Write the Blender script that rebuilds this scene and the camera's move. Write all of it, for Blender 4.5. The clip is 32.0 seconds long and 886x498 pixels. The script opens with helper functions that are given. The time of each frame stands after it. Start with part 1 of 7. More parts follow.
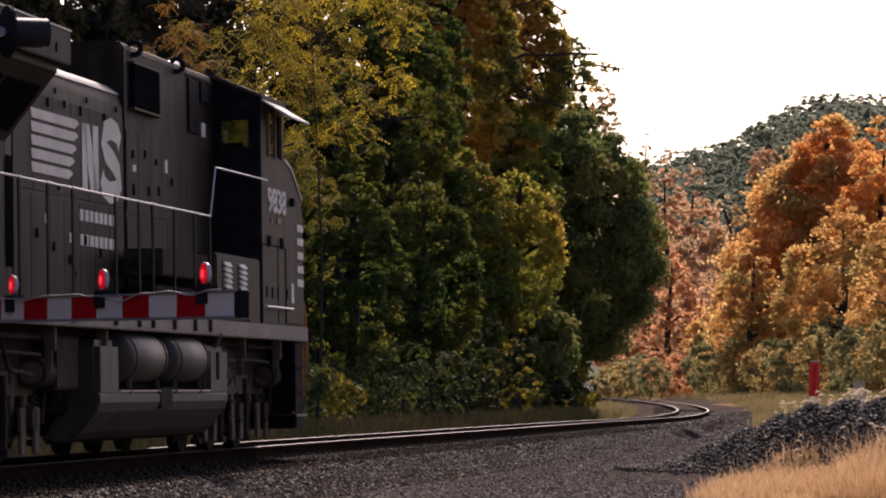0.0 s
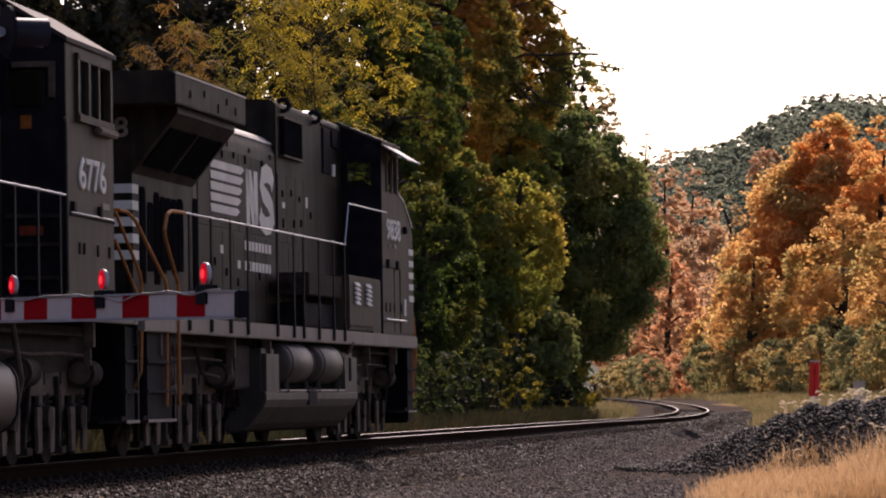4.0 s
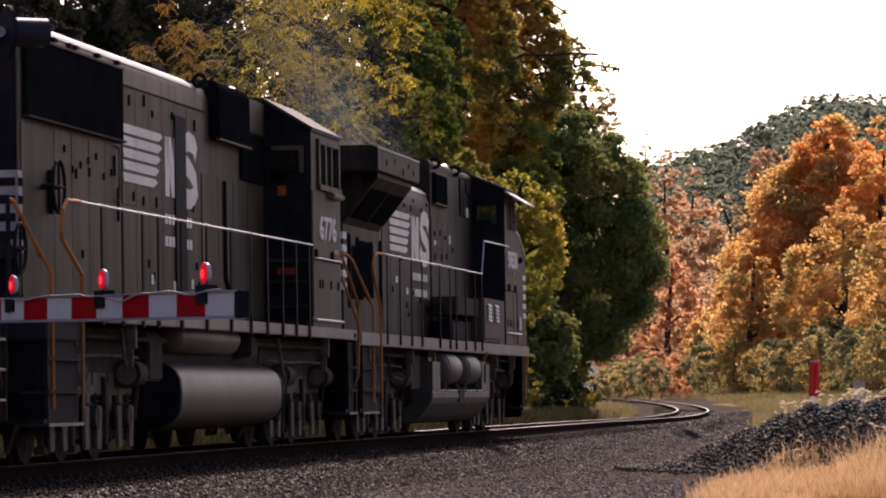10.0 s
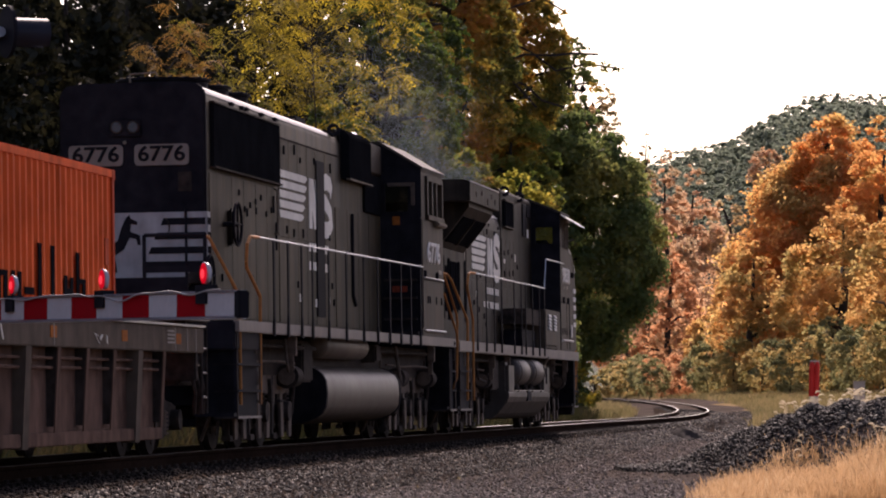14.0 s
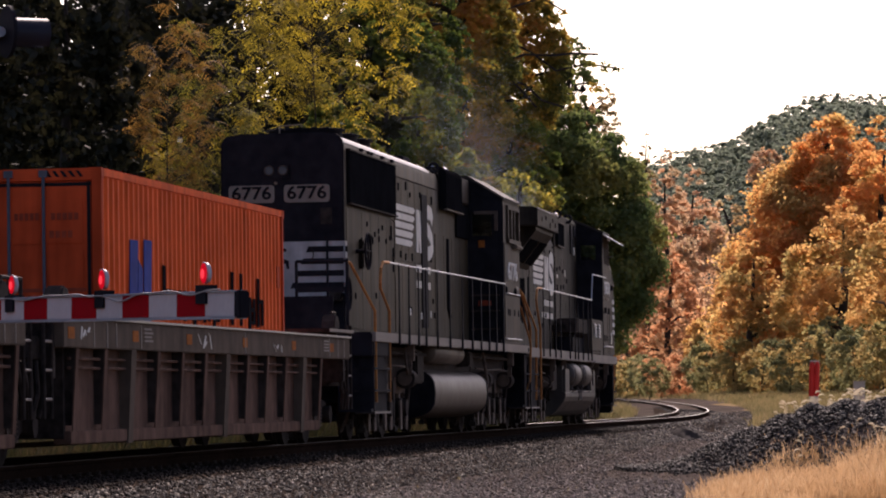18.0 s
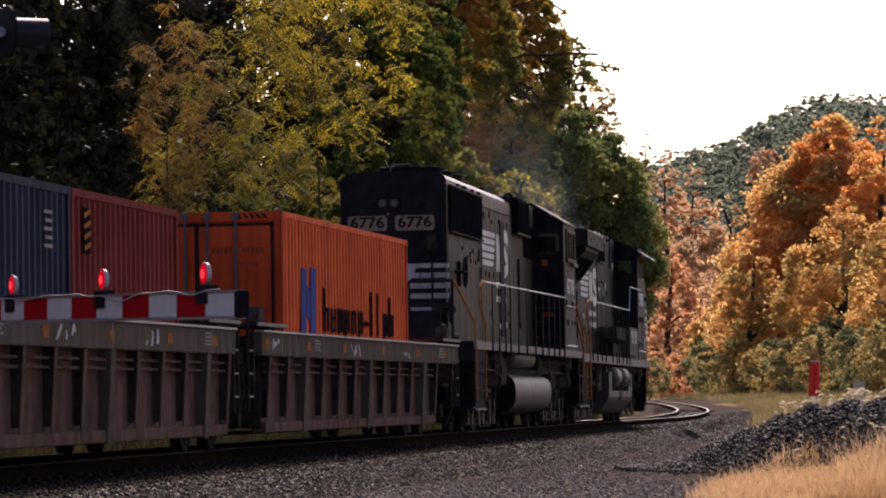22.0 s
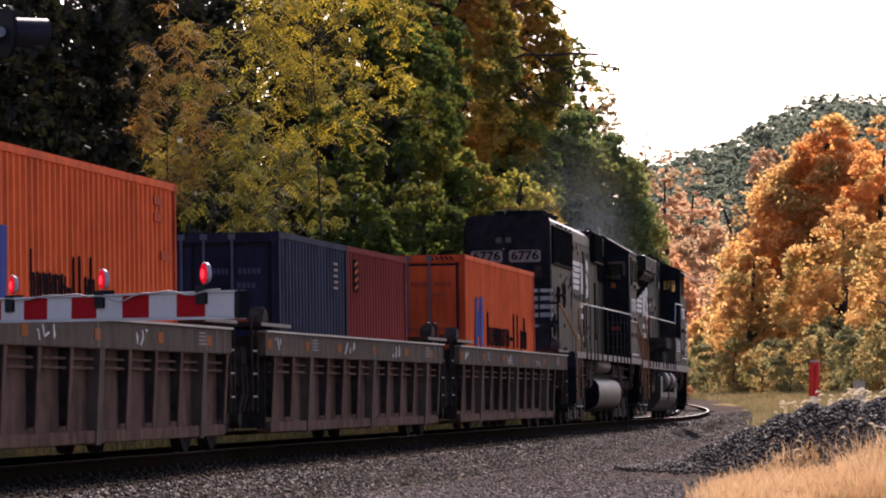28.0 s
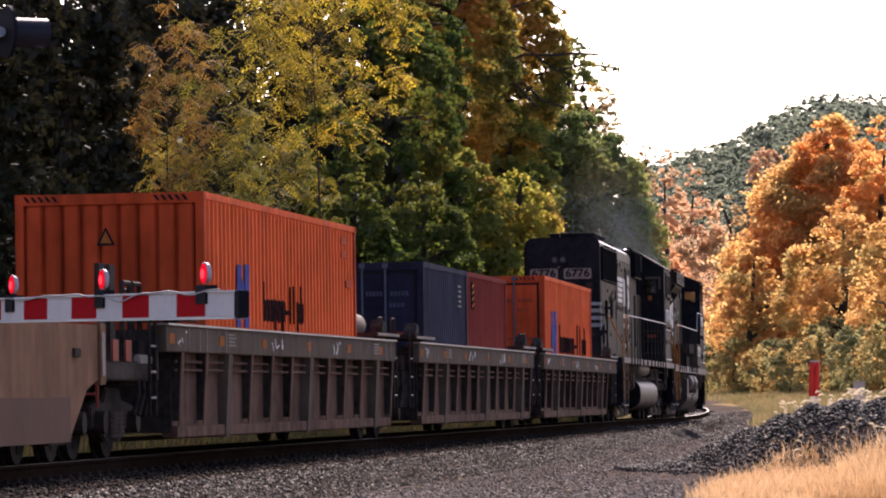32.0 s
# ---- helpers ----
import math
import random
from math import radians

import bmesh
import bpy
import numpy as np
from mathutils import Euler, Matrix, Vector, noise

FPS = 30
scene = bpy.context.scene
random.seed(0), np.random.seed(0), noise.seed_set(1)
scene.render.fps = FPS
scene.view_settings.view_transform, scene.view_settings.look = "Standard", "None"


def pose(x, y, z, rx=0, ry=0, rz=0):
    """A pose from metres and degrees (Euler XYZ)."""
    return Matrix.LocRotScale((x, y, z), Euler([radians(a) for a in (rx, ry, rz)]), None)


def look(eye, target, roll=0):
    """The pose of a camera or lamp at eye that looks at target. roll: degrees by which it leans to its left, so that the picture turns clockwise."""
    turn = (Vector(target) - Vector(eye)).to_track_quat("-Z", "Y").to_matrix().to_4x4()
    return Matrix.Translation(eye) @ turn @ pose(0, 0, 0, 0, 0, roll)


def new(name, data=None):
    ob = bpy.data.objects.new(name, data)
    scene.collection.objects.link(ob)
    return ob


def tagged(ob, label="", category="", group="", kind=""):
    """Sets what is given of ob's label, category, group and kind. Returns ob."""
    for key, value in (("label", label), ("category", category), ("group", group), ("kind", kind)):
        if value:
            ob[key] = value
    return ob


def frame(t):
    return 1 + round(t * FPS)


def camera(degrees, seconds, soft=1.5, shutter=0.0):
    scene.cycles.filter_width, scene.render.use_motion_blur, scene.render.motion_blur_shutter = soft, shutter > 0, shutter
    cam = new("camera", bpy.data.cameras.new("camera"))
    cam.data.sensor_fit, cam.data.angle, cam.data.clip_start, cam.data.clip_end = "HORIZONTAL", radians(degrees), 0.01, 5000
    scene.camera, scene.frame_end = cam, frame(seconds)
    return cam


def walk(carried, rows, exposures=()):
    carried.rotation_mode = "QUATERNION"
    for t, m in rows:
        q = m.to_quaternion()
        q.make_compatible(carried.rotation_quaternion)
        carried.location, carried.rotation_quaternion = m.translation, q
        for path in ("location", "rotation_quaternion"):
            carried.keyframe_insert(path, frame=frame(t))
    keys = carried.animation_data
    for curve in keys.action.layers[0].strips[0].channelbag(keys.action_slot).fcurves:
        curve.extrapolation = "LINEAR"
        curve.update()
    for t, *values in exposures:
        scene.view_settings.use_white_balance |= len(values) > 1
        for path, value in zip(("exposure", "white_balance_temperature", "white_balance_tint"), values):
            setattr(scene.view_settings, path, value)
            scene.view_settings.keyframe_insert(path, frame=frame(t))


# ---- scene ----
# camera: a long lens on a tripod that stands still
EYE = (0.0, 0.0, 0.833)
cam = camera(11.69, 32.0, soft=2.0)
AIM = look(EYE, (0.0, 100.0, 0.833 + 100.0 * 250.0 / 7659.3), -0.05)
walk(cam, [(0, AIM), (32, AIM)], exposures=[(0, 0.02, 6320, 28), (3, 0.05, 6320, 28), (6, 0.09, 6320, 28), (10, 0.31, 6320, 28), (14, 0.27, 6280, 28), (20, 0.19, 6180, 26), (25, 0.29, 6100, 26), (28, 0.65, 6050, 26), (29, 0.75, 6050, 26), (32, 0.91, 6050, 26)])

# ---- light ----
SUN_ELEVATION, SUN_AZIMUTH = radians(38), radians(5)  # azimuth from +y towards +x
world = bpy.data.worlds.new("sky")
scene.world = world
world.use_nodes = True
nt = world.node_tree
sky = nt.nodes.new("ShaderNodeTexSky")
sky.sky_type, sky.sun_disc = "NISHITA", False
sky.sun_elevation, sky.sun_rotation = SUN_ELEVATION, SUN_AZIMUTH
sky.air_density, sky.dust_density, sky.ozone_density = 0.8, 3.0, 0.5
nt.links.new(sky.outputs[0], nt.nodes["Background"].inputs[0])
nt.nodes["Background"].inputs[1].default_value = 0.15
sun_data = bpy.data.lights.new("sun", "SUN")
sun_data.energy, sun_data.angle, sun_data.color = 4.5, radians(2.5), (1.0, 0.86, 0.70)
sun = new("sun", sun_data)
sun_from = Vector((math.sin(SUN_AZIMUTH) * math.cos(SUN_ELEVATION), math.cos(SUN_AZIMUTH) * math.cos(SUN_ELEVATION), math.sin(SUN_ELEVATION)))
sun.matrix_world = look(sun_from * 200, (0, 0, 0))


# ---- materials ----
def material(name, color, rough=0.7, metal=0.0, spread=0.25, grain=8.0, bump=0.2, coarse=0.7, second=None, spec=0.1, bump_scale=None, streak=0.0):
    """A surface with variation at two scales and a fine relief."""
    m = bpy.data.materials.new(name)
    m.use_nodes = True
    t = m.node_tree
    n, l = t.nodes, t.links
    b = n["Principled BSDF"]
    b.inputs["Metallic"].default_value = metal
    b.inputs["Specular IOR Level"].default_value = spec
    co = n.new("ShaderNodeTexCoord")
    fine, big = n.new("ShaderNodeTexNoise"), n.new("ShaderNodeTexNoise")
    fine.inputs["Scale"].default_value, fine.inputs["Detail"].default_value = grain, 6
    big.inputs["Scale"].default_value, big.inputs["Detail"].default_value = coarse, 4
    for x in (fine, big):
        l.new(co.outputs["Object"], x.inputs["Vector"])
    mix = n.new("ShaderNodeMath")
    mix.operation = "ADD"
    l.new(fine.outputs[0], mix.inputs[0]), l.new(big.outputs[0], mix.inputs[1])
    ramp = n.new("ShaderNodeValToRGB")
    e = ramp.color_ramp.elements
    e[0].position, e[1].position = 0.32, 0.68
    other = second or color
    e[0].color = (*[c * (1 - spread) for c in color], 1)
    e[1].color = (*[min(1, c * (1 + spread)) for c in other], 1)
    half = n.new("ShaderNodeMath")
    half.operation = "MULTIPLY"
    half.inputs[1].default_value = 0.5
    l.new(mix.outputs[0], half.inputs[0]), l.new(half.outputs[0], ramp.inputs[0])
    l.new(ramp.outputs[0], b.inputs["Base Color"])
    if streak:
        # dirt that has run down the sides
        run, mp, dirt, dark = (n.new(x) for x in ("ShaderNodeTexNoise", "ShaderNodeMapping", "ShaderNodeMapRange", "ShaderNodeVectorMath"))
        mp.inputs["Scale"].default_value = (2.6, 2.6, 0.3)
        run.inputs["Scale"].default_value, run.inputs["Detail"].default_value = 1.6, 5
        dirt.inputs["From Min"].default_value, dirt.inputs["From Max"].default_value = 0.36, 0.62
        dirt.inputs["To Min"].default_value, dirt.inputs["To Max"].default_value = 1 - streak, 1 + streak * 0.3
        dark.operation = "SCALE"
        l.new(co.outputs["Object"], mp.inputs["Vector"]), l.new(mp.outputs[0], run.inputs["Vector"]), l.new(run.outputs[0], dirt.inputs["Value"])
        l.new(ramp.outputs[0], dark.inputs[0]), l.new(dirt.outputs[0], dark.inputs["Scale"]), l.new(dark.outputs[0], b.inputs["Base Color"])
    r = n.new("ShaderNodeMapRange")
    r.inputs["To Min"].default_value, r.inputs["To Max"].default_value = max(0, rough - 0.12), min(1, rough + 0.12)
    l.new(fine.outputs[0], r.inputs["Value"]), l.new(r.outputs[0], b.inputs["Roughness"])
    if bump:
        bm_ = n.new("ShaderNodeBump")
        bm_.inputs["Strength"].default_value, bm_.inputs["Distance"].default_value = bump, bump_scale or 0.02
        l.new(fine.outputs[0], bm_.inputs["Height"]), l.new(bm_.outputs[0], b.inputs["Normal"])
    return m


def leaf_material(name, colors, shine_through=0.45):
    """Leaves, each of its own colour out of a few, that let light through."""
    m = bpy.data.materials.new(name)
    m.use_nodes = True
    n, l = m.node_tree.nodes, m.node_tree.links
    n.remove(n["Principled BSDF"])
    geo = n.new("ShaderNodeNewGeometry")
    co, patch = n.new("ShaderNodeTexCoord"), n.new("ShaderNodeTexNoise")
    patch.inputs["Scale"].default_value, patch.inputs["Detail"].default_value = 0.3, 3
    l.new(co.outputs["Object"], patch.inputs["Vector"])
    add = n.new("ShaderNodeMath")
    add.operation = "MULTIPLY_ADD"
    add.inputs[1].default_value = 0.3
    l.new(geo.outputs["Random Per Island"], add.inputs[0])
    shift = n.new("ShaderNodeMapRange")
    shift.inputs["From Min"].default_value, shift.inputs["From Max"].default_value = 0.35, 0.65
    shift.inputs["To Min"].default_value, shift.inputs["To Max"].default_value = -0.05, 0.75
    l.new(patch.outputs[0], shift.inputs["Value"]), l.new(shift.outputs[0], add.inputs[2])
    ramp = n.new("ShaderNodeValToRGB")
    e = ramp.color_ramp.elements
    for i in range(len(colors) - 2):
        e.new(0.5)
    for i, c in enumerate(colors):
        e[i].position, e[i].color = i / (len(colors) - 1), (*c, 1)
    l.new(add.outputs[0], ramp.inputs[0])
    d, tr, g, mx, my = (n.new(x) for x in ("ShaderNodeBsdfDiffuse", "ShaderNodeBsdfTranslucent", "ShaderNodeBsdfGlossy", "ShaderNodeMixShader", "ShaderNodeMixShader"))
    g.inputs["Roughness"].default_value = 0.45
    l.new(ramp.outputs[0], d.inputs[0]), l.new(ramp.outputs[0], tr.inputs[0])
    mx.inputs[0].default_value, my.inputs[0].default_value = shine_through, 0.012
    l.new(d.outputs[0], mx.inputs[1]), l.new(tr.outputs[0], mx.inputs[2])
    l.new(mx.outputs[0], my.inputs[1]), l.new(g.outputs[0], my.inputs[2])
    l.new(my.outputs[0], n["Material Output"].inputs[0])
    return m


def glow(name, color, strength):
    m = bpy.data.materials.new(name)
    m.use_nodes = True
    b = m.node_tree.nodes["Principled BSDF"]
    b.inputs["Base Color"].default_value = (*color, 1)
    b.inputs["Emission Color"].default_value = (*color, 1)
    b.inputs["Emission Strength"].default_value = strength
    b.inputs["Roughness"].default_value = 0.6
    b.inputs["Specular IOR Level"].default_value = 0.0
    return m


def clear_glass():
    m = bpy.data.materials.new("clear_cab_glass")
    m.use_nodes = True
    n, l = m.node_tree.nodes, m.node_tree.links
    n.remove(n["Principled BSDF"])
    t, g, mx = n.new("ShaderNodeBsdfTransparent"), n.new("ShaderNodeBsdfGlossy"), n.new("ShaderNodeMixShader")
    t.inputs[0].default_value = (0.75, 0.78, 0.72, 1)
    g.inputs["Roughness"].default_value = 0.08
    mx.inputs[0].default_value = 0.06
    l.new(t.outputs[0], mx.inputs[1]), l.new(g.outputs[0], mx.inputs[2]), l.new(mx.outputs[0], n["Material Output"].inputs[0])
    return m


def island_material(name, colors, rough=0.9, shine=0.08):
    """Stones or blades of which each has its own shade."""
    m = bpy.data.materials.new(name)
    m.use_nodes = True
    n, l = m.node_tree.nodes, m.node_tree.links
    b = n["Principled BSDF"]
    b.inputs["Roughness"].default_value = rough
    b.inputs["Specular IOR Level"].default_value = shine
    geo, ramp = n.new("ShaderNodeNewGeometry"), n.new("ShaderNodeValToRGB")
    e = ramp.color_ramp.elements
    for i in range(len(colors) - 2):
        e.new(0.5)
    for i, c in enumerate(colors):
        e[i].position, e[i].color = i / (len(colors) - 1), (*c, 1)
    l.new(geo.outputs["Random Per Island"], ramp.inputs[0]), l.new(ramp.outputs[0], b.inputs["Base Color"])
    return m


# besides true black parts, this paints shade onto the locomotives' rear faces
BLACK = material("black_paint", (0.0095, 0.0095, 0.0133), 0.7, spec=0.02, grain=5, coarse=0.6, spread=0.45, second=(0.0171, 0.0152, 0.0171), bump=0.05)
LOCO = material("weathered_black_paint", (0.011, 0.00836, 0.006336), 0.6, grain=3, coarse=0.5, spread=0.6, second=(0.0264, 0.01936, 0.01364), bump=0.04, spec=0.05, streak=0.5)
LOCO_DUSTY = material("dust_filmed_black_paint", (0.04085, 0.03036, 0.01822), 0.6, grain=3, coarse=0.45, spread=0.35, second=(0.06293, 0.04802, 0.0287), bump=0.04, spec=0.05, streak=0.35)
CAB_SIDE = material("dust_caked_black_paint", (0.0414, 0.03048, 0.02127), 0.6, grain=3, coarse=0.5, spread=0.35, second=(0.06095, 0.04485, 0.03105), bump=0.05, spec=0.06, streak=0.25)
GREY_SIDE = material("dusty_grey_paint", (0.155, 0.122, 0.09), 0.65, grain=4, coarse=0.6, spread=0.26, bump=0.06, spec=0.06, streak=0.08)
SILL_PAINT = material("pale_dusty_sill_paint", (0.1936, 0.1584, 0.1276), 0.65, grain=5, coarse=0.8, spread=0.25, bump=0.05, spec=0.15)
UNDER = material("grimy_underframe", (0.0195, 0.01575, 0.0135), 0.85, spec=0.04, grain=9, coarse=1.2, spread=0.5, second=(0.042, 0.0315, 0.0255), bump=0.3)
TRUCK = material("dusty_cast_steel", (0.05796, 0.04158, 0.03024), 0.8, spec=0.08, grain=7, coarse=1.5, spread=0.45, second=(0.1071, 0.0756, 0.0567), bump=0.25)
# roof tone kept paler than the hood to paint in a grey highlight
ROOF_PALE = material("highlight_pale_roof_paint", (0.04, 0.031, 0.024), 0.7, spec=0.1, grain=4, coarse=0.5, spread=0.3, bump=0.03)
LENS_CLEAR = material("clear_lamp_glass", (0.035, 0.035, 0.04), 0.25, metal=0.2, spec=0.4, grain=6, spread=0.4, bump=0.0)
TANK_GRIMY = material("grime_streaked_tank_paint", (0.062, 0.05, 0.041), 0.55, spec=0.12, grain=3, coarse=0.8, spread=0.3, bump=0.04, streak=0.3)
TANK = material("grey_tank_paint", (0.07643, 0.05849, 0.04387), 0.5, spec=0.12, grain=3, coarse=0.8, spread=0.2, bump=0.04, streak=0.15)
BAND_PAINT = material("grimy_white_band_paint", (0.33, 0.31, 0.29), 0.65, grain=5, coarse=1.0, spread=0.25, bump=0.03, streak=0.2)
WHITE = material("off_white_paint", (0.6, 0.56, 0.49), 0.6, grain=6, coarse=1.2, spread=0.18, bump=0.03)
RAIL_PAINT = material("bright_handrail_paint", (0.45, 0.45, 0.45), 0.35, metal=0.3, grain=20, spread=0.15, bump=0.02)
GOLD = material("faded_orange_handrail_paint", (0.34, 0.135, 0.035), 0.6, grain=15, spread=0.3, bump=0.05)
GLOSS_BLACK = material("black_enamel", (0.012, 0.010, 0.016), 0.5, grain=8, spread=0.3, bump=0.02, spec=0.22)
# pale paint for strips that imitate sky highlights along edges
HIGHLIGHT_EDGE = material("edge_highlight_paint", (0.288, 0.252, 0.216), 0.45, spec=0.3, grain=9, spread=0.3, bump=0.03)
FADED_INK = material("faded_dark_lettering", (0.22, 0.04, 0.018), 0.7, grain=10, spread=0.35, bump=0.02)
CLEAR_GLASS = clear_glass()
DARK_GLASS = material("dark_cab_glass", (0.0096, 0.0112, 0.0112), 0.3, spec=0.0, grain=2, spread=0.1, bump=0.0)
CAR_STEEL = material("weathered_brown_grey_steel", (0.1, 0.056, 0.039), 0.9, spec=0.02, grain=4, coarse=0.7, spread=0.4, second=(0.125, 0.072, 0.051), bump=0.15, streak=0.3)
CAR_SILL = material("dusty_brown_grey_sill", (0.082, 0.059, 0.042), 0.85, spec=0.03, grain=3.5, coarse=0.6, spread=0.3, second=(0.105, 0.077, 0.056), bump=0.1, streak=0.2)
TAN = material("faded_tan_paint", (0.16, 0.07936, 0.04224), 0.8, spec=0.03, grain=3, coarse=0.6, spread=0.28, second=(0.1984, 0.1024, 0.05632), bump=0.08, streak=0.18)
ORANGE_BOX = material("orange_container_paint", (0.66, 0.098, 0.018), 0.75, spec=0.04, grain=3, coarse=0.5, spread=0.16, second=(0.72, 0.118, 0.03), bump=0.04, streak=0.18)
LOCK_STEEL = material("dull_blue_grey_bar_steel", (0.075, 0.08, 0.095), 0.7, spec=0.1, grain=9, spread=0.25, bump=0.03)
# container orange darkened to paint shade on the ends; also used for marks
ORANGE_DARK = material("shade_dark_red_orange_paint", (0.46, 0.062, 0.018), 0.75, spec=0.04, grain=3, coarse=0.6, spread=0.24, bump=0.04, streak=0.3)
MAROON_BOX = material("maroon_container_paint", (0.2, 0.033, 0.026), 0.8, spec=0.02, grain=3, coarse=0.5, spread=0.2, bump=0.04, streak=0.2)
BLUE_BOX = material("navy_container_paint", (0.036, 0.0384, 0.06), 0.8, spec=0.03, grain=3, coarse=0.5, spread=0.25, bump=0.04, streak=0.3)
# side navy darkened to paint shade on the door end
NAVY_END = material("shade_dark_navy_paint", (0.0156, 0.0168, 0.036), 0.75, spec=0.05, grain=3, coarse=0.5, spread=0.3, second=(0.024, 0.0216, 0.036), bump=0.04, streak=0.3)
PALE_NAVY = material("faded_navy_lettering", (0.045, 0.05, 0.075), 0.7, grain=8, spread=0.3, bump=0.02)
BLUE_MARK = material("blue_marking_paint", (0.045, 0.06, 0.21), 0.8, spec=0.02, grain=6, spread=0.3, bump=0.02)
INK = material("black_lettering_paint", (0.015, 0.0135, 0.015), 0.95, spec=0.0, grain=6, spread=0.3, bump=0.02)
SCREEN = material("dark_wire_screen", (0.009, 0.009, 0.01), 0.98, spec=0.0, grain=40, coarse=2, spread=0.4, bump=0.3)
ORANGE_PATCH = material("orange_reflector_patch", (0.3, 0.095, 0.02), 0.85, spec=0.03, grain=12, spread=0.45, bump=0.03)
RAIL_SIDE = material("rusty_rail_steel", (0.024, 0.0145, 0.010), 0.97, spec=0.0, grain=14, spread=0.4, bump=0.2)
RAIL_TOP = material("polished_rail_head", (0.06825, 0.05915, 0.05005), 0.55, metal=0.9, spec=0.3, grain=6, spread=0.2, bump=0.02)
TIE = material("creosoted_tie_wood", (0.018, 0.013, 0.011), 0.9, spec=0.05, grain=10, coarse=2, spread=0.4, bump=0.4)
# brown bed colour lowered further for the shade under the train
BALLAST = material("grey_brown_ballast", color=(0.038, 0.028, 0.021), rough=0.95, spec=0.0, grain=26, coarse=1.3, spread=0.7, second=(0.05, 0.037, 0.028), bump=1.0, bump_scale=0.05)
GRAVEL = material("grey_brown_gravel", color=(0.075, 0.058, 0.046), rough=0.95, spec=0.0, grain=22, coarse=0.35, spread=0.6, second=(0.10, 0.08, 0.065), bump=1.0, bump_scale=0.05)
FIELD = material("dry_field_grass", color=(0.22, 0.15, 0.07), rough=0.95, spec=0.0, grain=1.5, coarse=0.06, spread=0.5, second=(0.27, 0.19, 0.095), bump=0.6, bump_scale=0.2)
BARK = material("dark_bark", (0.042, 0.033, 0.027), 0.9, grain=9, coarse=1.5, spread=0.4, bump=0.6, bump_scale=0.05)
HILL_SOIL = material("wooded_hillside_floor", (0.068, 0.072, 0.044), 0.95, grain=0.4, coarse=0.03, spread=0.4, bump=0.3, bump_scale=1.0)
RED_SIGN = material("red_reflective_sheeting", (0.36, 0.006, 0.009), 0.8, spec=0.02, grain=20, spread=0.12, bump=0.01)
WHITE_SIGN = material("white_reflective_sheeting", (0.56, 0.51, 0.46), 0.75, spec=0.05, grain=25, spread=0.1, bump=0.01)
RED_POST = material("red_plastic_marker", (0.8, 0.05, 0.03), 0.4, grain=10, spread=0.12, bump=0.02)
TAN_PLASTIC = material("sun_bleached_plastic", (0.55, 0.43, 0.31), 0.7, spec=0.03, grain=20, spread=0.15, bump=0.02)
CABLE = material("pale_rubber_cable", (0.30, 0.27, 0.24), 0.5, grain=30, spread=0.2, bump=0.02)
ALUMINIUM = material("dull_aluminium", (0.4, 0.4, 0.42), 0.45, metal=0.8, grain=15, spread=0.15, bump=0.03)
LAMP_RED = glow("lit_red_lens", (0.58, 0.006, 0.014), 0.6)
LAMP_CORE = glow("lit_lamp_core", (1.0, 0.05, 0.06), 0.9)
LAMP_HOOD = material("white_lamp_hood", (0.4604, 0.4185, 0.4185), 0.45, grain=12, spread=0.2, bump=0.02)
STONE = island_material("crushed_stone", [(0.034, 0.026, 0.022), (0.06, 0.046, 0.039), (0.092, 0.07, 0.059), (0.25, 0.2, 0.17)], 0.75, shine=0.15)
STONE_BROWN = island_material("brown_crushed_stone", [(0.011, 0.0085, 0.0065), (0.028, 0.021, 0.016), (0.05, 0.037, 0.029), (0.25, 0.2, 0.15)], 0.7, shine=0.12)
# dark brown stones with the train's shade added to their colour
STONE_DUSTY = island_material("train_shade_ballast_stone", [(0.008, 0.006, 0.0045), (0.015, 0.011, 0.0085), (0.026, 0.019, 0.0145), (0.06, 0.045, 0.035)], 0.85, shine=0.05)
STONE_DARK = island_material("dark_crushed_stone", [(0.02016, 0.01728, 0.01368), (0.04608, 0.0396, 0.0324), (0.0756, 0.0648, 0.05184), (0.1656, 0.1404, 0.1116)], 0.7, shine=0.1)
DRY_GRASS = leaf_material("dry_tan_grass", [(0.3846, 0.2269, 0.1), (0.5385, 0.3462, 0.1731), (0.6462, 0.4847, 0.2962)], 0.68)
SEED = leaf_material("pale_seed_heads", [(0.496, 0.4, 0.256), (0.656, 0.576, 0.416)], 0.6)
FIELD_GRASS = leaf_material("field_grass_blades", [(0.12, 0.115, 0.045), (0.23, 0.185, 0.08), (0.33, 0.24, 0.115)], 0.5)
WEEDS = leaf_material("brownish_weeds", [(0.025, 0.032, 0.012), (0.05, 0.045, 0.018), (0.08, 0.055, 0.028)], 0.3)
LEAF_YELLOW = leaf_material("yellow_leaves", [(0.1044, 0.09135, 0.01914), (0.2523, 0.1958, 0.02262), (0.4524, 0.3393, 0.02436), (0.609, 0.4611, 0.02958)], 0.68)
LEAF_OLIVE = leaf_material("yellow_green_leaves", [(0.04524, 0.05394, 0.01566), (0.1044, 0.1001, 0.0174), (0.2349, 0.1827, 0.01914), (0.3828, 0.261, 0.02262)], 0.6)
LEAF_GREEN = leaf_material("deep_green_leaves", [(0.0854, 0.1281, 0.04392), (0.1281, 0.1684, 0.05124), (0.2013, 0.2135, 0.05856), (0.305, 0.2623, 0.06344)], 0.65)
LEAF_OLIVE_DARK = leaf_material("dark_olive_leaves", [(0.061, 0.1061, 0.02387), (0.1034, 0.1525, 0.02917), (0.1724, 0.1989, 0.03448), (0.2785, 0.2321, 0.03978), (0.4243, 0.2122, 0.03978)], 0.6)
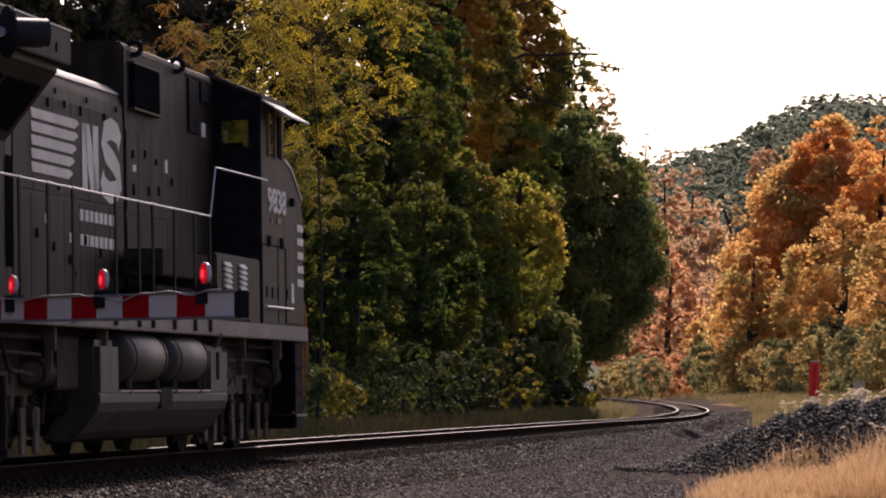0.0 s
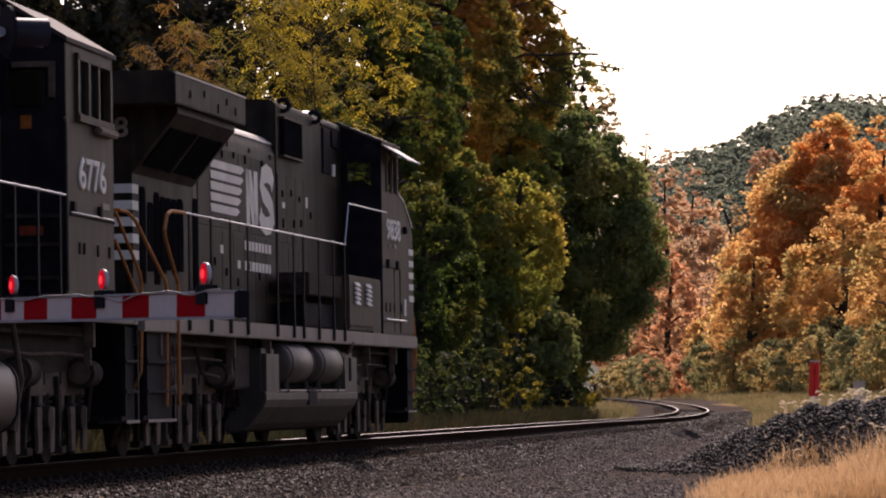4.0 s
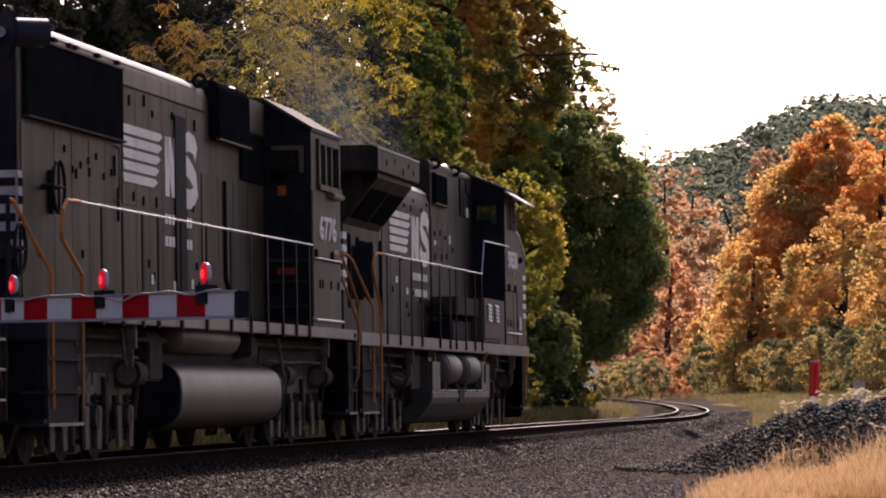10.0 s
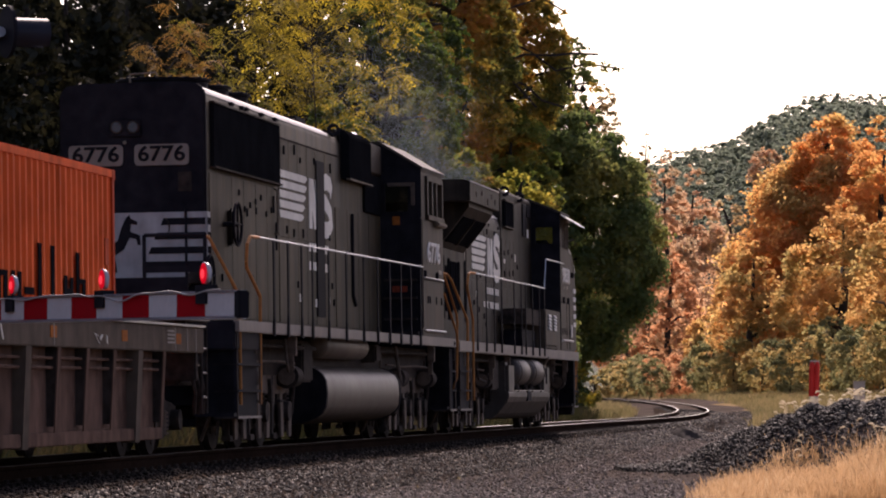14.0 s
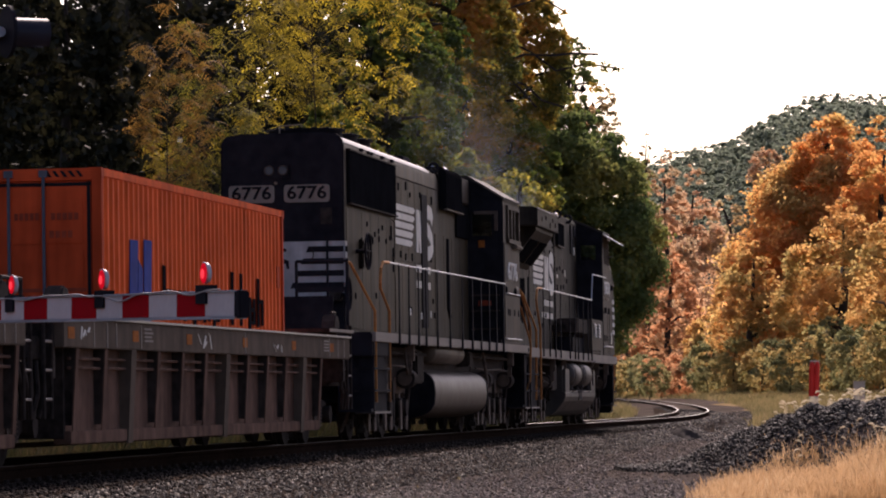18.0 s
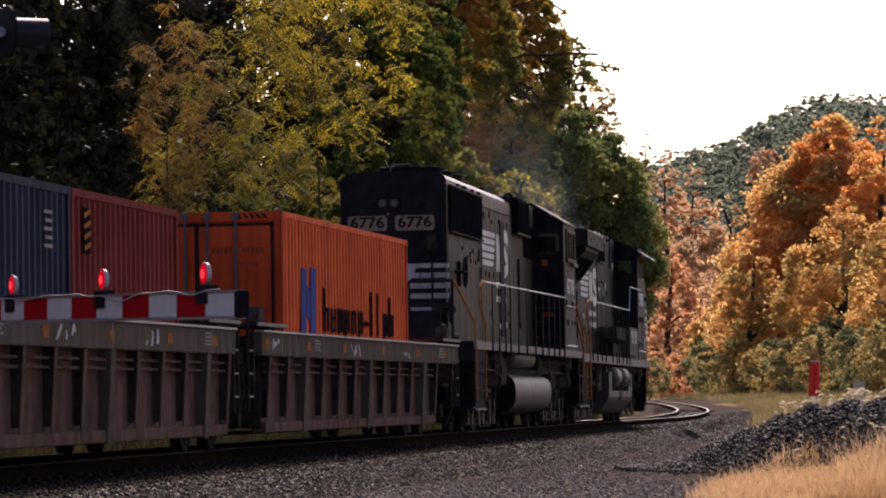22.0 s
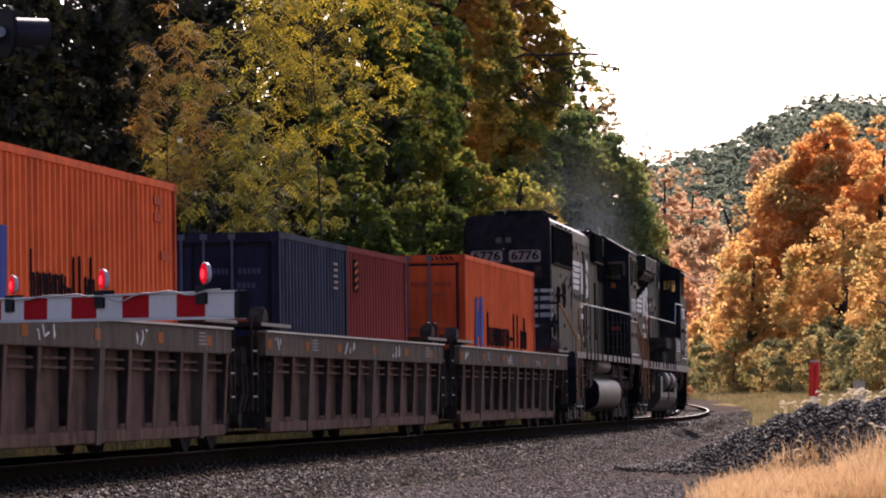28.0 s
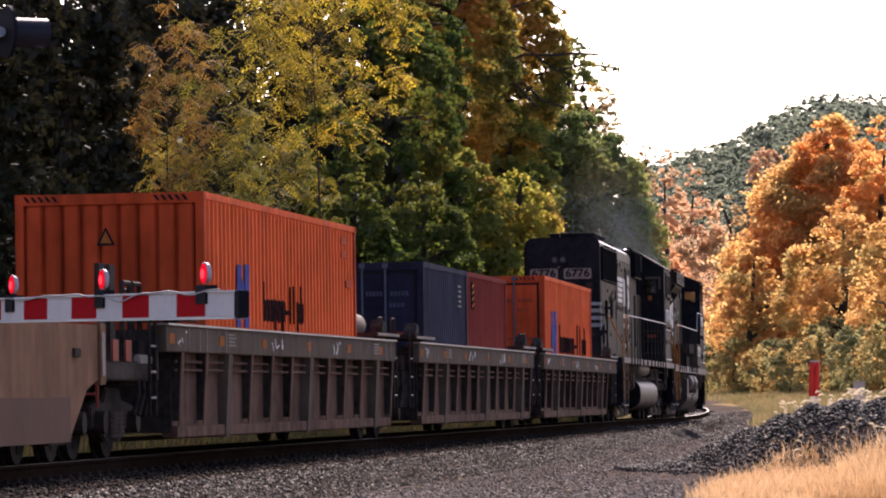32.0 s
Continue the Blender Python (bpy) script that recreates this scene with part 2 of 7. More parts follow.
# darker copy of the olive greens, with tree-line shade mixed in
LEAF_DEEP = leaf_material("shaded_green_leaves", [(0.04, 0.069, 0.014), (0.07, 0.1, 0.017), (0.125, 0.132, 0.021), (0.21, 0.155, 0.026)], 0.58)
LEAF_AMBER = leaf_material("amber_leaves", [(0.3, 0.25, 0.09), (0.48, 0.33, 0.11), (0.6, 0.34, 0.11), (0.64, 0.36, 0.12)], 0.88)
LEAF_PALE = leaf_material("pale_thinning_leaves", [(0.2, 0.17, 0.08), (0.34, 0.26, 0.13), (0.46, 0.31, 0.16), (0.5, 0.26, 0.14)], 0.88)
LEAF_RED = leaf_material("red_brown_maple_leaves", [(0.4, 0.27, 0.14), (0.5, 0.28, 0.135), (0.55, 0.265, 0.125), (0.58, 0.37, 0.19)], 0.88)
LEAF_LIME = leaf_material("yellow_green_maple_leaves", [(0.17, 0.2, 0.038), (0.28, 0.28, 0.044), (0.44, 0.36, 0.05), (0.54, 0.33, 0.055)], 0.65)
# bush green lowered to hold the shade under the trees
LEAF_SHADE = leaf_material("shade_toned_bush_leaves", [(0.032, 0.05, 0.015), (0.055, 0.072, 0.018), (0.1, 0.098, 0.022)], 0.5)
LEAF_OAK = leaf_material("bronze_green_oak_leaves", [(0.085, 0.105, 0.028), (0.165, 0.16, 0.034), (0.33, 0.245, 0.04), (0.5, 0.275, 0.045), (0.48, 0.2, 0.04)], 0.7)
LEAF_RUSSET = leaf_material("russet_leaves", [(0.0738, 0.0697, 0.0205), (0.164, 0.1066, 0.02624), (0.2706, 0.1394, 0.02952), (0.328, 0.1886, 0.0369)], 0.55)
LEAF_ORANGE = leaf_material("orange_leaves", [(0.5, 0.37, 0.13), (0.64, 0.39, 0.125), (0.74, 0.34, 0.1), (0.76, 0.42, 0.13)], 0.88)
LEAF_PINK = leaf_material("pinkish_brown_leaves", [(0.42, 0.32, 0.19), (0.5, 0.345, 0.2), (0.58, 0.34, 0.19), (0.6, 0.41, 0.24)], 0.88)
LEAF_BUFF = leaf_material("buff_green_leaves", [(0.2, 0.2, 0.075), (0.34, 0.28, 0.105), (0.48, 0.34, 0.13), (0.54, 0.32, 0.12)], 0.75)
LEAF_MOSS = leaf_material("mossy_brown_leaves", [(0.17, 0.185, 0.085), (0.27, 0.255, 0.11), (0.4, 0.31, 0.135)], 0.7)
# paled, greyed greens put distance haze into the leaf colour
LEAF_HILL = leaf_material("hazed_hillside_leaves", [(0.19, 0.225, 0.16), (0.21, 0.24, 0.17), (0.225, 0.245, 0.18)], 0.78)
# near-black greens: the wood's deep shade is part of the leaf colour
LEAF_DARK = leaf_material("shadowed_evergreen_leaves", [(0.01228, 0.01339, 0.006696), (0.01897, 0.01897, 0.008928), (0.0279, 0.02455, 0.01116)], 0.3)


# ---- mesh building ----
class Shape:
    """Collects simple solids, to be linked as one mesh."""

    def __init__(self):
        self.v, self.f = [], []

    def add(self, verts, faces):
        k = len(self.v)
        self.v += [tuple(p) for p in verts]
        self.f += [tuple(i + k for i in f) for f in faces]
        return self

    def box(self, x0, x1, y0, y1, z0, z1):
        return self.add([(x, y, z) for x in (x0, x1) for y in (y0, y1) for z in (z0, z1)],
                        [(0, 1, 3, 2), (4, 6, 7, 5), (0, 4, 5, 1), (2, 3, 7, 6), (0, 2, 6, 4), (1, 5, 7, 3)])

    def prism(self, outline, a, b, axis="y", scale_b=1.0):
        """An outline in the other two axes, drawn out from a to b."""
        n = len(outline)
        put = {"x": lambda p, q: (q, p[0], p[1]), "y": lambda p, q: (p[0], q, p[1]), "z": lambda p, q: (p[0], p[1], q)}[axis]
        verts = [put(p, a) for p in outline] + [put((p[0] * scale_b, p[1]), b) for p in outline]
        faces = [tuple(range(n))[::-1], tuple(range(n, 2 * n))] + [(i, (i + 1) % n, n + (i + 1) % n, n + i) for i in range(n)]
        return self.add(verts, faces)

    def rod(self, p, q, r, n=8, r2=None):
        p, q = Vector(p), Vector(q)
        d = (q - p).normalized()
        s = d.orthogonal().normalized()
        t = d.cross(s)
        r2 = r if r2 is None else r2
        ring = [(math.cos(2 * math.pi * i / n), math.sin(2 * math.pi * i / n)) for i in range(n)]
        verts = [p + (s * c + t * w) * r for c, w in ring] + [q + (s * c + t * w) * r2 for c, w in ring]
        return self.add(verts, [tuple(range(n))[::-1], tuple(range(n, 2 * n))] + [(i, (i + 1) % n, n + (i + 1) % n, n + i) for i in range(n)])

    def tube(self, points, r, n=6):
        for p, q in zip(points, points[1:]):
            self.rod(p, q, r, n)
        return self

    def drum(self, center, axis, r, length, rim=0.0, n=20):
        """A barrel with rounded ends."""
        c, a = Vector(center), Vector(axis).normalized()
        rows = [(-0.5 * length, r * 0.55), (-0.5 * length + rim * 0.5, r * 0.88), (-0.5 * length + rim, r), (0.5 * length - rim, r), (0.5 * length - rim * 0.5, r * 0.88), (0.5 * length, r * 0.55)]
        s = a.orthogonal().normalized()
        t = a.cross(s)
        verts = [c + a * x + (s * math.cos(2 * math.pi * i / n) + t * math.sin(2 * math.pi * i / n)) * rr for x, rr in rows for i in range(n)]
        faces = [tuple(range(n))[::-1], tuple(range(5 * n, 6 * n))]
        faces += [(k * n + i, k * n + (i + 1) % n, (k + 1) * n + (i + 1) % n, (k + 1) * n + i) for k in range(5) for i in range(n)]
        return self.add(verts, faces)

    def mesh(self, name, mat, bevel=0.0, smooth=False):
        me = bpy.data.meshes.new(name)
        me.from_pydata(self.v, [], self.f)
        b = bmesh.new()
        b.from_mesh(me)
        bmesh.ops.recalc_face_normals(b, faces=b.faces)
        if bevel:
            bmesh.ops.bevel(b, geom=[e for e in b.edges if len(e.link_faces) == 2 and e.calc_face_angle(0) > 0.5], offset=bevel, segments=2, affect="EDGES", clamp_overlap=True)
        b.to_mesh(me)
        b.free()
        me.materials.append(mat)
        if smooth:
            me.polygons.foreach_set("use_smooth", [True] * len(me.polygons))
            me.set_sharp_from_angle(angle=radians(40))
        return me


def part(name, shape, mat, parent, label="", bevel=0.0, smooth=False):
    ob = new(name, shape.mesh(name, mat, bevel, smooth))
    ob.parent = parent
    return tagged(ob, label)


def share(name, mesh, parent, m, label=""):
    ob = new(name, mesh)
    ob.parent = parent
    ob.matrix_basis = m
    return tagged(ob, label)


def words(text, size, mat, parent, m, name="number", label="", wide=1.0, bold=0.006):
    cu = bpy.data.curves.new(name, "FONT")
    cu.body, cu.size, cu.extrude, cu.align_x, cu.align_y, cu.resolution_u = text, size, 0.003, "CENTER", "CENTER", 3
    cu.bevel_depth, cu.bevel_resolution = bold, 0
    cu.materials.append(mat)
    ob = new(name, cu)
    ob.parent = parent
    ob.matrix_basis = m @ Matrix.Diagonal((wide, 1, 1, 1))
    return tagged(ob, label)


def quads(name, verts, mat):
    """One mesh of separate quads, from an array (n, 4, 3)."""
    n = len(verts)
    me = bpy.data.meshes.new(name)
    me.vertices.add(4 * n)
    me.vertices.foreach_set("co", np.asarray(verts, dtype=np.float32).reshape(-1))
    me.loops.add(4 * n)
    me.loops.foreach_set("vertex_index", np.arange(4 * n, dtype=np.int32))
    me.polygons.add(n)
    me.polygons.foreach_set("loop_start", np.arange(0, 4 * n, 4, dtype=np.int32))
    me.polygons.foreach_set("loop_total", np.full(n, 4, dtype=np.int32))
    me.update(calc_edges=True)
    me.materials.append(mat)
    return me


def solids(name, verts, faces, mat):
    """One mesh of separate small solids: verts (n, k, 3), triangles (m, 3) within each."""
    n, k, _ = verts.shape
    f = (np.asarray(faces)[None] + (np.arange(n) * k)[:, None, None]).reshape(-1)
    me = bpy.data.meshes.new(name)
    me.vertices.add(n * k)
    me.vertices.foreach_set("co", np.asarray(verts, dtype=np.float32).reshape(-1))
    me.loops.add(len(f))
    me.loops.foreach_set("vertex_index", f.astype(np.int32))
    me.polygons.add(len(f) // 3)
    me.polygons.foreach_set("loop_start", np.arange(0, len(f), 3, dtype=np.int32))
    me.polygons.foreach_set("loop_total", np.full(len(f) // 3, 3, dtype=np.int32))
    me.update(calc_edges=True)
    me.materials.append(mat)
    return me


# ---- the line of the track ----
NODES = [0, 45, 85, 115, 145, 175, 205, 250, 300, 380, 500]
BENDS = [0.002431, 0.001292, -0.000988, 0.000166, -0.001046, -0.000413, -0.000731, -0.000305, -0.0008, -0.0012, -0.0016]
GRADES = [0.0, 0.00095, -0.00087, -0.0020, -0.0031, -0.0009, 0.00043, 0.0008, 0.002, 0.003, 0.003]
CANT = 0.0211 / 1.5
ARC = np.arange(-120, 640, 0.5)
_k = np.interp(ARC, NODES, BENDS)
_i0 = int(np.argmin(abs(ARC)))
_th = np.cumsum(_k) * 0.5
_th = _th - _th[_i0] + 0.03945
_x, _y = np.cumsum(np.sin(_th)) * 0.5, np.cumsum(np.cos(_th)) * 0.5
LINE_X = _x - _x[_i0] - 9.2828 * math.cos(0.03945)
LINE_Y = _y - _y[_i0] + 9.2828 * math.sin(0.03945)
_z = np.cumsum(np.interp(ARC, NODES, GRADES)) * 0.5
LINE_Z = _z - _z[_i0]
LINE_T = _th


def on_line(s):
    return tuple(float(np.interp(s, ARC, a)) for a in (LINE_X, LINE_Y, LINE_Z, LINE_T))


def rolled(t):
    """How far along the line the second engine's middle is at t seconds."""
    d = t - 13.0
    return 62.344 + 2.76551 * d + 0.0246664 * d * d / 2 + 0.0024994 * d ** 3 / 6


def vehicle_pose(s, half=6.8):
    x1, y1, z1, _ = on_line(s - half)
    x2, y2, z2, _ = on_line(s + half)
    f = Vector((x2 - x1, y2 - y1, z2 - z1)).normalized()
    side = Vector((-f.y, f.x, 0)).normalized()
    up = f.cross(side)
    side, up = (side - up * CANT).normalized(), (up + side * CANT).normalized()
    m = Matrix((f, side, up)).transposed().to_4x4()
    m.translation = ((x1 + x2) / 2, (y1 + y2) / 2, (z1 + z2) / 2)
    return m


def line_pose(s):
    x, y, z, th = on_line(s)
    f, side, up = Vector((math.sin(th), math.cos(th), 0)), Vector((-math.cos(th), math.sin(th), 0)), Vector((0, 0, 1))
    side, up = (side - up * CANT).normalized(), (up + side * CANT).normalized()
    m = Matrix((f, side, up)).transposed().to_4x4()
    m.translation = (x, y, z)
    return m


def off_line(x, y):
    """Distance of places from the track's middle."""
    px, py = LINE_X[::4], LINE_Y[::4]
    d = np.full(np.shape(x), 1e9)
    for a, b in zip(px, py):
        np.minimum(d, (x - a) ** 2 + (y - b) ** 2, out=d)
    return np.sqrt(d)


# ---- ground ----
def smooth_step(a, b, x):
    t = np.clip((x - a) / (b - a), 0, 1)
    return t * t * (3 - 2 * t)


def ground_z(x, y):
    x, y = np.asarray(x, dtype=float), np.asarray(y, dtype=float)
    z = -0.55 + 0.28 * smooth_step(215, 430, y) + 0.3 * smooth_step(430, 700, y)
    z = z + 0.9 * smooth_step(9, 26, x) * smooth_step(110, 260, y)
    z = z + 1.6 * smooth_step(-7, -22, x - 0.03 * (y - 60)) * smooth_step(40, 70, y)
    # heap of ballast beside the line
    ridge = 71.0 - 2.1 * (x - 2.9)
    rise = 1.05 * smooth_step(3.1, 6.0, x) + 0.1 * smooth_step(2.2, 3.2, x)
    d = y - ridge
    rise = rise * (1 + 0.035 * np.sin(x * 3.1 + y * 0.7) * np.sin(y * 1.7 - x) + 0.04 * np.sin(x * 7.3 - y * 2.9))
    z = z + rise * np.exp(-(np.where(d < 0, d / (2.0 + 2.2 * smooth_step(3, 7, x)), d / 2.4)) ** 2) * (1 - smooth_step(15, 24, x))
    return z


gx = np.concatenate([np.linspace(-2400, -60, 22), np.linspace(-55, -12, 18), np.linspace(-11, 16, 110), np.linspace(17, 60, 20), np.linspace(70, 2400, 22)])
gy = np.concatenate([np.linspace(-2400, -40, 14), np.linspace(-30, 44, 12), np.linspace(45, 110, 130), np.linspace(112, 460, 90), np.linspace(480, 3600, 24)])
GX, GY = np.meshgrid(gx, gy)
GZ = ground_z(GX, GY)
GZ = GZ + np.where((abs(GX) < 60) & (GY < 460), 0.003 * np.sin(GX * 1.7 + GY * 0.9) * np.sin(GY * 1.1 - GX * 0.6), 0)
nx, ny = len(gx), len(gy)
me = bpy.data.meshes.new("ground")
me.from_pydata(np.stack([GX, GY, GZ], -1).reshape(-1, 3).tolist(), [], [(j * nx + i, j * nx + i + 1, (j + 1) * nx + i + 1, (j + 1) * nx + i) for j in range(ny - 1) for i in range(nx - 1)])
me.polygons.foreach_set("use_smooth", [True] * len(me.polygons))
me.materials.append(GRAVEL), me.materials.append(FIELD), me.materials.append(HILL_SOIL)
cx, cy = (GX[:-1, :-1] + GX[1:, 1:]) / 2, (GY[:-1, :-1] + GY[1:, 1:]) / 2
line_x = np.interp(cy, LINE_Y[_i0:], LINE_X[_i0:])
far_field = (cx > line_x + np.where(cy > 150, 3.2 + 6 * smooth_step(230, 150, cy), 40)) | (cx < line_x - np.where(cy > 190, 7.5, 4.5)) | (cy > 520) | (abs(cx) > 30)
wood_floor = (cx < line_x - 4.2) & (cy < 240) & (cy > 40)
me.polygons.foreach_set("material_index", np.where(wood_floor, 2, far_field.astype(int)).reshape(-1))
tagged(new("ground", me), "grey-brown gravel yard running into dry autumn grass", "ground", kind="structure")


# ---- track ----
def swept(name, outline, mat, s0, s1, step, label, category, parent=None, smooth=False):
    """An outline (across to the left, up) carried along the line of the track."""
    ss = np.arange(s0, s1 + 1e-6, step)
    verts, faces, n = [], [], len(outline)
    for s in ss:
        m = line_pose(float(s))
        verts += [m @ Vector((0, a, b)) for a, b in outline]
    for k in range(len(ss) - 1):
        faces += [(k * n + i, k * n + (i + 1) % n, (k + 1) * n + (i + 1) % n, (k + 1) * n + i) for i in range(n)]
    faces += [tuple(range(n))[::-1], tuple(range((len(ss) - 1) * n, len(ss) * n))]
    sh = Shape()
    sh.add(verts, faces)
    ob = new(name, sh.mesh(name, mat, smooth=smooth))
    ob.parent = parent
    return tagged(ob, label, category, kind="structure" if parent is None else "")


swept("ballast_bed", [(2.9, -0.75), (1.75, -0.24), (1.3, -0.19), (-1.3, -0.19), (-1.75, -0.24), (-2.9, -0.75)], BALLAST, -70, 600, 0.5, "dusty grey-brown ballast bed under the track", "ballast")
rail_profile = [(0.036, 0.0), (0.036, -0.035), (0.012, -0.045), (0.012, -0.15), (0.075, -0.165), (0.075, -0.178), (-0.075, -0.178), (-0.075, -0.165), (-0.012, -0.15), (-0.012, -0.045), (-0.036, -0.035), (-0.036, 0.0)]
for side, word in ((0.755, "inner"), (-0.755, "outer")):
    rail = swept("rail", [(a + side, b) for a, b in rail_profile], RAIL_SIDE, -70, 600, 1.0, "long steel rail with rusty web and polished head", "rail")
    swept("rail_head", [(side + 0.034, 0.0005), (side + 0.034, 0.004), (side + 0.02, 0.007), (side - 0.02, 0.007), (side - 0.034, 0.004), (side - 0.034, 0.0005)], RAIL_TOP, -70, 600, 1.0, "polished running surface", "", rail)
tie_mesh = Shape().box(-0.11, 0.11, -1.3, 1.3, -0.33, -0.176).mesh("tie", TIE, bevel=0.012)
plate_mesh = Shape().box(-0.09, 0.09, -0.14, 0.14, -0.186, -0.168).box(-0.05, -0.02, -0.12, -0.085, -0.168, -0.13).box(0.02, 0.05, -0.12, -0.085, -0.168, -0.13).box(-0.05, -0.02, 0.085, 0.12, -0.168, -0.13).mesh("tie_plate", UNDER)
track_ties = tagged(new("track_ties"), "dark creosoted wooden ties under the rails", "ties", kind="structure")
tie_at = [30 + 0.52 * i for i in range(330)]
for s in tie_at[:295]:
    share("tie", tie_mesh, track_ties, line_pose(s) @ pose(0, 0.0, 0, 0, 0, random.uniform(-0.6, 0.6)))
    if s < 150:
        share("tie_plate", plate_mesh, track_ties, line_pose(s) @ pose(0, -0.755, 0))
rest = Shape()
for s in [x * 0.52 for x in range(-120, 57)] + [30 + 0.52 * i for i in range(295, 900)]:
    m = line_pose(s)
    rest.add([m @ Vector((x, y, z)) for x in (-0.11, 0.11) for y in (-1.3, 1.3) for z in (-0.3, -0.176)], [(0, 1, 3, 2), (4, 6, 7, 5), (0, 4, 5, 1), (2, 3, 7, 6), (0, 2, 6, 4), (1, 5, 7, 3)])
tagged(part("distant_ties", rest, TIE, track_ties), kind="stuff")


# ---- stones ----
OCTA = [(0, 2, 4), (2, 1, 4), (1, 3, 4), (3, 0, 4), (2, 0, 5), (1, 2, 5), (3, 1, 5), (0, 3, 5)]


def stones(name, x, y, z, size, mat, label, rng):
    n = len(x)
    base = np.array([(1, 0, 0), (-1, 0, 0), (0, 1, 0), (0, -1, 0), (0, 0, 1), (0, 0, -1)], dtype=float)
    v = base[None] * rng.uniform(0.5, 1.2, (n, 6, 1)) + rng.normal(0, 0.22, (n, 6, 3))
    a = rng.uniform(0, 2 * math.pi, n)
    b = rng.uniform(-0.8, 0.8, n)
    ca, sa, cb, sb = np.cos(a)[:, None], np.sin(a)[:, None], np.cos(b)[:, None], np.sin(b)[:, None]
    X, Y, Z = v[..., 0], v[..., 1], v[..., 2] * 0.75
    Y, Z = Y * cb - Z * sb, Y * sb + Z * cb
    X, Y = X * ca - Y * sa, X * sa + Y * ca
    v = np.stack([X, Y, Z], -1) * size[:, None, None] + np.stack([x, y, z], -1)[:, None, :]
    return tagged(new(name, solids(name, v, OCTA, mat)), label, "stones", kind="stuff")


rng = np.random.default_rng(5)
# yard gravel, thicker near the camera, running up the shoulder of the track bed
N = 70000
gy_ = 50 + 75 * rng.uniform(0, 1, N) ** 1.7
gx_ = rng.uniform(-0.105, 0.085, N) * gy_
keep = (off_line(gx_, gy_) > 2.45 + rng.uniform(0, 0.35, N)) & (gx_ > LINE_X[np.searchsorted(LINE_Y, gy_)])
gx_, gy_ = gx_[keep], gy_[keep]
stones("gravel_stones", gx_, gy_, ground_z(gx_, gy_) + 0.004, 0.012 + 0.026 * rng.uniform(0, 1, len(gx_)) ** 1.5, STONE, "loose grey-brown gravel stones on the yard", rng)
# stones on the shoulder of the track bed, and shade-darkened brown ones by the rails
for name, n, o0, o1, mat, label in (("shoulder_stones", 26000, 1.8, 2.6, STONE_BROWN, "loose grey-brown stones on the shoulder of the track bed"), ("ballast_stones", 12000, 0.9, 1.95, STONE_DUSTY, "dark brown ballast stones beside the rails, train shade in their colour")):
    ss = 39 + 100 * rng.uniform(0, 1, n) ** 1.5
    off = rng.uniform(o0, o1, n)
    lx, ly, lz, lt = (np.interp(ss, ARC, a) for a in (LINE_X, LINE_Y, LINE_Z, LINE_T))
    top = np.interp(off, [0, 1.3, 1.75, 2.9, 3.2], [-0.19, -0.19, -0.24, -0.75, -0.8]) + CANT * off
    px, py = lx + np.cos(lt) * off, ly - np.sin(lt) * off
    stones(name, px, py, np.maximum(lz + top, ground_z(px, py)) + 0.006, 0.012 + 0.026 * rng.uniform(0, 1, n) ** 1.5, mat, label, rng)
n = 15000
ss, off = rng.uniform(118, 225, n), rng.uniform(-3.5, 8.0, n)
ss, off = ss[abs(abs(off) - 0.7525) > 0.14], off[abs(abs(off) - 0.7525) > 0.14]
n = len(off)
lx, ly, lz, lt = (np.interp(ss, ARC, a) for a in (LINE_X, LINE_Y, LINE_Z, LINE_T))
px, py = lx + np.cos(lt) * off, ly - np.sin(lt) * off
bed = lz + np.interp(abs(off), [0, 1.3, 1.75, 2.9, 9], [-0.19, -0.19, -0.24, -0.75, -3.0]) + CANT * off
stones("far_gravel_stones", px, py, np.maximum(bed, ground_z(px, py)) + 0.008, rng.uniform(0.03, 0.065, n), STONE_BROWN, "gravel stones beside the curve of the track", rng)
# dark heap
N = 29000
hx = rng.uniform(2.3, 9, N)
hy = 71.0 - 2.1 * (hx - 2.9) + rng.normal(0, 1, N) * np.where(rng.uniform(0, 1, N) < 0.75, 2.3, 1.2)
keep = (ground_z(hx, hy) > -0.48)
hx, hy = hx[keep], hy[keep]
stones("ballast_heap_stones", hx, hy, ground_z(hx, hy) + rng.uniform(0.0, 0.05, len(hx)), 0.015 + 0.036 * rng.uniform(0, 1, len(hx)) ** 1.6, STONE_DARK, "heap of dark crushed ballast beside the line", rng)


# ---- plants ----
def leaves(centers, spread, per, size, rng, droop=0.3, long=1.5, flat=0.7):
    """Leaf quads in clumps round the centers; spread is one radius per clump."""
    n = len(centers) * per
    c = np.repeat(centers, per, axis=0)
    r = np.repeat(spread, per)[:, None]
    g = rng.normal(0, 1, (n, 3))
    g /= np.maximum(1e-6, np.linalg.norm(g, axis=1))[:, None]
    p = c + g * r * 0.75 * np.minimum(np.abs(rng.normal(0, 1, (n, 1))), 1.7) * np.array([1, 1, flat])
    d = rng.normal(0, 1, (n, 3))
    d[:, 2] -= droop
    d /= np.linalg.norm(d, axis=1)[:, None]
    w = np.cross(d, rng.normal(0, 1, (n, 3)))
    w /= np.linalg.norm(w, axis=1)[:, None]
    sz = size * rng.uniform(0.6, 1.3, (n, 1))
    d, w = d * sz * long * 0.5, w * sz * 0.42
    return np.stack([p - d, p + w, p + d, p - w], 1)


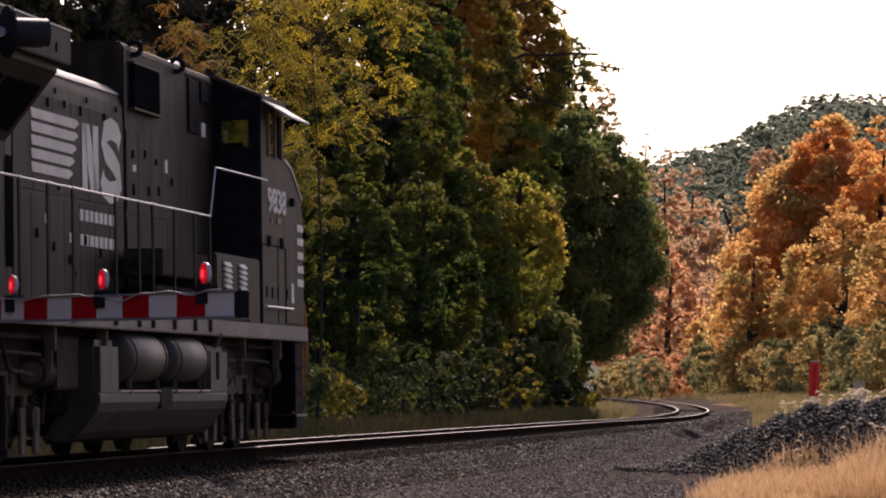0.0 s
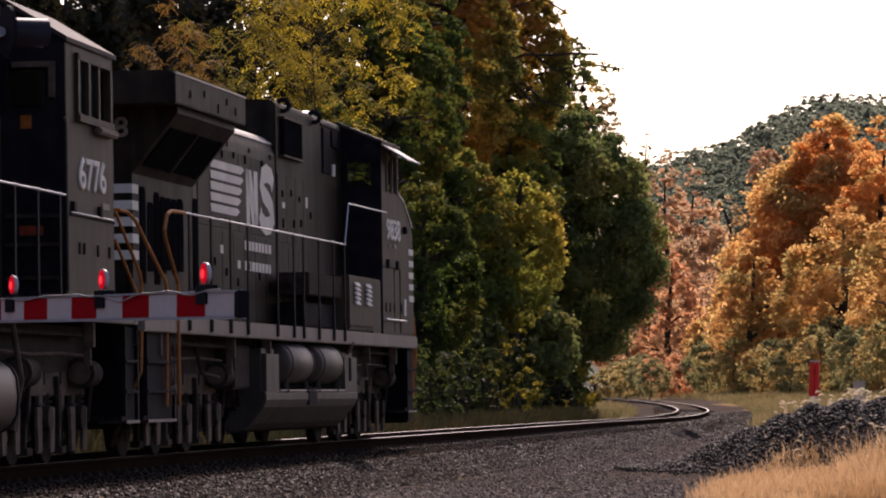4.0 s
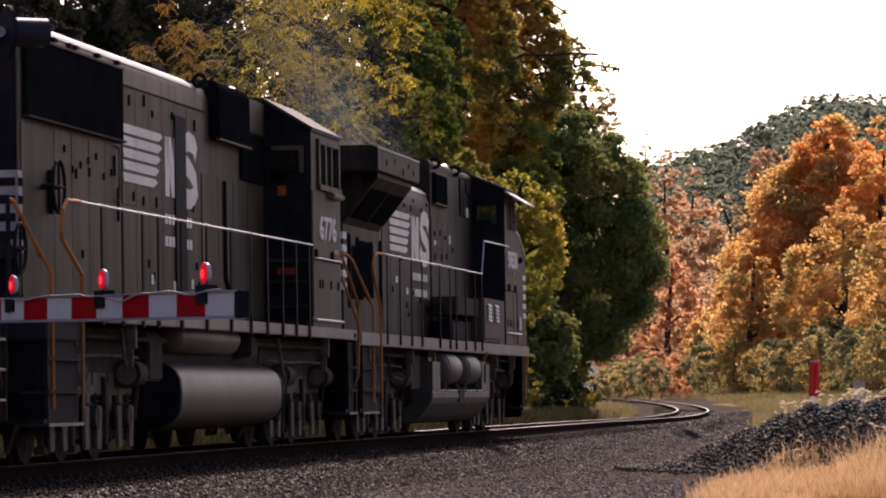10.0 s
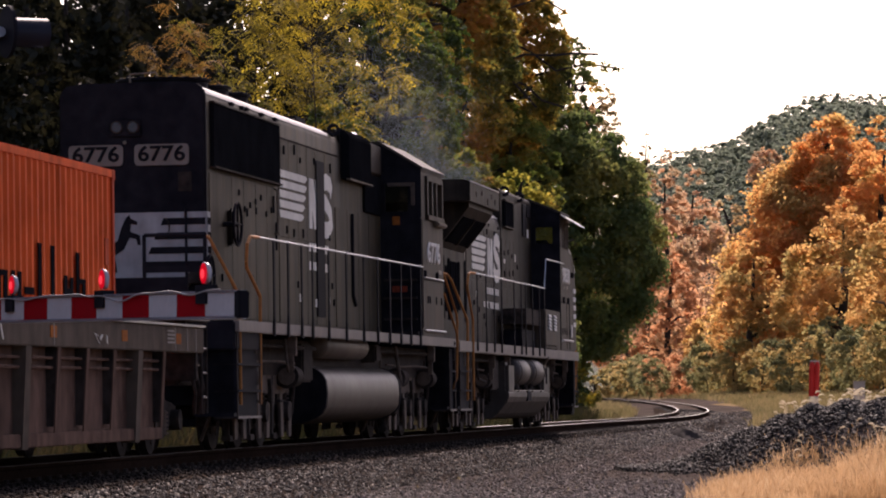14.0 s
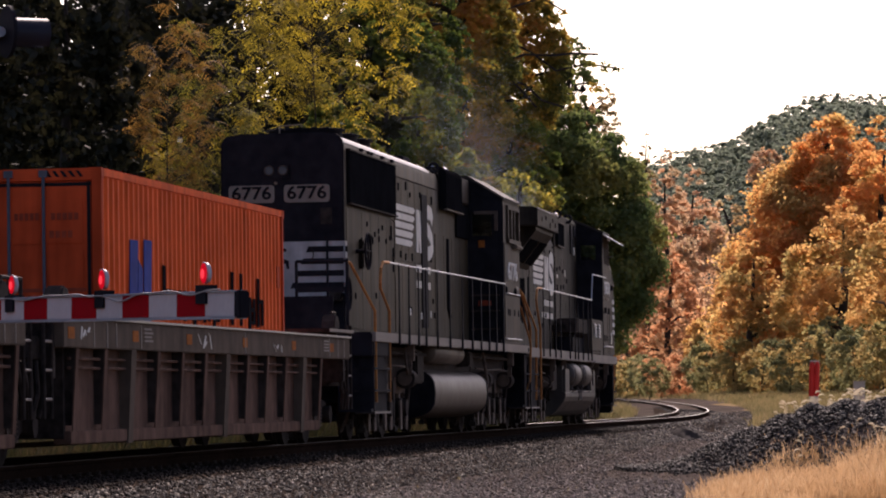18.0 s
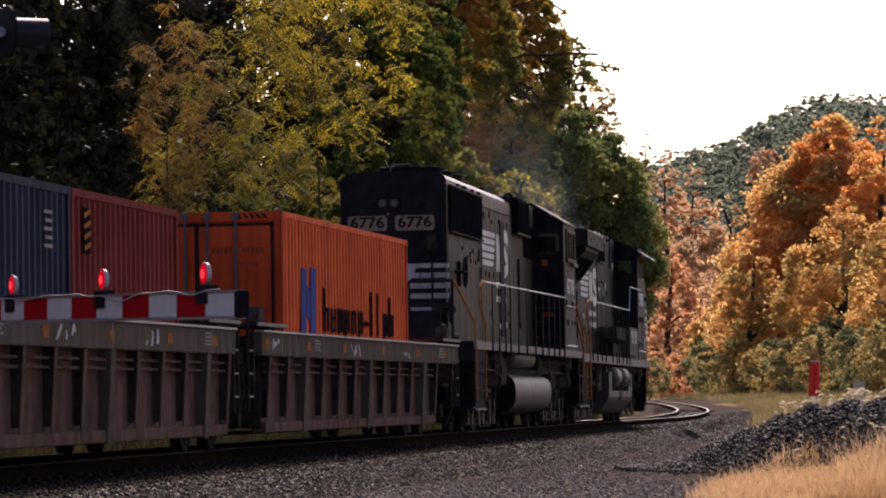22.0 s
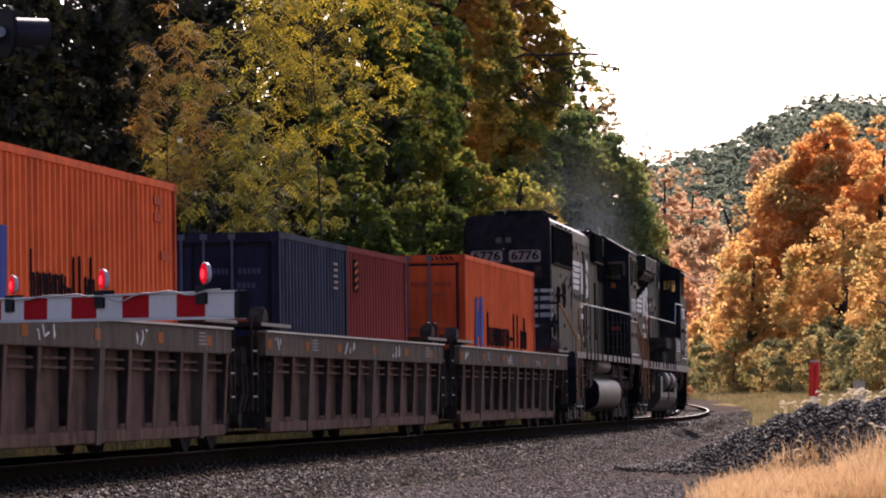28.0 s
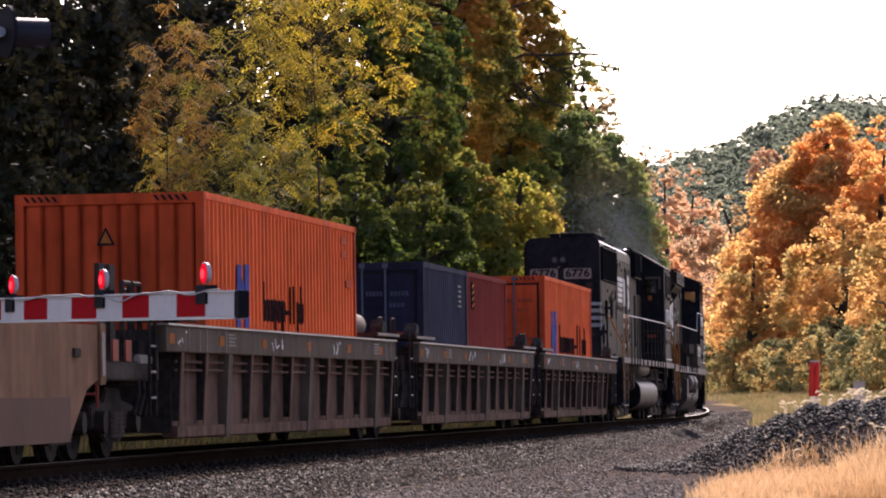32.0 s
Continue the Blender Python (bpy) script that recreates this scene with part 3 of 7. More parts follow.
def sprays(centers, spread, per, size, rng):
    """Compound leaves: a drooping stalk with paired leaflets."""
    n = len(centers) * per
    g = rng.normal(0, 1, (n, 3))
    g /= np.linalg.norm(g, axis=1)[:, None]
    p = np.repeat(centers, per, axis=0) + g * np.repeat(spread, per)[:, None] * rng.uniform(0, 1, (n, 1)) ** 0.5
    a = rng.uniform(0, 2 * math.pi, n)
    d = np.stack([np.cos(a), np.sin(a), rng.uniform(-0.9, 0.1, n)], -1)
    d /= np.linalg.norm(d, axis=1)[:, None]
    w = np.cross(d, np.array([0, 0, 1.0]) + rng.normal(0, 0.25, (n, 3)))
    w /= np.linalg.norm(w, axis=1)[:, None]
    sz = size * rng.uniform(0.7, 1.25, (n, 1))
    out = []
    for k in range(4):
        q = p + d * sz * (0.5 + 0.75 * k) - np.array([0, 0, 0.12]) * sz * k * k * 0.5
        for side in (-1, 1):
            t = (w * side + d * 0.45 + np.array([0, 0, -0.35])) * sz
            n_ = d * sz * 0.24
            out.append(np.stack([q, q + t * 0.5 + n_, q + t, q + t * 0.5 - n_], 1))
    return np.concatenate(out)


def lobed(r, radius, low, top, lobes, leaf, waist, cover, spiky, taper, loose, calm=0.0):
    """Leaves on the outer faces of many rounded lobes that make up a crown; waist: below 1 the crown is widest low down; calm: how far all leaves lie alike."""
    lobes = int(lobes * 2.4)
    t = r.uniform(0.03, 0.97, lobes * 4)
    t = t[r.uniform(0, 1, lobes * 4) < np.sin(math.pi * t ** waist) ** taper + 0.12][:lobes]
    lobes = len(t)
    a = r.uniform(0, 2 * math.pi, lobes)
    girth = radius * np.sin(math.pi * t ** waist) ** taper
    size = radius * r.uniform(0.1, 0.25, lobes) * np.clip(1.4 * girth / radius, 0.45, 1)
    girth = np.maximum(girth - 0.7 * size, 0) * np.where(r.uniform(0, 1, lobes) < 0.72, r.uniform(0.8, 1.05, lobes), r.uniform(0.2, 0.8, lobes))
    c = np.stack([np.cos(a) * girth, np.sin(a) * girth, low + (top - low) * t], -1)
    c[:, 2] = np.maximum(c[:, 2], 0.2 + 0.4 * size)
    out = c - np.array([0, 0, 0.6 * low + 0.4 * top])
    out /= np.linalg.norm(out, axis=1)[:, None]
    area = 0.56 * leaf * leaf
    count = np.maximum(12, (cover * 2 * math.pi * size ** 2 / area * np.where(out[:, 1] > 0.4, 0.4, 1)).astype(int))
    which = np.repeat(np.arange(lobes), count)
    n = len(which)
    g = r.normal(0, 1, (n, 3))
    g /= np.linalg.norm(g, axis=1)[:, None]
    g += 0.7 * out[which] + np.array([0, 0, 0.25])
    g /= np.linalg.norm(g, axis=1)[:, None]
    reach = r.uniform(0.62 - 0.35 * loose, 1.06 + 0.15 * loose, n) + np.where(r.uniform(0, 1, n) < 0.1, r.uniform(0, spiky, n), 0)
    p = c[which] + g * (size[which] * reach)[:, None] * np.array([1, 1, 0.78])
    face = g * (1 - calm) + np.array([0, 0.45 * calm, 0.35 + 0.4 * calm]) + r.normal(0, (0.42 + 0.9 * loose) * (1 - 0.75 * calm), (n, 3))
    face /= np.linalg.norm(face, axis=1)[:, None]
    d = np.cross(face, r.normal(0, 1, (n, 3)))
    d[:, 2] -= 0.25
    d /= np.linalg.norm(d, axis=1)[:, None]
    w = np.cross(face, d)
    sz = leaf * r.uniform(0.65, 1.3, (n, 1))
    d, w = d * sz * 0.66, w * sz * 0.42
    return c, np.stack([p - d, p + w, p + d, p - w], 1)


def tree(name, mat, x, y, top, radius, low, clumps, per, leaf, label, seed, category="tree", trunk_r=0.2, limbs=14, style="lobed", waist=1.0, cover=1.25, spiky=0.5, taper=0.72, loose=0.0, lean=0.0):
    """A tapered trunk with limbs and a crown of many small leaves; x, y: foot; low to top: the crown's heights."""
    r = np.random.default_rng(seed)
    z0 = float(ground_z(x, y))
    thing = tagged(new(name), label, category)
    thing.location = (x, y, z0)
    top, low = top - z0, low - z0
    if style == "lobed":
        c, faces = lobed(r, radius, low, top, clumps, leaf, waist, cover, spiky, taper, loose, min(0.55, max(0.0, (y - 150) / 400)))
        bow = lean * np.clip(faces[..., 2:].mean(1, keepdims=True) / top, 0, 1) ** 2
        faces[..., 0] += bow[..., 0]
        c[:, 0] += lean * np.clip(c[:, 2] / top, 0, 1) ** 2
    else:
        g = r.normal(0, 1, (clumps, 3))
        g /= np.linalg.norm(g, axis=1)[:, None]
        rad = r.uniform(0.125, 1, clumps) ** (1 / 3)
        lump = 1 + 0.22 * np.sin(3.1 * g[:, 0] + seed) + 0.18 * np.sin(4.3 * g[:, 1] + 2.3 * g[:, 2] + seed * 1.7)
        half = (top - low) / 2
        c = g * (rad * lump)[:, None] * np.array([radius, radius, half])
        c[:, 2] = np.maximum(c[:, 2] + (top + low) / 2, 0.3)
        faces = (sprays if style == "compound" else leaves)(c, r.uniform(0.12, 0.27, clumps) * radius, per, leaf, r)
    crown = new("crown", quads("crown", faces, mat))
    crown.parent = thing
    wood = Shape()
    spine = [Vector((0.06 * radius * math.sin(seed + k) + lean * (k / 5) ** 2, 0.06 * radius * math.cos(2 * seed + k), (top - 0.15 * (top - low)) * k / 5)) for k in range(6)]
    for k in range(5):
        wood.rod(spine[k], spine[k + 1], trunk_r * (1 - 0.17 * k), 9, trunk_r * (1 - 0.17 * (k + 1)))
    for k in r.choice(len(c), min(limbs, len(c)), replace=False):
        q = Vector(c[k])
        h = max(0.25 * q.z, min(q.z - 0.35 * (q.xy.length), spine[5].z * 0.95))
        p = spine[0].lerp(spine[5], max(0.05, h / max(0.1, spine[5].z)))
        m = p.lerp(q, 0.5) + Vector((0, 0, 0.08 * radius))
        wood.rod(p, m, trunk_r * 0.34, 6, trunk_r * 0.22)
        wood.rod(m, q, trunk_r * 0.22, 6, trunk_r * 0.06)
    part("trunk", wood, BARK, thing, smooth=True)
    return thing


def by_angle(px, dist):
    return (px - 784) / 7659.3 * dist


def height_at(py, dist):
    return 0.833 + (691 - py) / 7659.3 * dist


PLANTED = iter(range(11, 400))


def grow(name, mat, px, dist, rr, top, low, clumps, leaf, label, style="lobed", per=1, waist=1.0, cover=1.25, spiky=0.5, limbs=14, taper=0.72, loose=0.0, lean=0.0):
    """A tree by bearing, distance, crown radius, heights of its top and foot, number of lobes and leaf size."""
    slim = {"birch_tree": 0.07, "ash_tree": 0.04}
    return tree(name, mat, by_angle(px, dist), dist, height_at(top, dist), rr / 7659.3 * dist, height_at(low, dist), clumps, per, leaf, label, next(PLANTED), trunk_r=slim[name] if name in slim else 0.12 + 0.0012 * dist * rr / 100, style=style, waist=waist, cover=cover, spiky=spiky, limbs=limbs, taper=taper, loose=loose, lean=lean / 7659.3 * dist)


# the dark wall of trees beside the curve
grow("maple_tree", LEAF_GREEN, 985, 200, 186, 165, 702, 170, 0.17, "dense dark green maple leaning over the curve of the track", spiky=0.35, loose=0.35)
grow("maple_tree", LEAF_GREEN, 1010, 206, 60, 48, 330, 50, 0.17, "narrow dark green maple rising out of the tree line", waist=0.75, loose=0.35)
oak = grow("oak_tree", LEAF_OAK, 905, 186, 108, -60, 300, 100, 0.16, "tall oak turning orange and bronze at its top", cover=1.35, spiky=0.8, limbs=20, loose=0.35)
grow("oak_tree", LEAF_OAK, 815, 178, 110, -120, 340, 100, 0.17, "tall bronze and green oak in the tree line", cover=1.35, spiky=0.7, limbs=16, loose=0.35)
grow("oak_tree", LEAF_OLIVE_DARK, 900, 184, 100, 175, 500, 80, 0.16, "olive oak with first orange leaves in the tree line", loose=0.35)
grow("maple_tree", LEAF_LIME, 912, 166, 92, 300, 600, 85, 0.14, "maple turning yellow-green in the tree line", cover=1.1, spiky=0.8, loose=0.35)
grow("oak_tree", LEAF_OLIVE_DARK, 800, 165, 130, 240, 715, 110, 0.16, "dark olive green oak in the tree line", loose=0.35)
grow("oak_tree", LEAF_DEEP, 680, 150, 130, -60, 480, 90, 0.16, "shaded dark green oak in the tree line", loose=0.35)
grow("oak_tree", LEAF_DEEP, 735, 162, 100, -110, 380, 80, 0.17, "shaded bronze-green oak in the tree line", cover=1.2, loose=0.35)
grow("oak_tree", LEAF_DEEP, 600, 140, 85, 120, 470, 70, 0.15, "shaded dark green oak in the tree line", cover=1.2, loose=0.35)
grow("maple_tree", LEAF_GREEN, 900, 172, 120, 500, 715, 80, 0.15, "low dark green maple at the wood's edge", loose=0.35)
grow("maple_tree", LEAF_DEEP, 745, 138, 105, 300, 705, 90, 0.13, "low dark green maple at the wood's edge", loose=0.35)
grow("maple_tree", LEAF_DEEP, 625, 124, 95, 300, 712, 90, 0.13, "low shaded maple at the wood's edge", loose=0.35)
grow("birch_tree", LEAF_PALE, 1015, 214, 42, 138, 420, 60, 0.16, "slender leaning tree with thinning pale russet leaves", cover=0.8, spiky=1.2, loose=0.6, lean=60)
# ash trees that catch the sun beside the track
grow("ash_tree", LEAF_YELLOW, 560, 101, 165, -110, 240, 100, 0.095, "ash tree with bright yellow compound leaves", "compound", 15)
grow("ash_tree", LEAF_RUSSET, 300, 106, 95, 40, 340, 80, 0.085, "thinly leaved ash with bronze autumn leaves", "compound", 13)
grow("ash_tree", LEAF_OLIVE, 380, 109, 140, 60, 480, 85, 0.095, "ash tree with yellow-green autumn leaves", "compound", 17)
grow("ash_tree", LEAF_OLIVE, 490, 116, 105, 170, 560, 75, 0.1, "yellow-green young ash behind the track", "compound", 15)
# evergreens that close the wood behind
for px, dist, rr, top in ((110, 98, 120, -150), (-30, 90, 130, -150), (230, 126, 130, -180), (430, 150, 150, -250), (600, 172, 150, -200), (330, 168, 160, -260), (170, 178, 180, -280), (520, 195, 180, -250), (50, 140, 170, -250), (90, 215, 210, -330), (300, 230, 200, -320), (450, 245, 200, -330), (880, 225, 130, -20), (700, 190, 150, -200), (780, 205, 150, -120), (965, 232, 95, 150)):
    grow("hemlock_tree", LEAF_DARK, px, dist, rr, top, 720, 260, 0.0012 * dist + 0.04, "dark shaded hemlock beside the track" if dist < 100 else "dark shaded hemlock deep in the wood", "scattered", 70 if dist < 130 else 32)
# autumn trees beyond the field
far = dict(cover=1.0, spiky=0.8, loose=0.65, limbs=6)
thin = dict(cover=0.8, spiky=0.8, loose=0.6, limbs=12)
grow("poplar_tree", LEAF_ORANGE, 1474, 335, 205, 198, 690, 190, 0.235, "broad tulip poplar in full orange autumn colour", waist=0.55, taper=0.8, **far)
grow("poplar_tree", LEAF_ORANGE, 1562, 325, 108, 196, 660, 105, 0.22, "tall tulip poplar in full orange autumn colour", waist=0.6, taper=0.8, **far)
grow("maple_tree", LEAF_AMBER, 1330, 322, 72, 420, 690, 70, 0.24, "rounded orange maple at the edge of the field", waist=0.75, **far)
grow("oak_tree", LEAF_AMBER, 1490, 290, 120, 350, 690, 90, 0.2, "amber and olive oak at the edge of the field", waist=0.7, **thin)
grow("oak_tree", LEAF_AMBER, 1590, 275, 90, 330, 690, 70, 0.2, "orange-brown oak at the edge of the field", waist=0.7, **thin)
grow("maple_tree", LEAF_PINK, 1180, 425, 66, 255, 690, 90, 0.3, "pinkish-brown maple behind the curve", waist=0.6, **far)
grow("maple_tree", LEAF_PALE, 1143, 420, 40, 226, 640, 60, 0.28, "pale olive young maple behind the curve", waist=0.7, **far)
grow("maple_tree", LEAF_PINK, 1225, 445, 85, 282, 690, 110, 0.3, "pinkish-brown maple behind the curve", waist=0.55, **far)
grow("maple_tree", LEAF_RED, 1185, 395, 70, 420, 700, 80, 0.28, "reddish young maple behind the curve", waist=0.6, **far)
grow("oak_tree", LEAF_PALE, 1290, 465, 75, 335, 690, 90, 0.3, "pale buff oak with thinning leaves behind the curve", waist=0.7, **thin)
grow("oak_tree", LEAF_AMBER, 1262, 375, 56, 545, 700, 50, 0.25, "golden-olive young oak behind the curve", **far)
grow("maple_tree", LEAF_RED, 1110, 440, 70, 400, 700, 70, 0.3, "reddish-brown maple behind the curve", waist=0.7, **far)
# a long bare limb reaching out of the oak towards the light
limb = lambda px, py, d=183.0: Vector((by_angle(px, d), d, height_at(py, d))) - oak.location
for pts, r in (([(880, 110), (930, 96), (975, 98), (1015, 94), (1060, 96)], 0.05), ([(880, 60), (940, 92), (985, 125), (1040, 112), (1098, 122)], 0.04), ([(870, 130), (930, 150), (960, 178), (1000, 190)], 0.045), ([(885, 20), (920, 8), (960, -5), (1000, 20)], 0.04), ([(820, 90), (860, 105), (905, 140), (950, 190)], 0.05)):
    part("limb", Shape().tube([limb(a, b - 0) for a, b in pts], r), BARK, oak, "thin bare limb", smooth=True)
tips = np.array([limb(a, b) for a, b in ((1045, 112), (1068, 118), (1090, 122), (1032, 96), (1000, 20), (1010, 190), (1052, 150), (1062, 160))])
crown = new("crown", quads("crown", leaves(tips, np.full(len(tips), 0.35), 26, 0.15, np.random.default_rng(3)), LEAF_OAK))
crown.parent = oak
SHRUBS = [(1110, 360, 36, 640), (1150, 345, 40, 632), (1200, 350, 40, 645), (1250, 335, 44, 600), (1300, 320, 48, 590), (1350, 300, 44, 610), (1400, 285, 46, 600), (1450, 270, 48, 570), (1510, 262, 50, 570), (1560, 258, 50, 570), (1075, 380, 30, 650)]
SHRUBS += [(a + 22, d + 14, r + 6, t - 14) for a, d, r, t in SHRUBS]
for i, (px, dist, rr, top) in enumerate(SHRUBS):
    tree("shrub", ((LEAF_BUFF, LEAF_MOSS, LEAF_BUFF, LEAF_MOSS, LEAF_BUFF) if px > 1215 else (LEAF_BUFF, LEAF_MOSS, LEAF_RED, LEAF_MOSS, LEAF_MOSS))[i % 5], by_angle(px, dist), dist, height_at(top, dist), rr / 7659.3 * dist, height_at(705, dist), 40, 1, 0.17, "leafy olive shrub at the edge of the field" if px > 1215 else "reddish-buff shrub behind the curve of the track", 300 + i, "shrub", trunk_r=0.06, limbs=10, cover=0.9, spiky=0.9, loose=0.7)

# low dark growth under the tree line, beside the track
r_ = random.Random(8)
for i in range(46):
    s = 58 + i * 3.4 + r_.uniform(-1, 1)
    x, y, z, th = on_line(s)
    off = 4.6 + r_.uniform(0, 2.2) + (1.2 if i % 3 else 0)
    px, py = x - math.cos(th) * off, y + math.sin(th) * off
    h = r_.uniform(1.6, 3.4)
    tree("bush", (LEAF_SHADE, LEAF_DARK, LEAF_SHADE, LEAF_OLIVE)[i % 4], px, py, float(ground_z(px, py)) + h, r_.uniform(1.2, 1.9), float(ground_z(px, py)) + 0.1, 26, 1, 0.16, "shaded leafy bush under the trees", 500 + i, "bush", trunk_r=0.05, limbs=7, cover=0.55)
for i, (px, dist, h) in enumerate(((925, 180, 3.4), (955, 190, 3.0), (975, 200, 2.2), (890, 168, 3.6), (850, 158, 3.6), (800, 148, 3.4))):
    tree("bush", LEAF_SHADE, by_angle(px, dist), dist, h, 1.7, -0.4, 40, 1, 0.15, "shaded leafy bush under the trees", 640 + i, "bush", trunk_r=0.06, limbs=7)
for i in range(18):
    s = 110 + i * 9.0
    x, y, z, th = on_line(s)
    off = 11 + r_.uniform(0, 5)
    px, py = x - math.cos(th) * off, y + math.sin(th) * off
    # leaf colour carries the darkness of the wood's interior
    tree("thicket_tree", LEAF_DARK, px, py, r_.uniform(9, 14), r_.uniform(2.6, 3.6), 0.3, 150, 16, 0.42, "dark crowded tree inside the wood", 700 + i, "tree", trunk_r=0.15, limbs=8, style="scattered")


def blades(x, y, z, tall, width, rng, bend=0.35):
    n = len(x)
    a = rng.uniform(0, 2 * math.pi, n)
    lean = rng.normal(0, bend, (n, 2)) * tall[:, None]
    base = np.stack([x, y, z], -1)
    tip = base + np.stack([lean[:, 0], lean[:, 1], tall], -1)
    mid = base * 0.45 + tip * 0.55
    mid[:, 2] += 0.12 * tall
    w = np.stack([np.cos(a), np.sin(a), np.zeros(n)], -1) * width
    return np.concatenate([np.stack([base - w, base + w, mid + w, mid - w], 1), np.stack([mid - w, mid + w, tip + w * 0.3, tip - w * 0.3], 1)])


rng = np.random.default_rng(21)
N = 84000
y_ = rng.uniform(53, 66, N)
x_ = 3.2 + 9 * rng.uniform(0, 1, N) ** 1.3 + 0.10 * (y_ - 56)
edge = 0.5 * np.sin(x_ * 2.1) + 0.3 * np.sin(x_ * 5.3)
keep = (y_ < 60.2 + 2.6 * np.clip(6.4 - x_, 0, 1.5) + 0.5 * edge + 1.6 * rng.uniform(-1, 1, N) ** 5) & (x_ > 0.0648 * y_ + 0.12 * edge + 0.5 * rng.uniform(-1, 1, N) ** 5 - 0.35 * (rng.uniform(0, 1, N) < 0.06))
x_, y_ = x_[keep], y_[keep]
patch_h = (0.7 + 0.4 * np.sin(x_ * 2.3 + 1) * np.sin(y_ * 1.3) + 0.2 * np.sin(x_ * 6.1 + y_ * 3.0)) * rng.uniform(0.45, 1.25, len(x_))
tagged(new("dry_grass", quads("dry_grass", blades(x_, y_, ground_z(x_, y_), rng.uniform(0.16, 0.42, len(x_)) * patch_h * (0.7 + 0.5 * smooth_step(3.6, 6.0, x_)) * np.interp(y_, [59.5, 62.5, 66], [1, 0.6, 0.45]), 0.0036, rng), DRY_GRASS)), "tall sun-bleached tan grass in front of the heap", "grass", kind="stuff")
# thin weeds and litter on the yard
N = 450
y_ = rng.uniform(52, 120, N)
x_ = rng.uniform(-0.05, 0.075, N) * y_
keep = (off_line(x_, y_) > 2.6) & (np.sin(x_ * 2.3) * np.sin(y_ * 0.5) > 0.35) & (x_ > np.interp(y_, LINE_Y[200:], LINE_X[200:]))
x_, y_ = x_[keep], y_[keep]
tagged(new("yard_weeds", quads("yard_weeds", blades(x_, y_, ground_z(x_, y_), rng.uniform(0.02, 0.06, len(x_)), 0.006, rng), FIELD_GRASS)), "sparse dry weeds between the gravel stones", "weeds", kind="stuff")
# weeds on the far side of the track and field grass beyond the curve
N = 18000
s_ = rng.uniform(55, 165, N)
o_ = 2.9 + 4.0 * rng.uniform(0, 1, N) ** 1.6
lx, ly, lz, lt = (np.interp(s_, ARC, a) for a in (LINE_X, LINE_Y, LINE_Z, LINE_T))
x_, y_ = lx - np.cos(lt) * o_, ly + np.sin(lt) * o_
tagged(new("trackside_weeds", quads("trackside_weeds", blades(x_, y_, ground_z(x_, y_), rng.uniform(0.25, 0.85, N), 0.014, rng), WEEDS)), "brownish weeds along the far side of the track", "weeds", kind="stuff")
N = 34000
y_ = rng.uniform(160, 420, N)
x_ = rng.uniform(0.02, 0.11, N) * y_
keep = (off_line(x_, y_) > 3.0) & ((y_ > 195) | (x_ > 0.058 * y_))
x_, y_ = x_[keep], y_[keep]
tagged(new("field_grass", quads("field_grass", blades(x_, y_, ground_z(x_, y_), rng.uniform(0.2, 0.5, len(x_)), 0.02, rng), FIELD_GRASS)), "pale dry grass on the field beyond the curve", "grass", kind="stuff")

# nodding seed heads on the heap
heads, stems = [], []
hx = 5.0 + 3.0 * rng.uniform(0, 1, 170) ** 0.8
hy = 71.3 - 2.1 * (hx - 2.9) - np.where(rng.uniform(0, 1, 170) < 0.8, rng.uniform(-0.5, 0.3, 170), rng.uniform(2.4, 4.2, 170))
for x, y in zip(hx, hy):
    z = float(ground_z(x, y))
    tall = rng.uniform(0.05, 0.2)
    side = rng.choice([-1.0, 1.0]) * rng.uniform(0.6, 1)
    deep = rng.normal(0, 0.4)
    p = [np.array((x, y, z)), np.array((x + 0.01 * side, y, z + tall))]
    w = np.array((0.0022, 0, 0))
    stems.append(np.stack([p[0] - w, p[0] + w, p[1] + w, p[1] - w]))
    arc = [p[1] + np.array((side * 0.075 * (1 - math.cos(a * 1.2)), deep * 0.05 * math.sin(a), 0.06 * math.sin(a * 1.2))) for a in np.linspace(0, 2.2, 6)]
    for k in range(5):
        thick = (0.006, 0.011, 0.013, 0.012, 0.008, 0.003)
        up = np.array((-side * 0.35 * (k - 1.2), 0, 1.0))
        up /= np.linalg.norm(up)
        heads.append(np.stack([arc[k] - up * thick[k], arc[k + 1] - up * thick[k + 1], arc[k + 1] + up * thick[k + 1], arc[k] + up * thick[k]]))
        dp = np.array((0, 1.0, 0))
        heads.append(np.stack([arc[k] - dp * thick[k], arc[k + 1] - dp * thick[k + 1], arc[k + 1] + dp * thick[k + 1], arc[k] + dp * thick[k]]))
tagged(new("foxtail_grass", quads("foxtail_grass", np.array(heads + stems), SEED)), "nodding pale foxtail seed heads on the heap", "grass", kind="stuff")

# ---- wooded hill in the distance ----
hx_, hy_ = np.meshgrid(np.linspace(-260, 420, 70), np.linspace(620, 1500, 44))


def hill_z(x, y):
    side = 6 + 35.5 * smooth_step(18, 46, x) + 10.5 * smooth_step(54, 80, x) - 8 * smooth_step(130, 330, x) + 10 * smooth_step(-20, -200, x)
    return side * smooth_step(640, 900, y) + 1.2 * np.sin(x * 0.11) + 0.9 * np.sin(x * 0.23 + y * 0.05) - 0.4


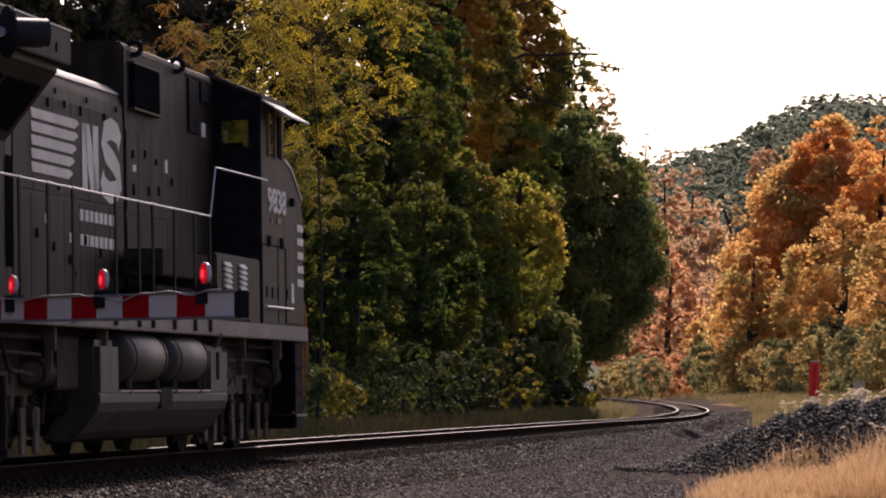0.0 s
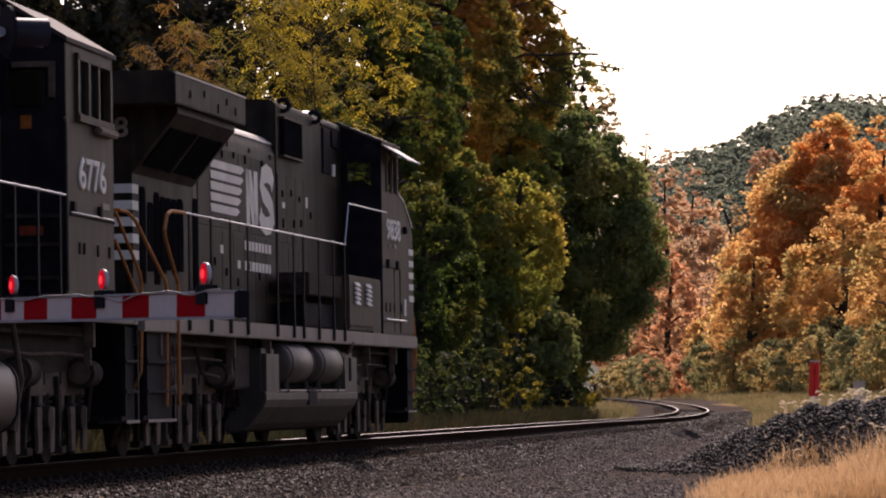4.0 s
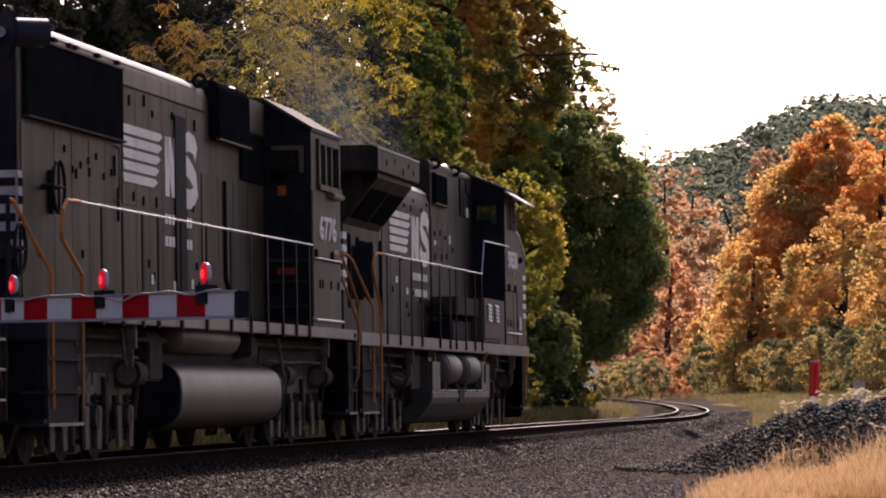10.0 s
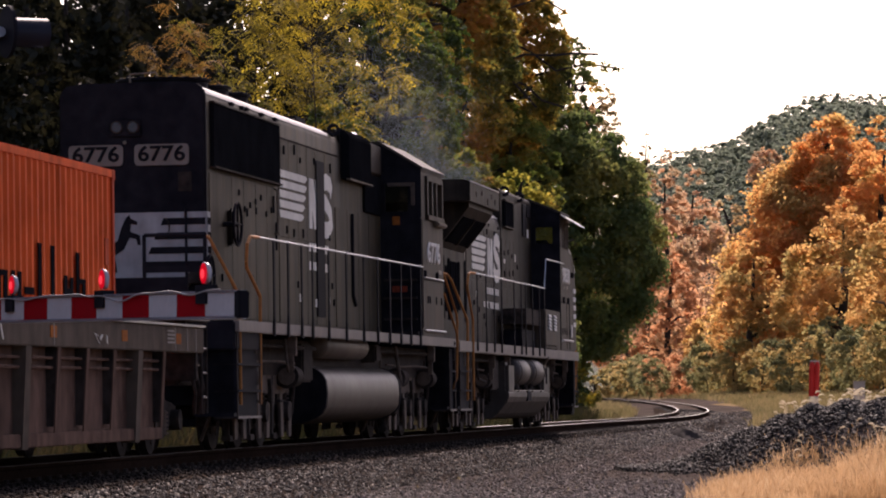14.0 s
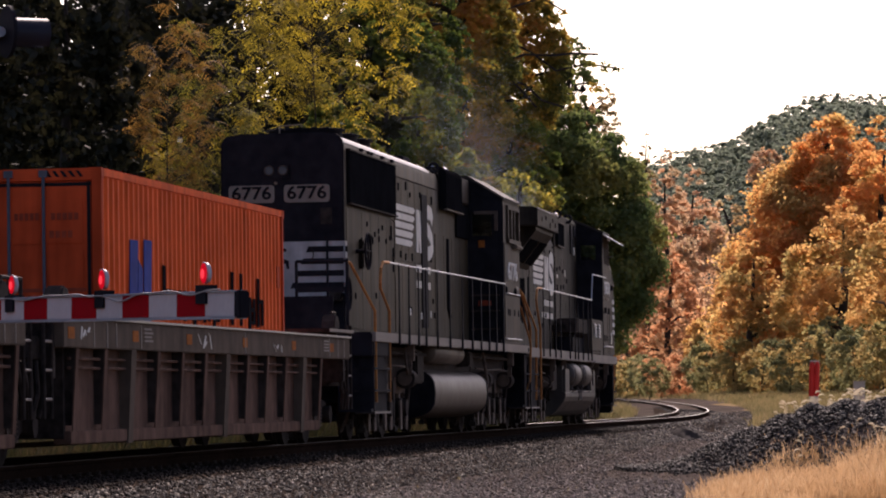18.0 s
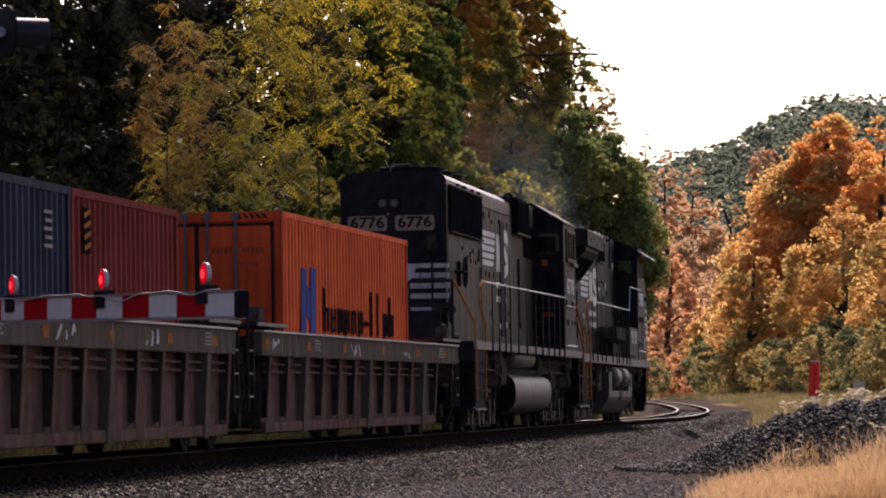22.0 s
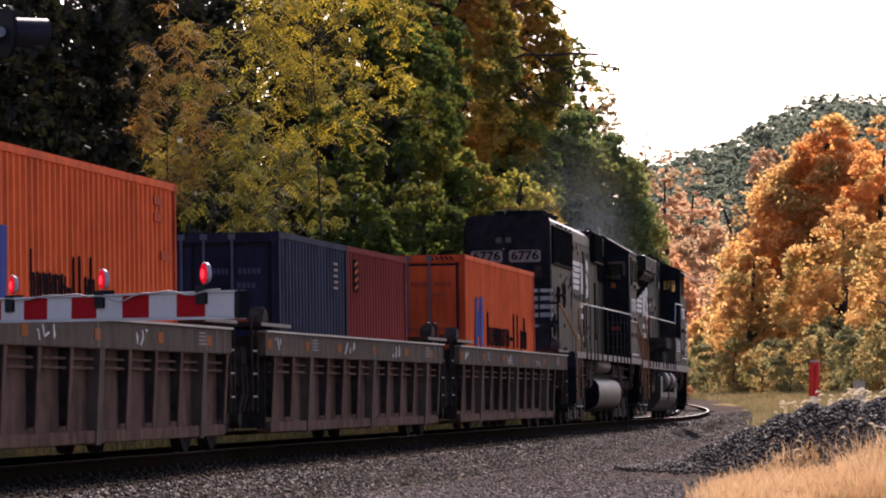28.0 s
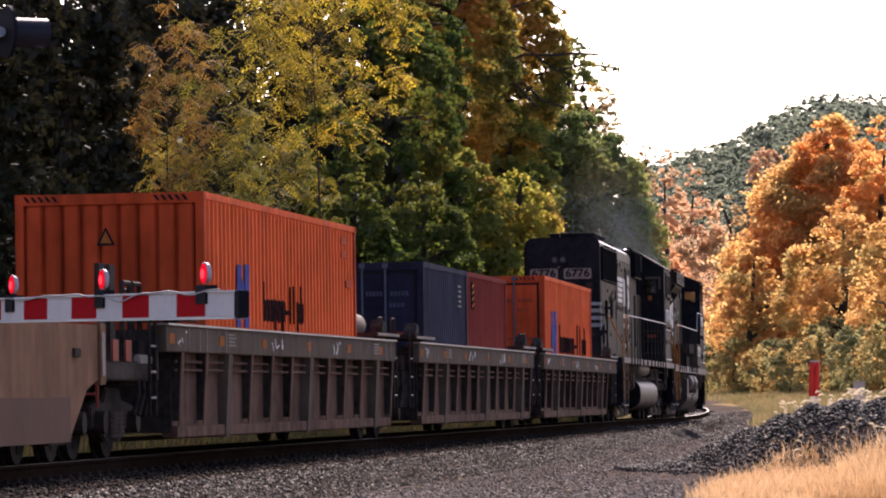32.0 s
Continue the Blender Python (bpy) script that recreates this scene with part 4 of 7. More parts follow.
hz_ = hill_z(hx_, hy_)
me = bpy.data.meshes.new("hill")
me.from_pydata(np.stack([hx_, hy_, hz_], -1).reshape(-1, 3).tolist(), [], [(j * 70 + i, j * 70 + i + 1, (j + 1) * 70 + i + 1, (j + 1) * 70 + i) for j in range(43) for i in range(69)])
me.polygons.foreach_set("use_smooth", [True] * len(me.polygons))
me.materials.append(HILL_SOIL)
tagged(new("hill", me), "distant hill covered with green woods", "hill", kind="structure")
rng = np.random.default_rng(77)
woods = []
for i in range(300):
    y = rng.uniform(790, 900) if i < 150 else rng.uniform(885, 930) if i < 260 else rng.uniform(660, 920)
    x = (rng.uniform(0.05, 0.105) if i < 150 else 0.045 + 0.07 * (i - 150) / 110 if i < 260 else rng.uniform(0.02, 0.13)) * y
    big = rng.uniform(3.0, 5.2)
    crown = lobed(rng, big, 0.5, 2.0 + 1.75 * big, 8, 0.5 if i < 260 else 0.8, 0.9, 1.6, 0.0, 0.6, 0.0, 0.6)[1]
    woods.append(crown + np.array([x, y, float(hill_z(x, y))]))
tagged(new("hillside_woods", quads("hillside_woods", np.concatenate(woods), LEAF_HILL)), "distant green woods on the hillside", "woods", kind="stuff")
tree("maple_tree", LEAF_PINK, by_angle(1355, 720), 720, height_at(262, 720), 3.6, height_at(340, 720), 50, 1, 0.5, "small orange-pink tree on the hillside", 901, trunk_r=0.2, cover=1.0)

# ---- rolling stock: x forward, y to the left, z up from the rail head ----


def side_words(text, size, x, z, w, mat, parent, name="number", label="", wide=1.0):
    return words(text, size, mat, parent, pose(x, -w - 0.004, z, 90, 0, 0), name, label, wide, 0.014)


wheel_meshes = {}


def wheel_set(parent, x, r, name="wheel_set"):
    """Axle with two flanged wheels; turns about its own middle."""
    if r not in wheel_meshes:
        sh = Shape().rod((0, -0.8, 0), (0, 0.8, 0), 0.09, 10)
        for s in (-1, 1):
            sh.rod((0, s * 0.69, 0), (0, s * 0.725, 0), r + 0.03, 28).rod((0, s * 0.725, 0), (0, s * 0.82, 0), r, 28)
            sh.rod((0, s * 0.82, 0), (0, s * 0.86, 0), r * 0.35, 14)
            for k in range(5):
                a = 2 * math.pi * k / 5
                sh.rod((r * 0.62 * math.cos(a), s * 0.82, r * 0.62 * math.sin(a)), (r * 0.62 * math.cos(a), s * 0.832, r * 0.62 * math.sin(a)), r * 0.1, 8)
        wheel_meshes[r] = sh.mesh("wheel_set", UNDER, smooth=True)
    ob = share(name, wheel_meshes[r], parent, pose(x, 0, r + 0.007), "steel wheels worn bright at the tread")
    WHEELS.append((ob, parent, x, r))
    return ob


WHEELS = []
TRAIN = []  # (thing, place in the train)


def engine_truck(parent, x, spacing):
    """Three-axle truck: cast side frames with pedestal legs, journal boxes, springs, brake cylinders."""
    for s in (-1, 1):
        y = s * 1.0
        fr = Shape().prism([(x - 2.65, 0.74), (x - 2.6, 1.02), (x - 1.9, 1.12), (x + 1.9, 1.12), (x + 2.6, 1.02), (x + 2.65, 0.74)], y - 0.08, y + 0.08)
        for k in (-1, 0, 1):
            for d in (-0.3, 0.3):
                q = x + k * spacing + d
                fr.prism([(q - 0.11, 0.8), (q + 0.11, 0.8), (q + 0.09, 0.26), (q - 0.09, 0.26)], y - 0.07, y + 0.1 * s + 0.08)
        f = part("truck_frame", fr, TRUCK, parent, "dusty cast steel truck frame", bevel=0.015)
        for k in (-1, 0, 1):
            q = x + k * spacing
            box = part("journal_box", Shape().box(q - 0.2, q + 0.2, y - 0.05, y + s * 0.16, 0.34, 0.66), UNDER, f, bevel=0.02)
            part("bearing_cap", Shape().rod((q, y, 0.5), (q, y + s * 0.24, 0.5), 0.14, 14), UNDER, f, smooth=True)
            for d in (-0.62, 0.62):
                coil = Shape().rod((q + d, y + s * 0.04, 0.4), (q + d, y + s * 0.04, 0.78), 0.05, 8)
                for j in range(6):
                    coil.rod((q + d, y + s * 0.04, 0.42 + j * 0.06), (q + d, y + s * 0.04, 0.45 + j * 0.06), 0.085, 10)
                part("coil_spring", coil, UNDER, f)
            for w in (-1, 1):
                part("pedestal_plate", Shape().prism([(q + w * 0.46, 0.62), (q + w * 0.2, 0.62), (q + w * 0.2, 0.14), (q + w * 0.42, 0.14)], y + s * 0.17 - 0.02, y + s * 0.17 + 0.02), TRUCK, f, "pale dusty pedestal plate", bevel=0.01)
            slots = Shape()
            for d in (-0.5, -0.05, 0.4):
                slots.box(q + d, q + d + 0.07, y + s * 0.08 - 0.006, y + s * 0.08 + 0.006, 0.86, 1.0)
            tagged(part("casting_slots", slots, BLACK, f), kind="stuff")
        for d in (-0.78, 1.1):
            q = x + d * spacing
            cyl = part("brake_cylinder", Shape().rod((q - 0.24, y + s * 0.22, 0.98), (q + 0.3, y + s * 0.22, 0.98), 0.15, 16).rod((q - 0.27, y + s * 0.22, 0.98), (q - 0.22, y + s * 0.22, 0.98), 0.17, 16), UNDER, f, smooth=True)
            part("cylinder_cap", Shape().rod((q - 0.3, y + s * 0.22, 0.98), (q - 0.27, y + s * 0.22, 0.98), 0.12, 16), TRUCK, cyl, smooth=True)
            part("push_rod", Shape().tube([(q + 0.3, y + s * 0.22, 0.98), (q + 0.55, y + s * 0.18, 0.9), (q + 0.62, y + s * 0.12, 0.45)], 0.028), UNDER, cyl)
        for k in (-1.3, -0.45, 0.55):
            q = x + k * spacing
            part("brake_hanger", Shape().prism([(q - 0.05, 0.95), (q + 0.06, 0.95), (q + 0.12, 0.5), (q + 0.06, 0.16), (q - 0.03, 0.16), (q + 0.02, 0.5)], y + s * 0.1 - 0.03, y + s * 0.1 + 0.03).box(q - 0.06, q + 0.22, y + s * 0.04, y + s * 0.16, 0.12, 0.2), UNDER, f, bevel=0.008)
        part("sand_pipe", Shape().tube([(x + 2.5, y + s * 0.1, 1.3), (x + 2.62, y + s * 0.05, 0.8), (x + 2.5, y * 0.8, 0.14)], 0.025), UNDER, f)
        part("sand_pipe", Shape().tube([(x - 2.55, y + s * 0.12, 1.35), (x - 2.7, y + s * 0.1, 0.8), (x - 2.5, y * 0.8, 0.14)], 0.025), TRUCK, f)
        part("air_line", Shape().tube([(x - 2.5, y + s * 0.2, 1.2), (x - 1.0, y + s * 0.24, 1.17), (x + 0.6, y + s * 0.24, 1.19), (x + 2.4, y + s * 0.2, 1.17)], 0.018), TRUCK, f)
    for k in (-1, 0, 1):
        wheel_set(parent, x + k * spacing, 0.5)


def handrail(parent, points, post_x, w, foot, mat_top, mat_post, side=-1):
    """A rail along the walkway with flat posts that are bolted to the sill, and a ferrule at each post."""
    rail = part("handrail", Shape().tube([(x, side * w, z) for x, z in points], 0.012, 8), mat_top, parent, "bright pipe handrail along the walkway", smooth=True)
    for x in post_x:
        z = float(np.interp(x, [p[0] for p in points], [p[1] for p in points]))
        part("handrail_post", Shape().box(x - 0.045, x + 0.045, side * w - 0.008, side * w + 0.008, foot - 0.04, z).prism([(x - 0.055, foot - 0.06), (x - 0.055, foot + 0.08), (x - 0.032, foot + 0.22), (x + 0.032, foot + 0.22), (x + 0.055, foot + 0.08), (x + 0.055, foot - 0.06)], side * w - 0.012, side * w + 0.012), mat_post, parent)
        part("ferrule", Shape().rod((x - 0.03, side * w, z), (x + 0.03, side * w, z), 0.02, 8), mat_top, rail, smooth=True)


def latches(parent, spots, w, mat, name="door_latch"):
    """Small dark latches and hinges on the hood doors, one mesh each."""
    for x, z, h in spots:
        part(name, Shape().box(x - 0.02, x + 0.02, -w - 0.022, -w, z - h * 0.4, z + h * 0.4), mat, parent)


def hood_doors(parent, edges, w, z0, z1, mat):
    """Flat hinged doors along both sides of a hood, with narrow joints."""
    for s in (-1, 1):
        for a, b in zip(edges, edges[1:]):
            part("hood_door", Shape().box(a + 0.008, b - 0.008, min(s * (w - 0.01), s * (w + 0.012)), max(s * (w - 0.01), s * (w + 0.012)), z0, z1), mat, parent, bevel=0.004)


def louvres(parent, x0, x1, z0, z1, w, n, mat, back):
    part("louvre_panel", Shape().box(x0, x1, -w - 0.005, -w + 0.02, z0, z1), back, parent)
    sl = Shape()
    for i in range(n):
        z = z0 + (z1 - z0) * (i + 0.5) / n
        h = (z1 - z0) / n * 0.45
        sl.prism([(-w - 0.05, z - h), (-w - 0.004, z - h * 0.2), (-w - 0.004, z + h), (-w - 0.012, z + h)], x0 + 0.02, x1 - 0.02, "x")
    part("louvre_slats", sl, mat, parent)


def emblem(parent, x0, x1, z0, z1, y):
    """Plain painted stripes and slanted blocks on the side of the hood."""
    w, h = x1 - x0, z1 - z0
    deep = (-y - 0.020, -y - 0.010)
    for i in range(5):
        a = z1 - h * (0.02 + i * 0.2)
        b = a - h * 0.145
        end = (0.5, 0.49, 0.47, 0.45, 0.43)[i]
        part("painted_stripe", Shape().prism([(x0 + w * 0.01, b), (x0 + w * (end - 0.05), b), (x0 + w * end, a - h * 0.05), (x0 + w * (end - 0.03), a), (x0, a)], *deep), WHITE, parent)
    low, high = z0 - h * 0.06, z1 - h * 0.03
    for k, (a, b, c, d) in enumerate(((0.53, 0.585, 0.585, 0.53), (0.62, 0.70, 0.61, 0.53), (0.65, 0.71, 0.71, 0.65))):
        part("painted_block", Shape().prism([(x0 + w * a, low), (x0 + w * b, low), (x0 + w * c, high), (x0 + w * d, high)], *deep), WHITE, parent)
    curve = [(0.96, 0.80), (0.93, 0.95), (0.86, 1.0), (0.79, 0.93), (0.77, 0.76), (0.80, 0.62), (0.88, 0.50), (0.94, 0.36), (0.955, 0.2), (0.91, 0.06), (0.84, 0.02), (0.77, 0.10), (0.75, 0.25)]
    tall = high + 0.02 - low
    mids = [Vector((x0 + w * p, low + tall * q)) for p, q in curve]
    inner, outer = [], []
    for k, m in enumerate(mids):
        t = (mids[min(k + 1, len(mids) - 1)] - mids[max(k - 1, 0)]).normalized() * 0.026 * w
        inner.append(m + Vector((-t.y, t.x)))
        outer.append(m - Vector((-t.y, t.x)))
    n = len(mids)
    verts = [(p.x, y_, p.y) for y_ in deep for row in (inner, outer) for p in row]
    faces = [(k, k + 1, n + k + 1, n + k) for k in range(n - 1)] + [(2 * n + k, 3 * n + k, 3 * n + k + 1, 2 * n + k + 1) for k in range(n - 1)]
    faces += [(k, 2 * n + k, 2 * n + k + 1, k + 1) for k in range(n - 1)] + [(n + k, n + k + 1, 3 * n + k + 1, 3 * n + k) for k in range(n - 1)] + [(0, n, 3 * n, 2 * n), (n - 1, 3 * n - 1, 4 * n - 1, 2 * n - 1)]
    band = Shape().add(verts, faces)
    part("painted_curve", band, WHITE, parent, "plain white curved block")


def bars(parent, x0, x1, z0, z1, y, rows, mat, seed=0, cells=8):
    """Rows of plain painted bars in place of lettering."""
    r = random.Random(seed)
    h = (z1 - z0) / rows
    for i in range(rows):
        zz = z1 - h * i
        d = (x1 - x0) / cells
        for k in range(cells):
            a = x0 + k * d
            part("painted_bar", Shape().box(a, a + d * r.uniform(0.62, 0.8), -y - 0.020, -y - 0.012, zz - h * 0.5, zz - h * 0.05), mat, parent)


def coupler(parent, x, way):
    part("coupler", Shape().box(min(x, x + way * 0.55), max(x, x + way * 0.55), -0.1, 0.1, 0.78, 0.98).box(x + way * 0.5 - 0.12, x + way * 0.5 + 0.16, -0.19, 0.19, 0.72, 1.04), UNDER, parent, bevel=0.03)
    part("air_hose", Shape().tube([(x, -0.45, 0.85), (x + way * 0.2, -0.42, 0.55), (x + way * 0.45, -0.3, 0.4), (x + way * 0.6, -0.1, 0.5)], 0.025), UNDER, parent, smooth=True)


def steps(parent, a, b, w=1.5):
    """Corner stairwell of an engine: dark side plates with worn pale edges, and treads."""
    for s in (-1, 1):
        part("step_well", Shape().box(a, b, min(s * (w - 0.55), s * (w - 0.04)), max(s * (w - 0.55), s * (w - 0.04)), 0.45, 1.5), BLACK, parent)
        part("step_plate", Shape().prism([(a, 0.5), (a, 1.5), (a + 0.05, 1.5), (a + 0.05, 0.5)], min(s * (w - 0.5), s * w), max(s * (w - 0.5), s * w)), BLACK, parent, "dark step side plate")
        part("plate_edge", Shape().box(a - 0.012, a + 0.016, min(s * w, s * (w + 0.012)), max(s * w, s * (w + 0.012)), 0.45, 1.52), UNDER, parent, "worn plate edge")
        part("plate_edge", Shape().box(b - 0.016, b + 0.012, min(s * w, s * (w + 0.012)), max(s * w, s * (w + 0.012)), 0.45, 1.52), TRUCK, parent, "worn pale plate edge")
        for z in (0.42, 0.76, 1.1):
            tread = part("step", Shape().box(a, b, min(s * (w - 0.3), s * (w + 0.01)), max(s * (w - 0.3), s * (w + 0.01)), z, z + 0.03), UNDER, parent)
            part("tread_edge", Shape().box(a, b, min(s * (w + 0.01), s * (w + 0.022)), max(s * (w + 0.01), s * (w + 0.022)), z, z + 0.034), SILL_PAINT if z < 0.5 else BLACK, tread)


def cab_shell(e, xr, xf, floor, eave, ridge, rear_win, side_win, front_win, mat, roof_mat, w=1.5, shoulder=0.82):
    """A hollow cab with sloped roof sides. rear_win: (inner y, outer y, z0, z1); side_win: (x0, x1, z0, z1); front_win: (z0, z1)."""
    gable = [(-w, eave), (-shoulder, ridge), (shoulder, ridge), (w, eave)]
    yi, yo, a, b = rear_win
    rear = Shape().box(xr, xr + 0.06, -w, w, floor, a).prism([(-w, b)] + gable + [(w, b)], xr, xr + 0.06, "x").box(xr, xr + 0.06, -yi, yi, a, b)
    for s in (-1, 1):
        rear.box(xr, xr + 0.06, min(s * yo, s * w), max(s * yo, s * w), a, b)
    # wall painted blacker than the cab sides to hold its shade
    part("cab_rear_wall", rear, BLACK, e, "rear wall of the cab, its shade painted in as black")
    for s in (-1, 1):
        rim = Shape()
        for y0, y1, z0, z1 in ((yi - 0.03, yo + 0.03, b, b + 0.03), (yi - 0.03, yo + 0.03, a - 0.03, a), (yi - 0.03, yi, a, b), (yo, yo + 0.03, a, b)):
            rim.box(xr - 0.012, xr + 0.002, min(s * y0, s * y1), max(s * y0, s * y1), z0, z1)
        pane = part("rear_window", Shape().box(xr + 0.025, xr + 0.035, min(s * yi, s * yo), max(s * yi, s * yo), a, b), CLEAR_GLASS, e)
        part("window_frame", rim, BLACK, pane)
    za, zb = front_win
    front = Shape().box(xf - 0.06, xf, -w, w, floor, za).prism([(-w, zb)] + gable + [(w, zb)], xf - 0.06, xf, "x").box(xf - 0.06, xf, -0.08, 0.08, za, zb)
    for s in (-1, 1):
        front.box(xf - 0.06, xf, min(s * (w - 0.12), s * w), max(s * (w - 0.12), s * w), za, zb)
    part("cab_front_wall", front, mat, e)
    for s in (-1, 1):
        part("windshield", Shape().box(xf - 0.04, xf - 0.03, min(s * 0.08, s * (w - 0.12)), max(s * 0.08, s * (w - 0.12)), za, zb), CLEAR_GLASS, e)
    x0, x1, za, zb = side_win
    for s in (-1, 1):
        y0, y1 = min(s * w, s * (w - 0.05)), max(s * w, s * (w - 0.05))
        side = Shape().box(xr + 0.06, xf - 0.06, y0, y1, floor, za).box(xr + 0.06, xf - 0.06, y0, y1, zb, eave).box(xr + 0.06, x0, y0, y1, za, zb).box(x1, xf - 0.06, y0, y1, za, zb)
        part("cab_side_wall", side, CAB_SIDE, e, "dusty black side of the cab")
    rise = (ridge - eave) / (w - shoulder)
    over = [(-w - 0.03, eave - 0.02), (-w - 0.03, eave + 0.03), (-shoulder - 0.01, ridge + 0.05), (shoulder + 0.01, ridge + 0.05), (w + 0.03, eave + 0.03), (w + 0.03, eave - 0.02), (shoulder, ridge + 0.004), (-shoulder, ridge + 0.004)]
    roof = Shape().add([(x, y, z) for x in (xr - 0.05, xf + 0.08) for y, z in over], [(0, 7, 6, 5, 4, 3, 2, 1), (8, 9, 10, 11, 12, 13, 14, 15)] + [(i, (i + 1) % 8, 8 + (i + 1) % 8, 8 + i) for i in range(8)])
    part("cab_roof", roof, roof_mat, e, "sloped steel cab roof")
    part("cab_floor", Shape().box(xr + 0.06, xf - 0.06, -w + 0.05, w - 0.05, floor, floor + 0.05), BLACK, e)
    part("cab_ceiling", Shape().box(xr + 0.06, xf - 0.06, -w + 0.05, w - 0.05, eave - 0.08, eave - 0.05), BLACK, e)


def engine_a():
    """Wide-nosed six-axle freight engine with flared radiator wings."""
    e = tagged(new("locomotive"), "black and weathered grey wide-cab diesel locomotive leading the train", "locomotive")
    TRAIN.append((e, 22.0))
    W = 0.85
    part("frame", Shape().box(-10.9, 11.0, -1.1, 1.1, 1.0, 1.5), UNDER, e)
    part("side_sill", Shape().box(-10.9, 11.1, -1.55, -1.45, 1.46, 1.66).box(-10.9, 11.1, 1.45, 1.55, 1.46, 1.66), SILL_PAINT, e, bevel=0.015)
    part("walkway", Shape().box(-10.9, 11.0, -1.46, 1.46, 1.6, 1.67), BLACK, e)
    for x in (-9.6, -4.9, -2.3, 6.4, 9.2):
        part("sill_bracket", Shape().box(x - 0.05, x + 0.05, -1.48, -1.36, 1.2, 1.46).box(x - 0.03, x + 0.03, -1.44, -1.36, 0.98, 1.2), TRUCK, e, bevel=0.01)
    # engine hood
    part("engine_hood", Shape().prism([(-W, 1.67), (-W, 4.14), (-0.80, 4.30), (-0.68, 4.39), (-0.5, 4.43), (0.5, 4.43), (0.68, 4.39), (0.80, 4.30), (W, 4.14), (W, 1.67)], -4.4, 1.76, "x"), LOCO, e, "dusty black engine hood with rounded shoulders", smooth=True)
    # bright strip paints the highlight along the rounded roof shoulder
    part("roof_edge", Shape().prism([(-0.815, 4.30), (-0.80, 4.33), (-0.68, 4.415), (-0.6, 4.43), (-0.6, 4.41), (-0.67, 4.39), (-0.78, 4.31)], -4.1, 1.76, "x"), HIGHLIGHT_EDGE, e, "roof shoulder with painted highlight", smooth=True)
    hood_doors(e, [-4.1 + 0.83 * i for i in range(8)], W, 1.76, 2.92, LOCO)
    hood_doors(e, [-4.1 + 0.97 * i for i in range(7)], W, 2.96, 4.02, LOCO)
    latches(e, [(-3.7 + 1.66 * i, 4.1, 0.08) for i in range(4)] + [(-3.0 + 0.83 * i, 2.5 - 0.12 * (i % 3), 0.13) for i in range(6)] + [(-2.4, 3.95, 0.12), (-1.55, 3.98, 0.1), (-0.7, 3.96, 0.14), (0.6, 3.97, 0.1), (-1.9, 3.05, 0.1), (-1.1, 2.1, 0.1), (1.2, 2.2, 0.1)], W + 0.012, BLACK)
    emblem(e, -3.25, 1.68, 3.13, 3.86, W)
    bars(e, -0.78, 1.32, 2.3, 2.86, W, 2, WHITE, 3, 8)
    for x, z in ((-1.35, 2.45), (-2.6, 2.62)):
        part("data_plate", Shape().box(x, x + 0.2, -W - 0.022, -W - 0.01, z, z + 0.11), WHITE, e)
    # radiator part with flared wings
    part("radiator_hood", Shape().prism([(-W, 1.67), (-W, 3.55), (W, 3.55), (W, 1.67)], -8.2, -4.4, "x"), LOCO, e, "dusty black radiator compartment", bevel=0.02)
    part("radiator_flare", Shape().prism([(-W + 0.005, 3.4), (-1.42, 4.12), (-1.42, 4.22), (1.42, 4.22), (1.42, 4.12), (W - 0.005, 3.4)], -8.2, -4.42, "x"), LOCO, e, "grimy flared radiator housing")
    part("radiator_wing", Shape().prism([(-1.52, 4.2), (-1.52, 4.56), (-1.4, 4.6), (1.4, 4.6), (1.52, 4.56), (1.52, 4.2)], -8.8, -4.18, "x"), LOCO, e, "flared dusty radiator wing", bevel=0.012)
    # pale strip paints the lit upper edge of the wing
    part("wing_edge", Shape().box(-8.8, -4.18, -1.53, -1.5, 4.555, 4.575), HIGHLIGHT_EDGE, e, "wing edge with painted highlight")
    latches(e, [(-7.9, 4.36, 0.12), (-7.0, 4.42, 0.1), (-6.1, 4.3, 0.14), (-5.5, 4.42, 0.1), (-4.9, 4.34, 0.12)], 1.512, UNDER, "wing_bracket")
    for x0, x1 in ((-8.0, -6.55), (-6.42, -4.85)):
        part("radiator_screen", Shape().prism([(-0.97, 3.5), (-1.32, 3.94), (-1.27, 3.97), (-0.92, 3.52)], x0, x1, "x"), SCREEN, e, "dark slanted radiator screen under the wing")
        part("screen_frame", Shape().prism([(-0.985, 3.48), (-1.345, 3.94), (-1.29, 3.98), (-0.92, 3.5)], x1 + 0.02, x1 + 0.1, "x"), LOCO, e)
    for k, (x, z0, z1) in enumerate(((-7.76, 2.1, 3.27), (-7.3, 2.25, 3.1), (-6.9, 2.1, 3.24), (-6.5, 2.25, 3.2), (-6.15, 2.3, 3.2), (-5.78, 2.25, 3.2), (-5.4, 2.3, 3.22), (-4.42, 2.1, 3.27))):
        part("intake_slot", Shape().prism([(x, z0), (x, z1 - 0.05), (x + 0.06, z1), (x + 0.26, z1), (x + 0.32, z1 - 0.05), (x + 0.32, z0)], -W - 0.012, -W + 0.01), SCREEN, e, "dark upright air slot")
    for i in range(5):
        part("painted_stripe", Shape().box(-8.215, -8.2, -W, W, 3.17 - i * 0.2, 3.28 - i * 0.2), WHITE, e)
        part("painted_stripe", Shape().box(-8.2, -7.86, -W - 0.008, -W, 3.17 - i * 0.2, 3.28 - i * 0.2), WHITE, e)
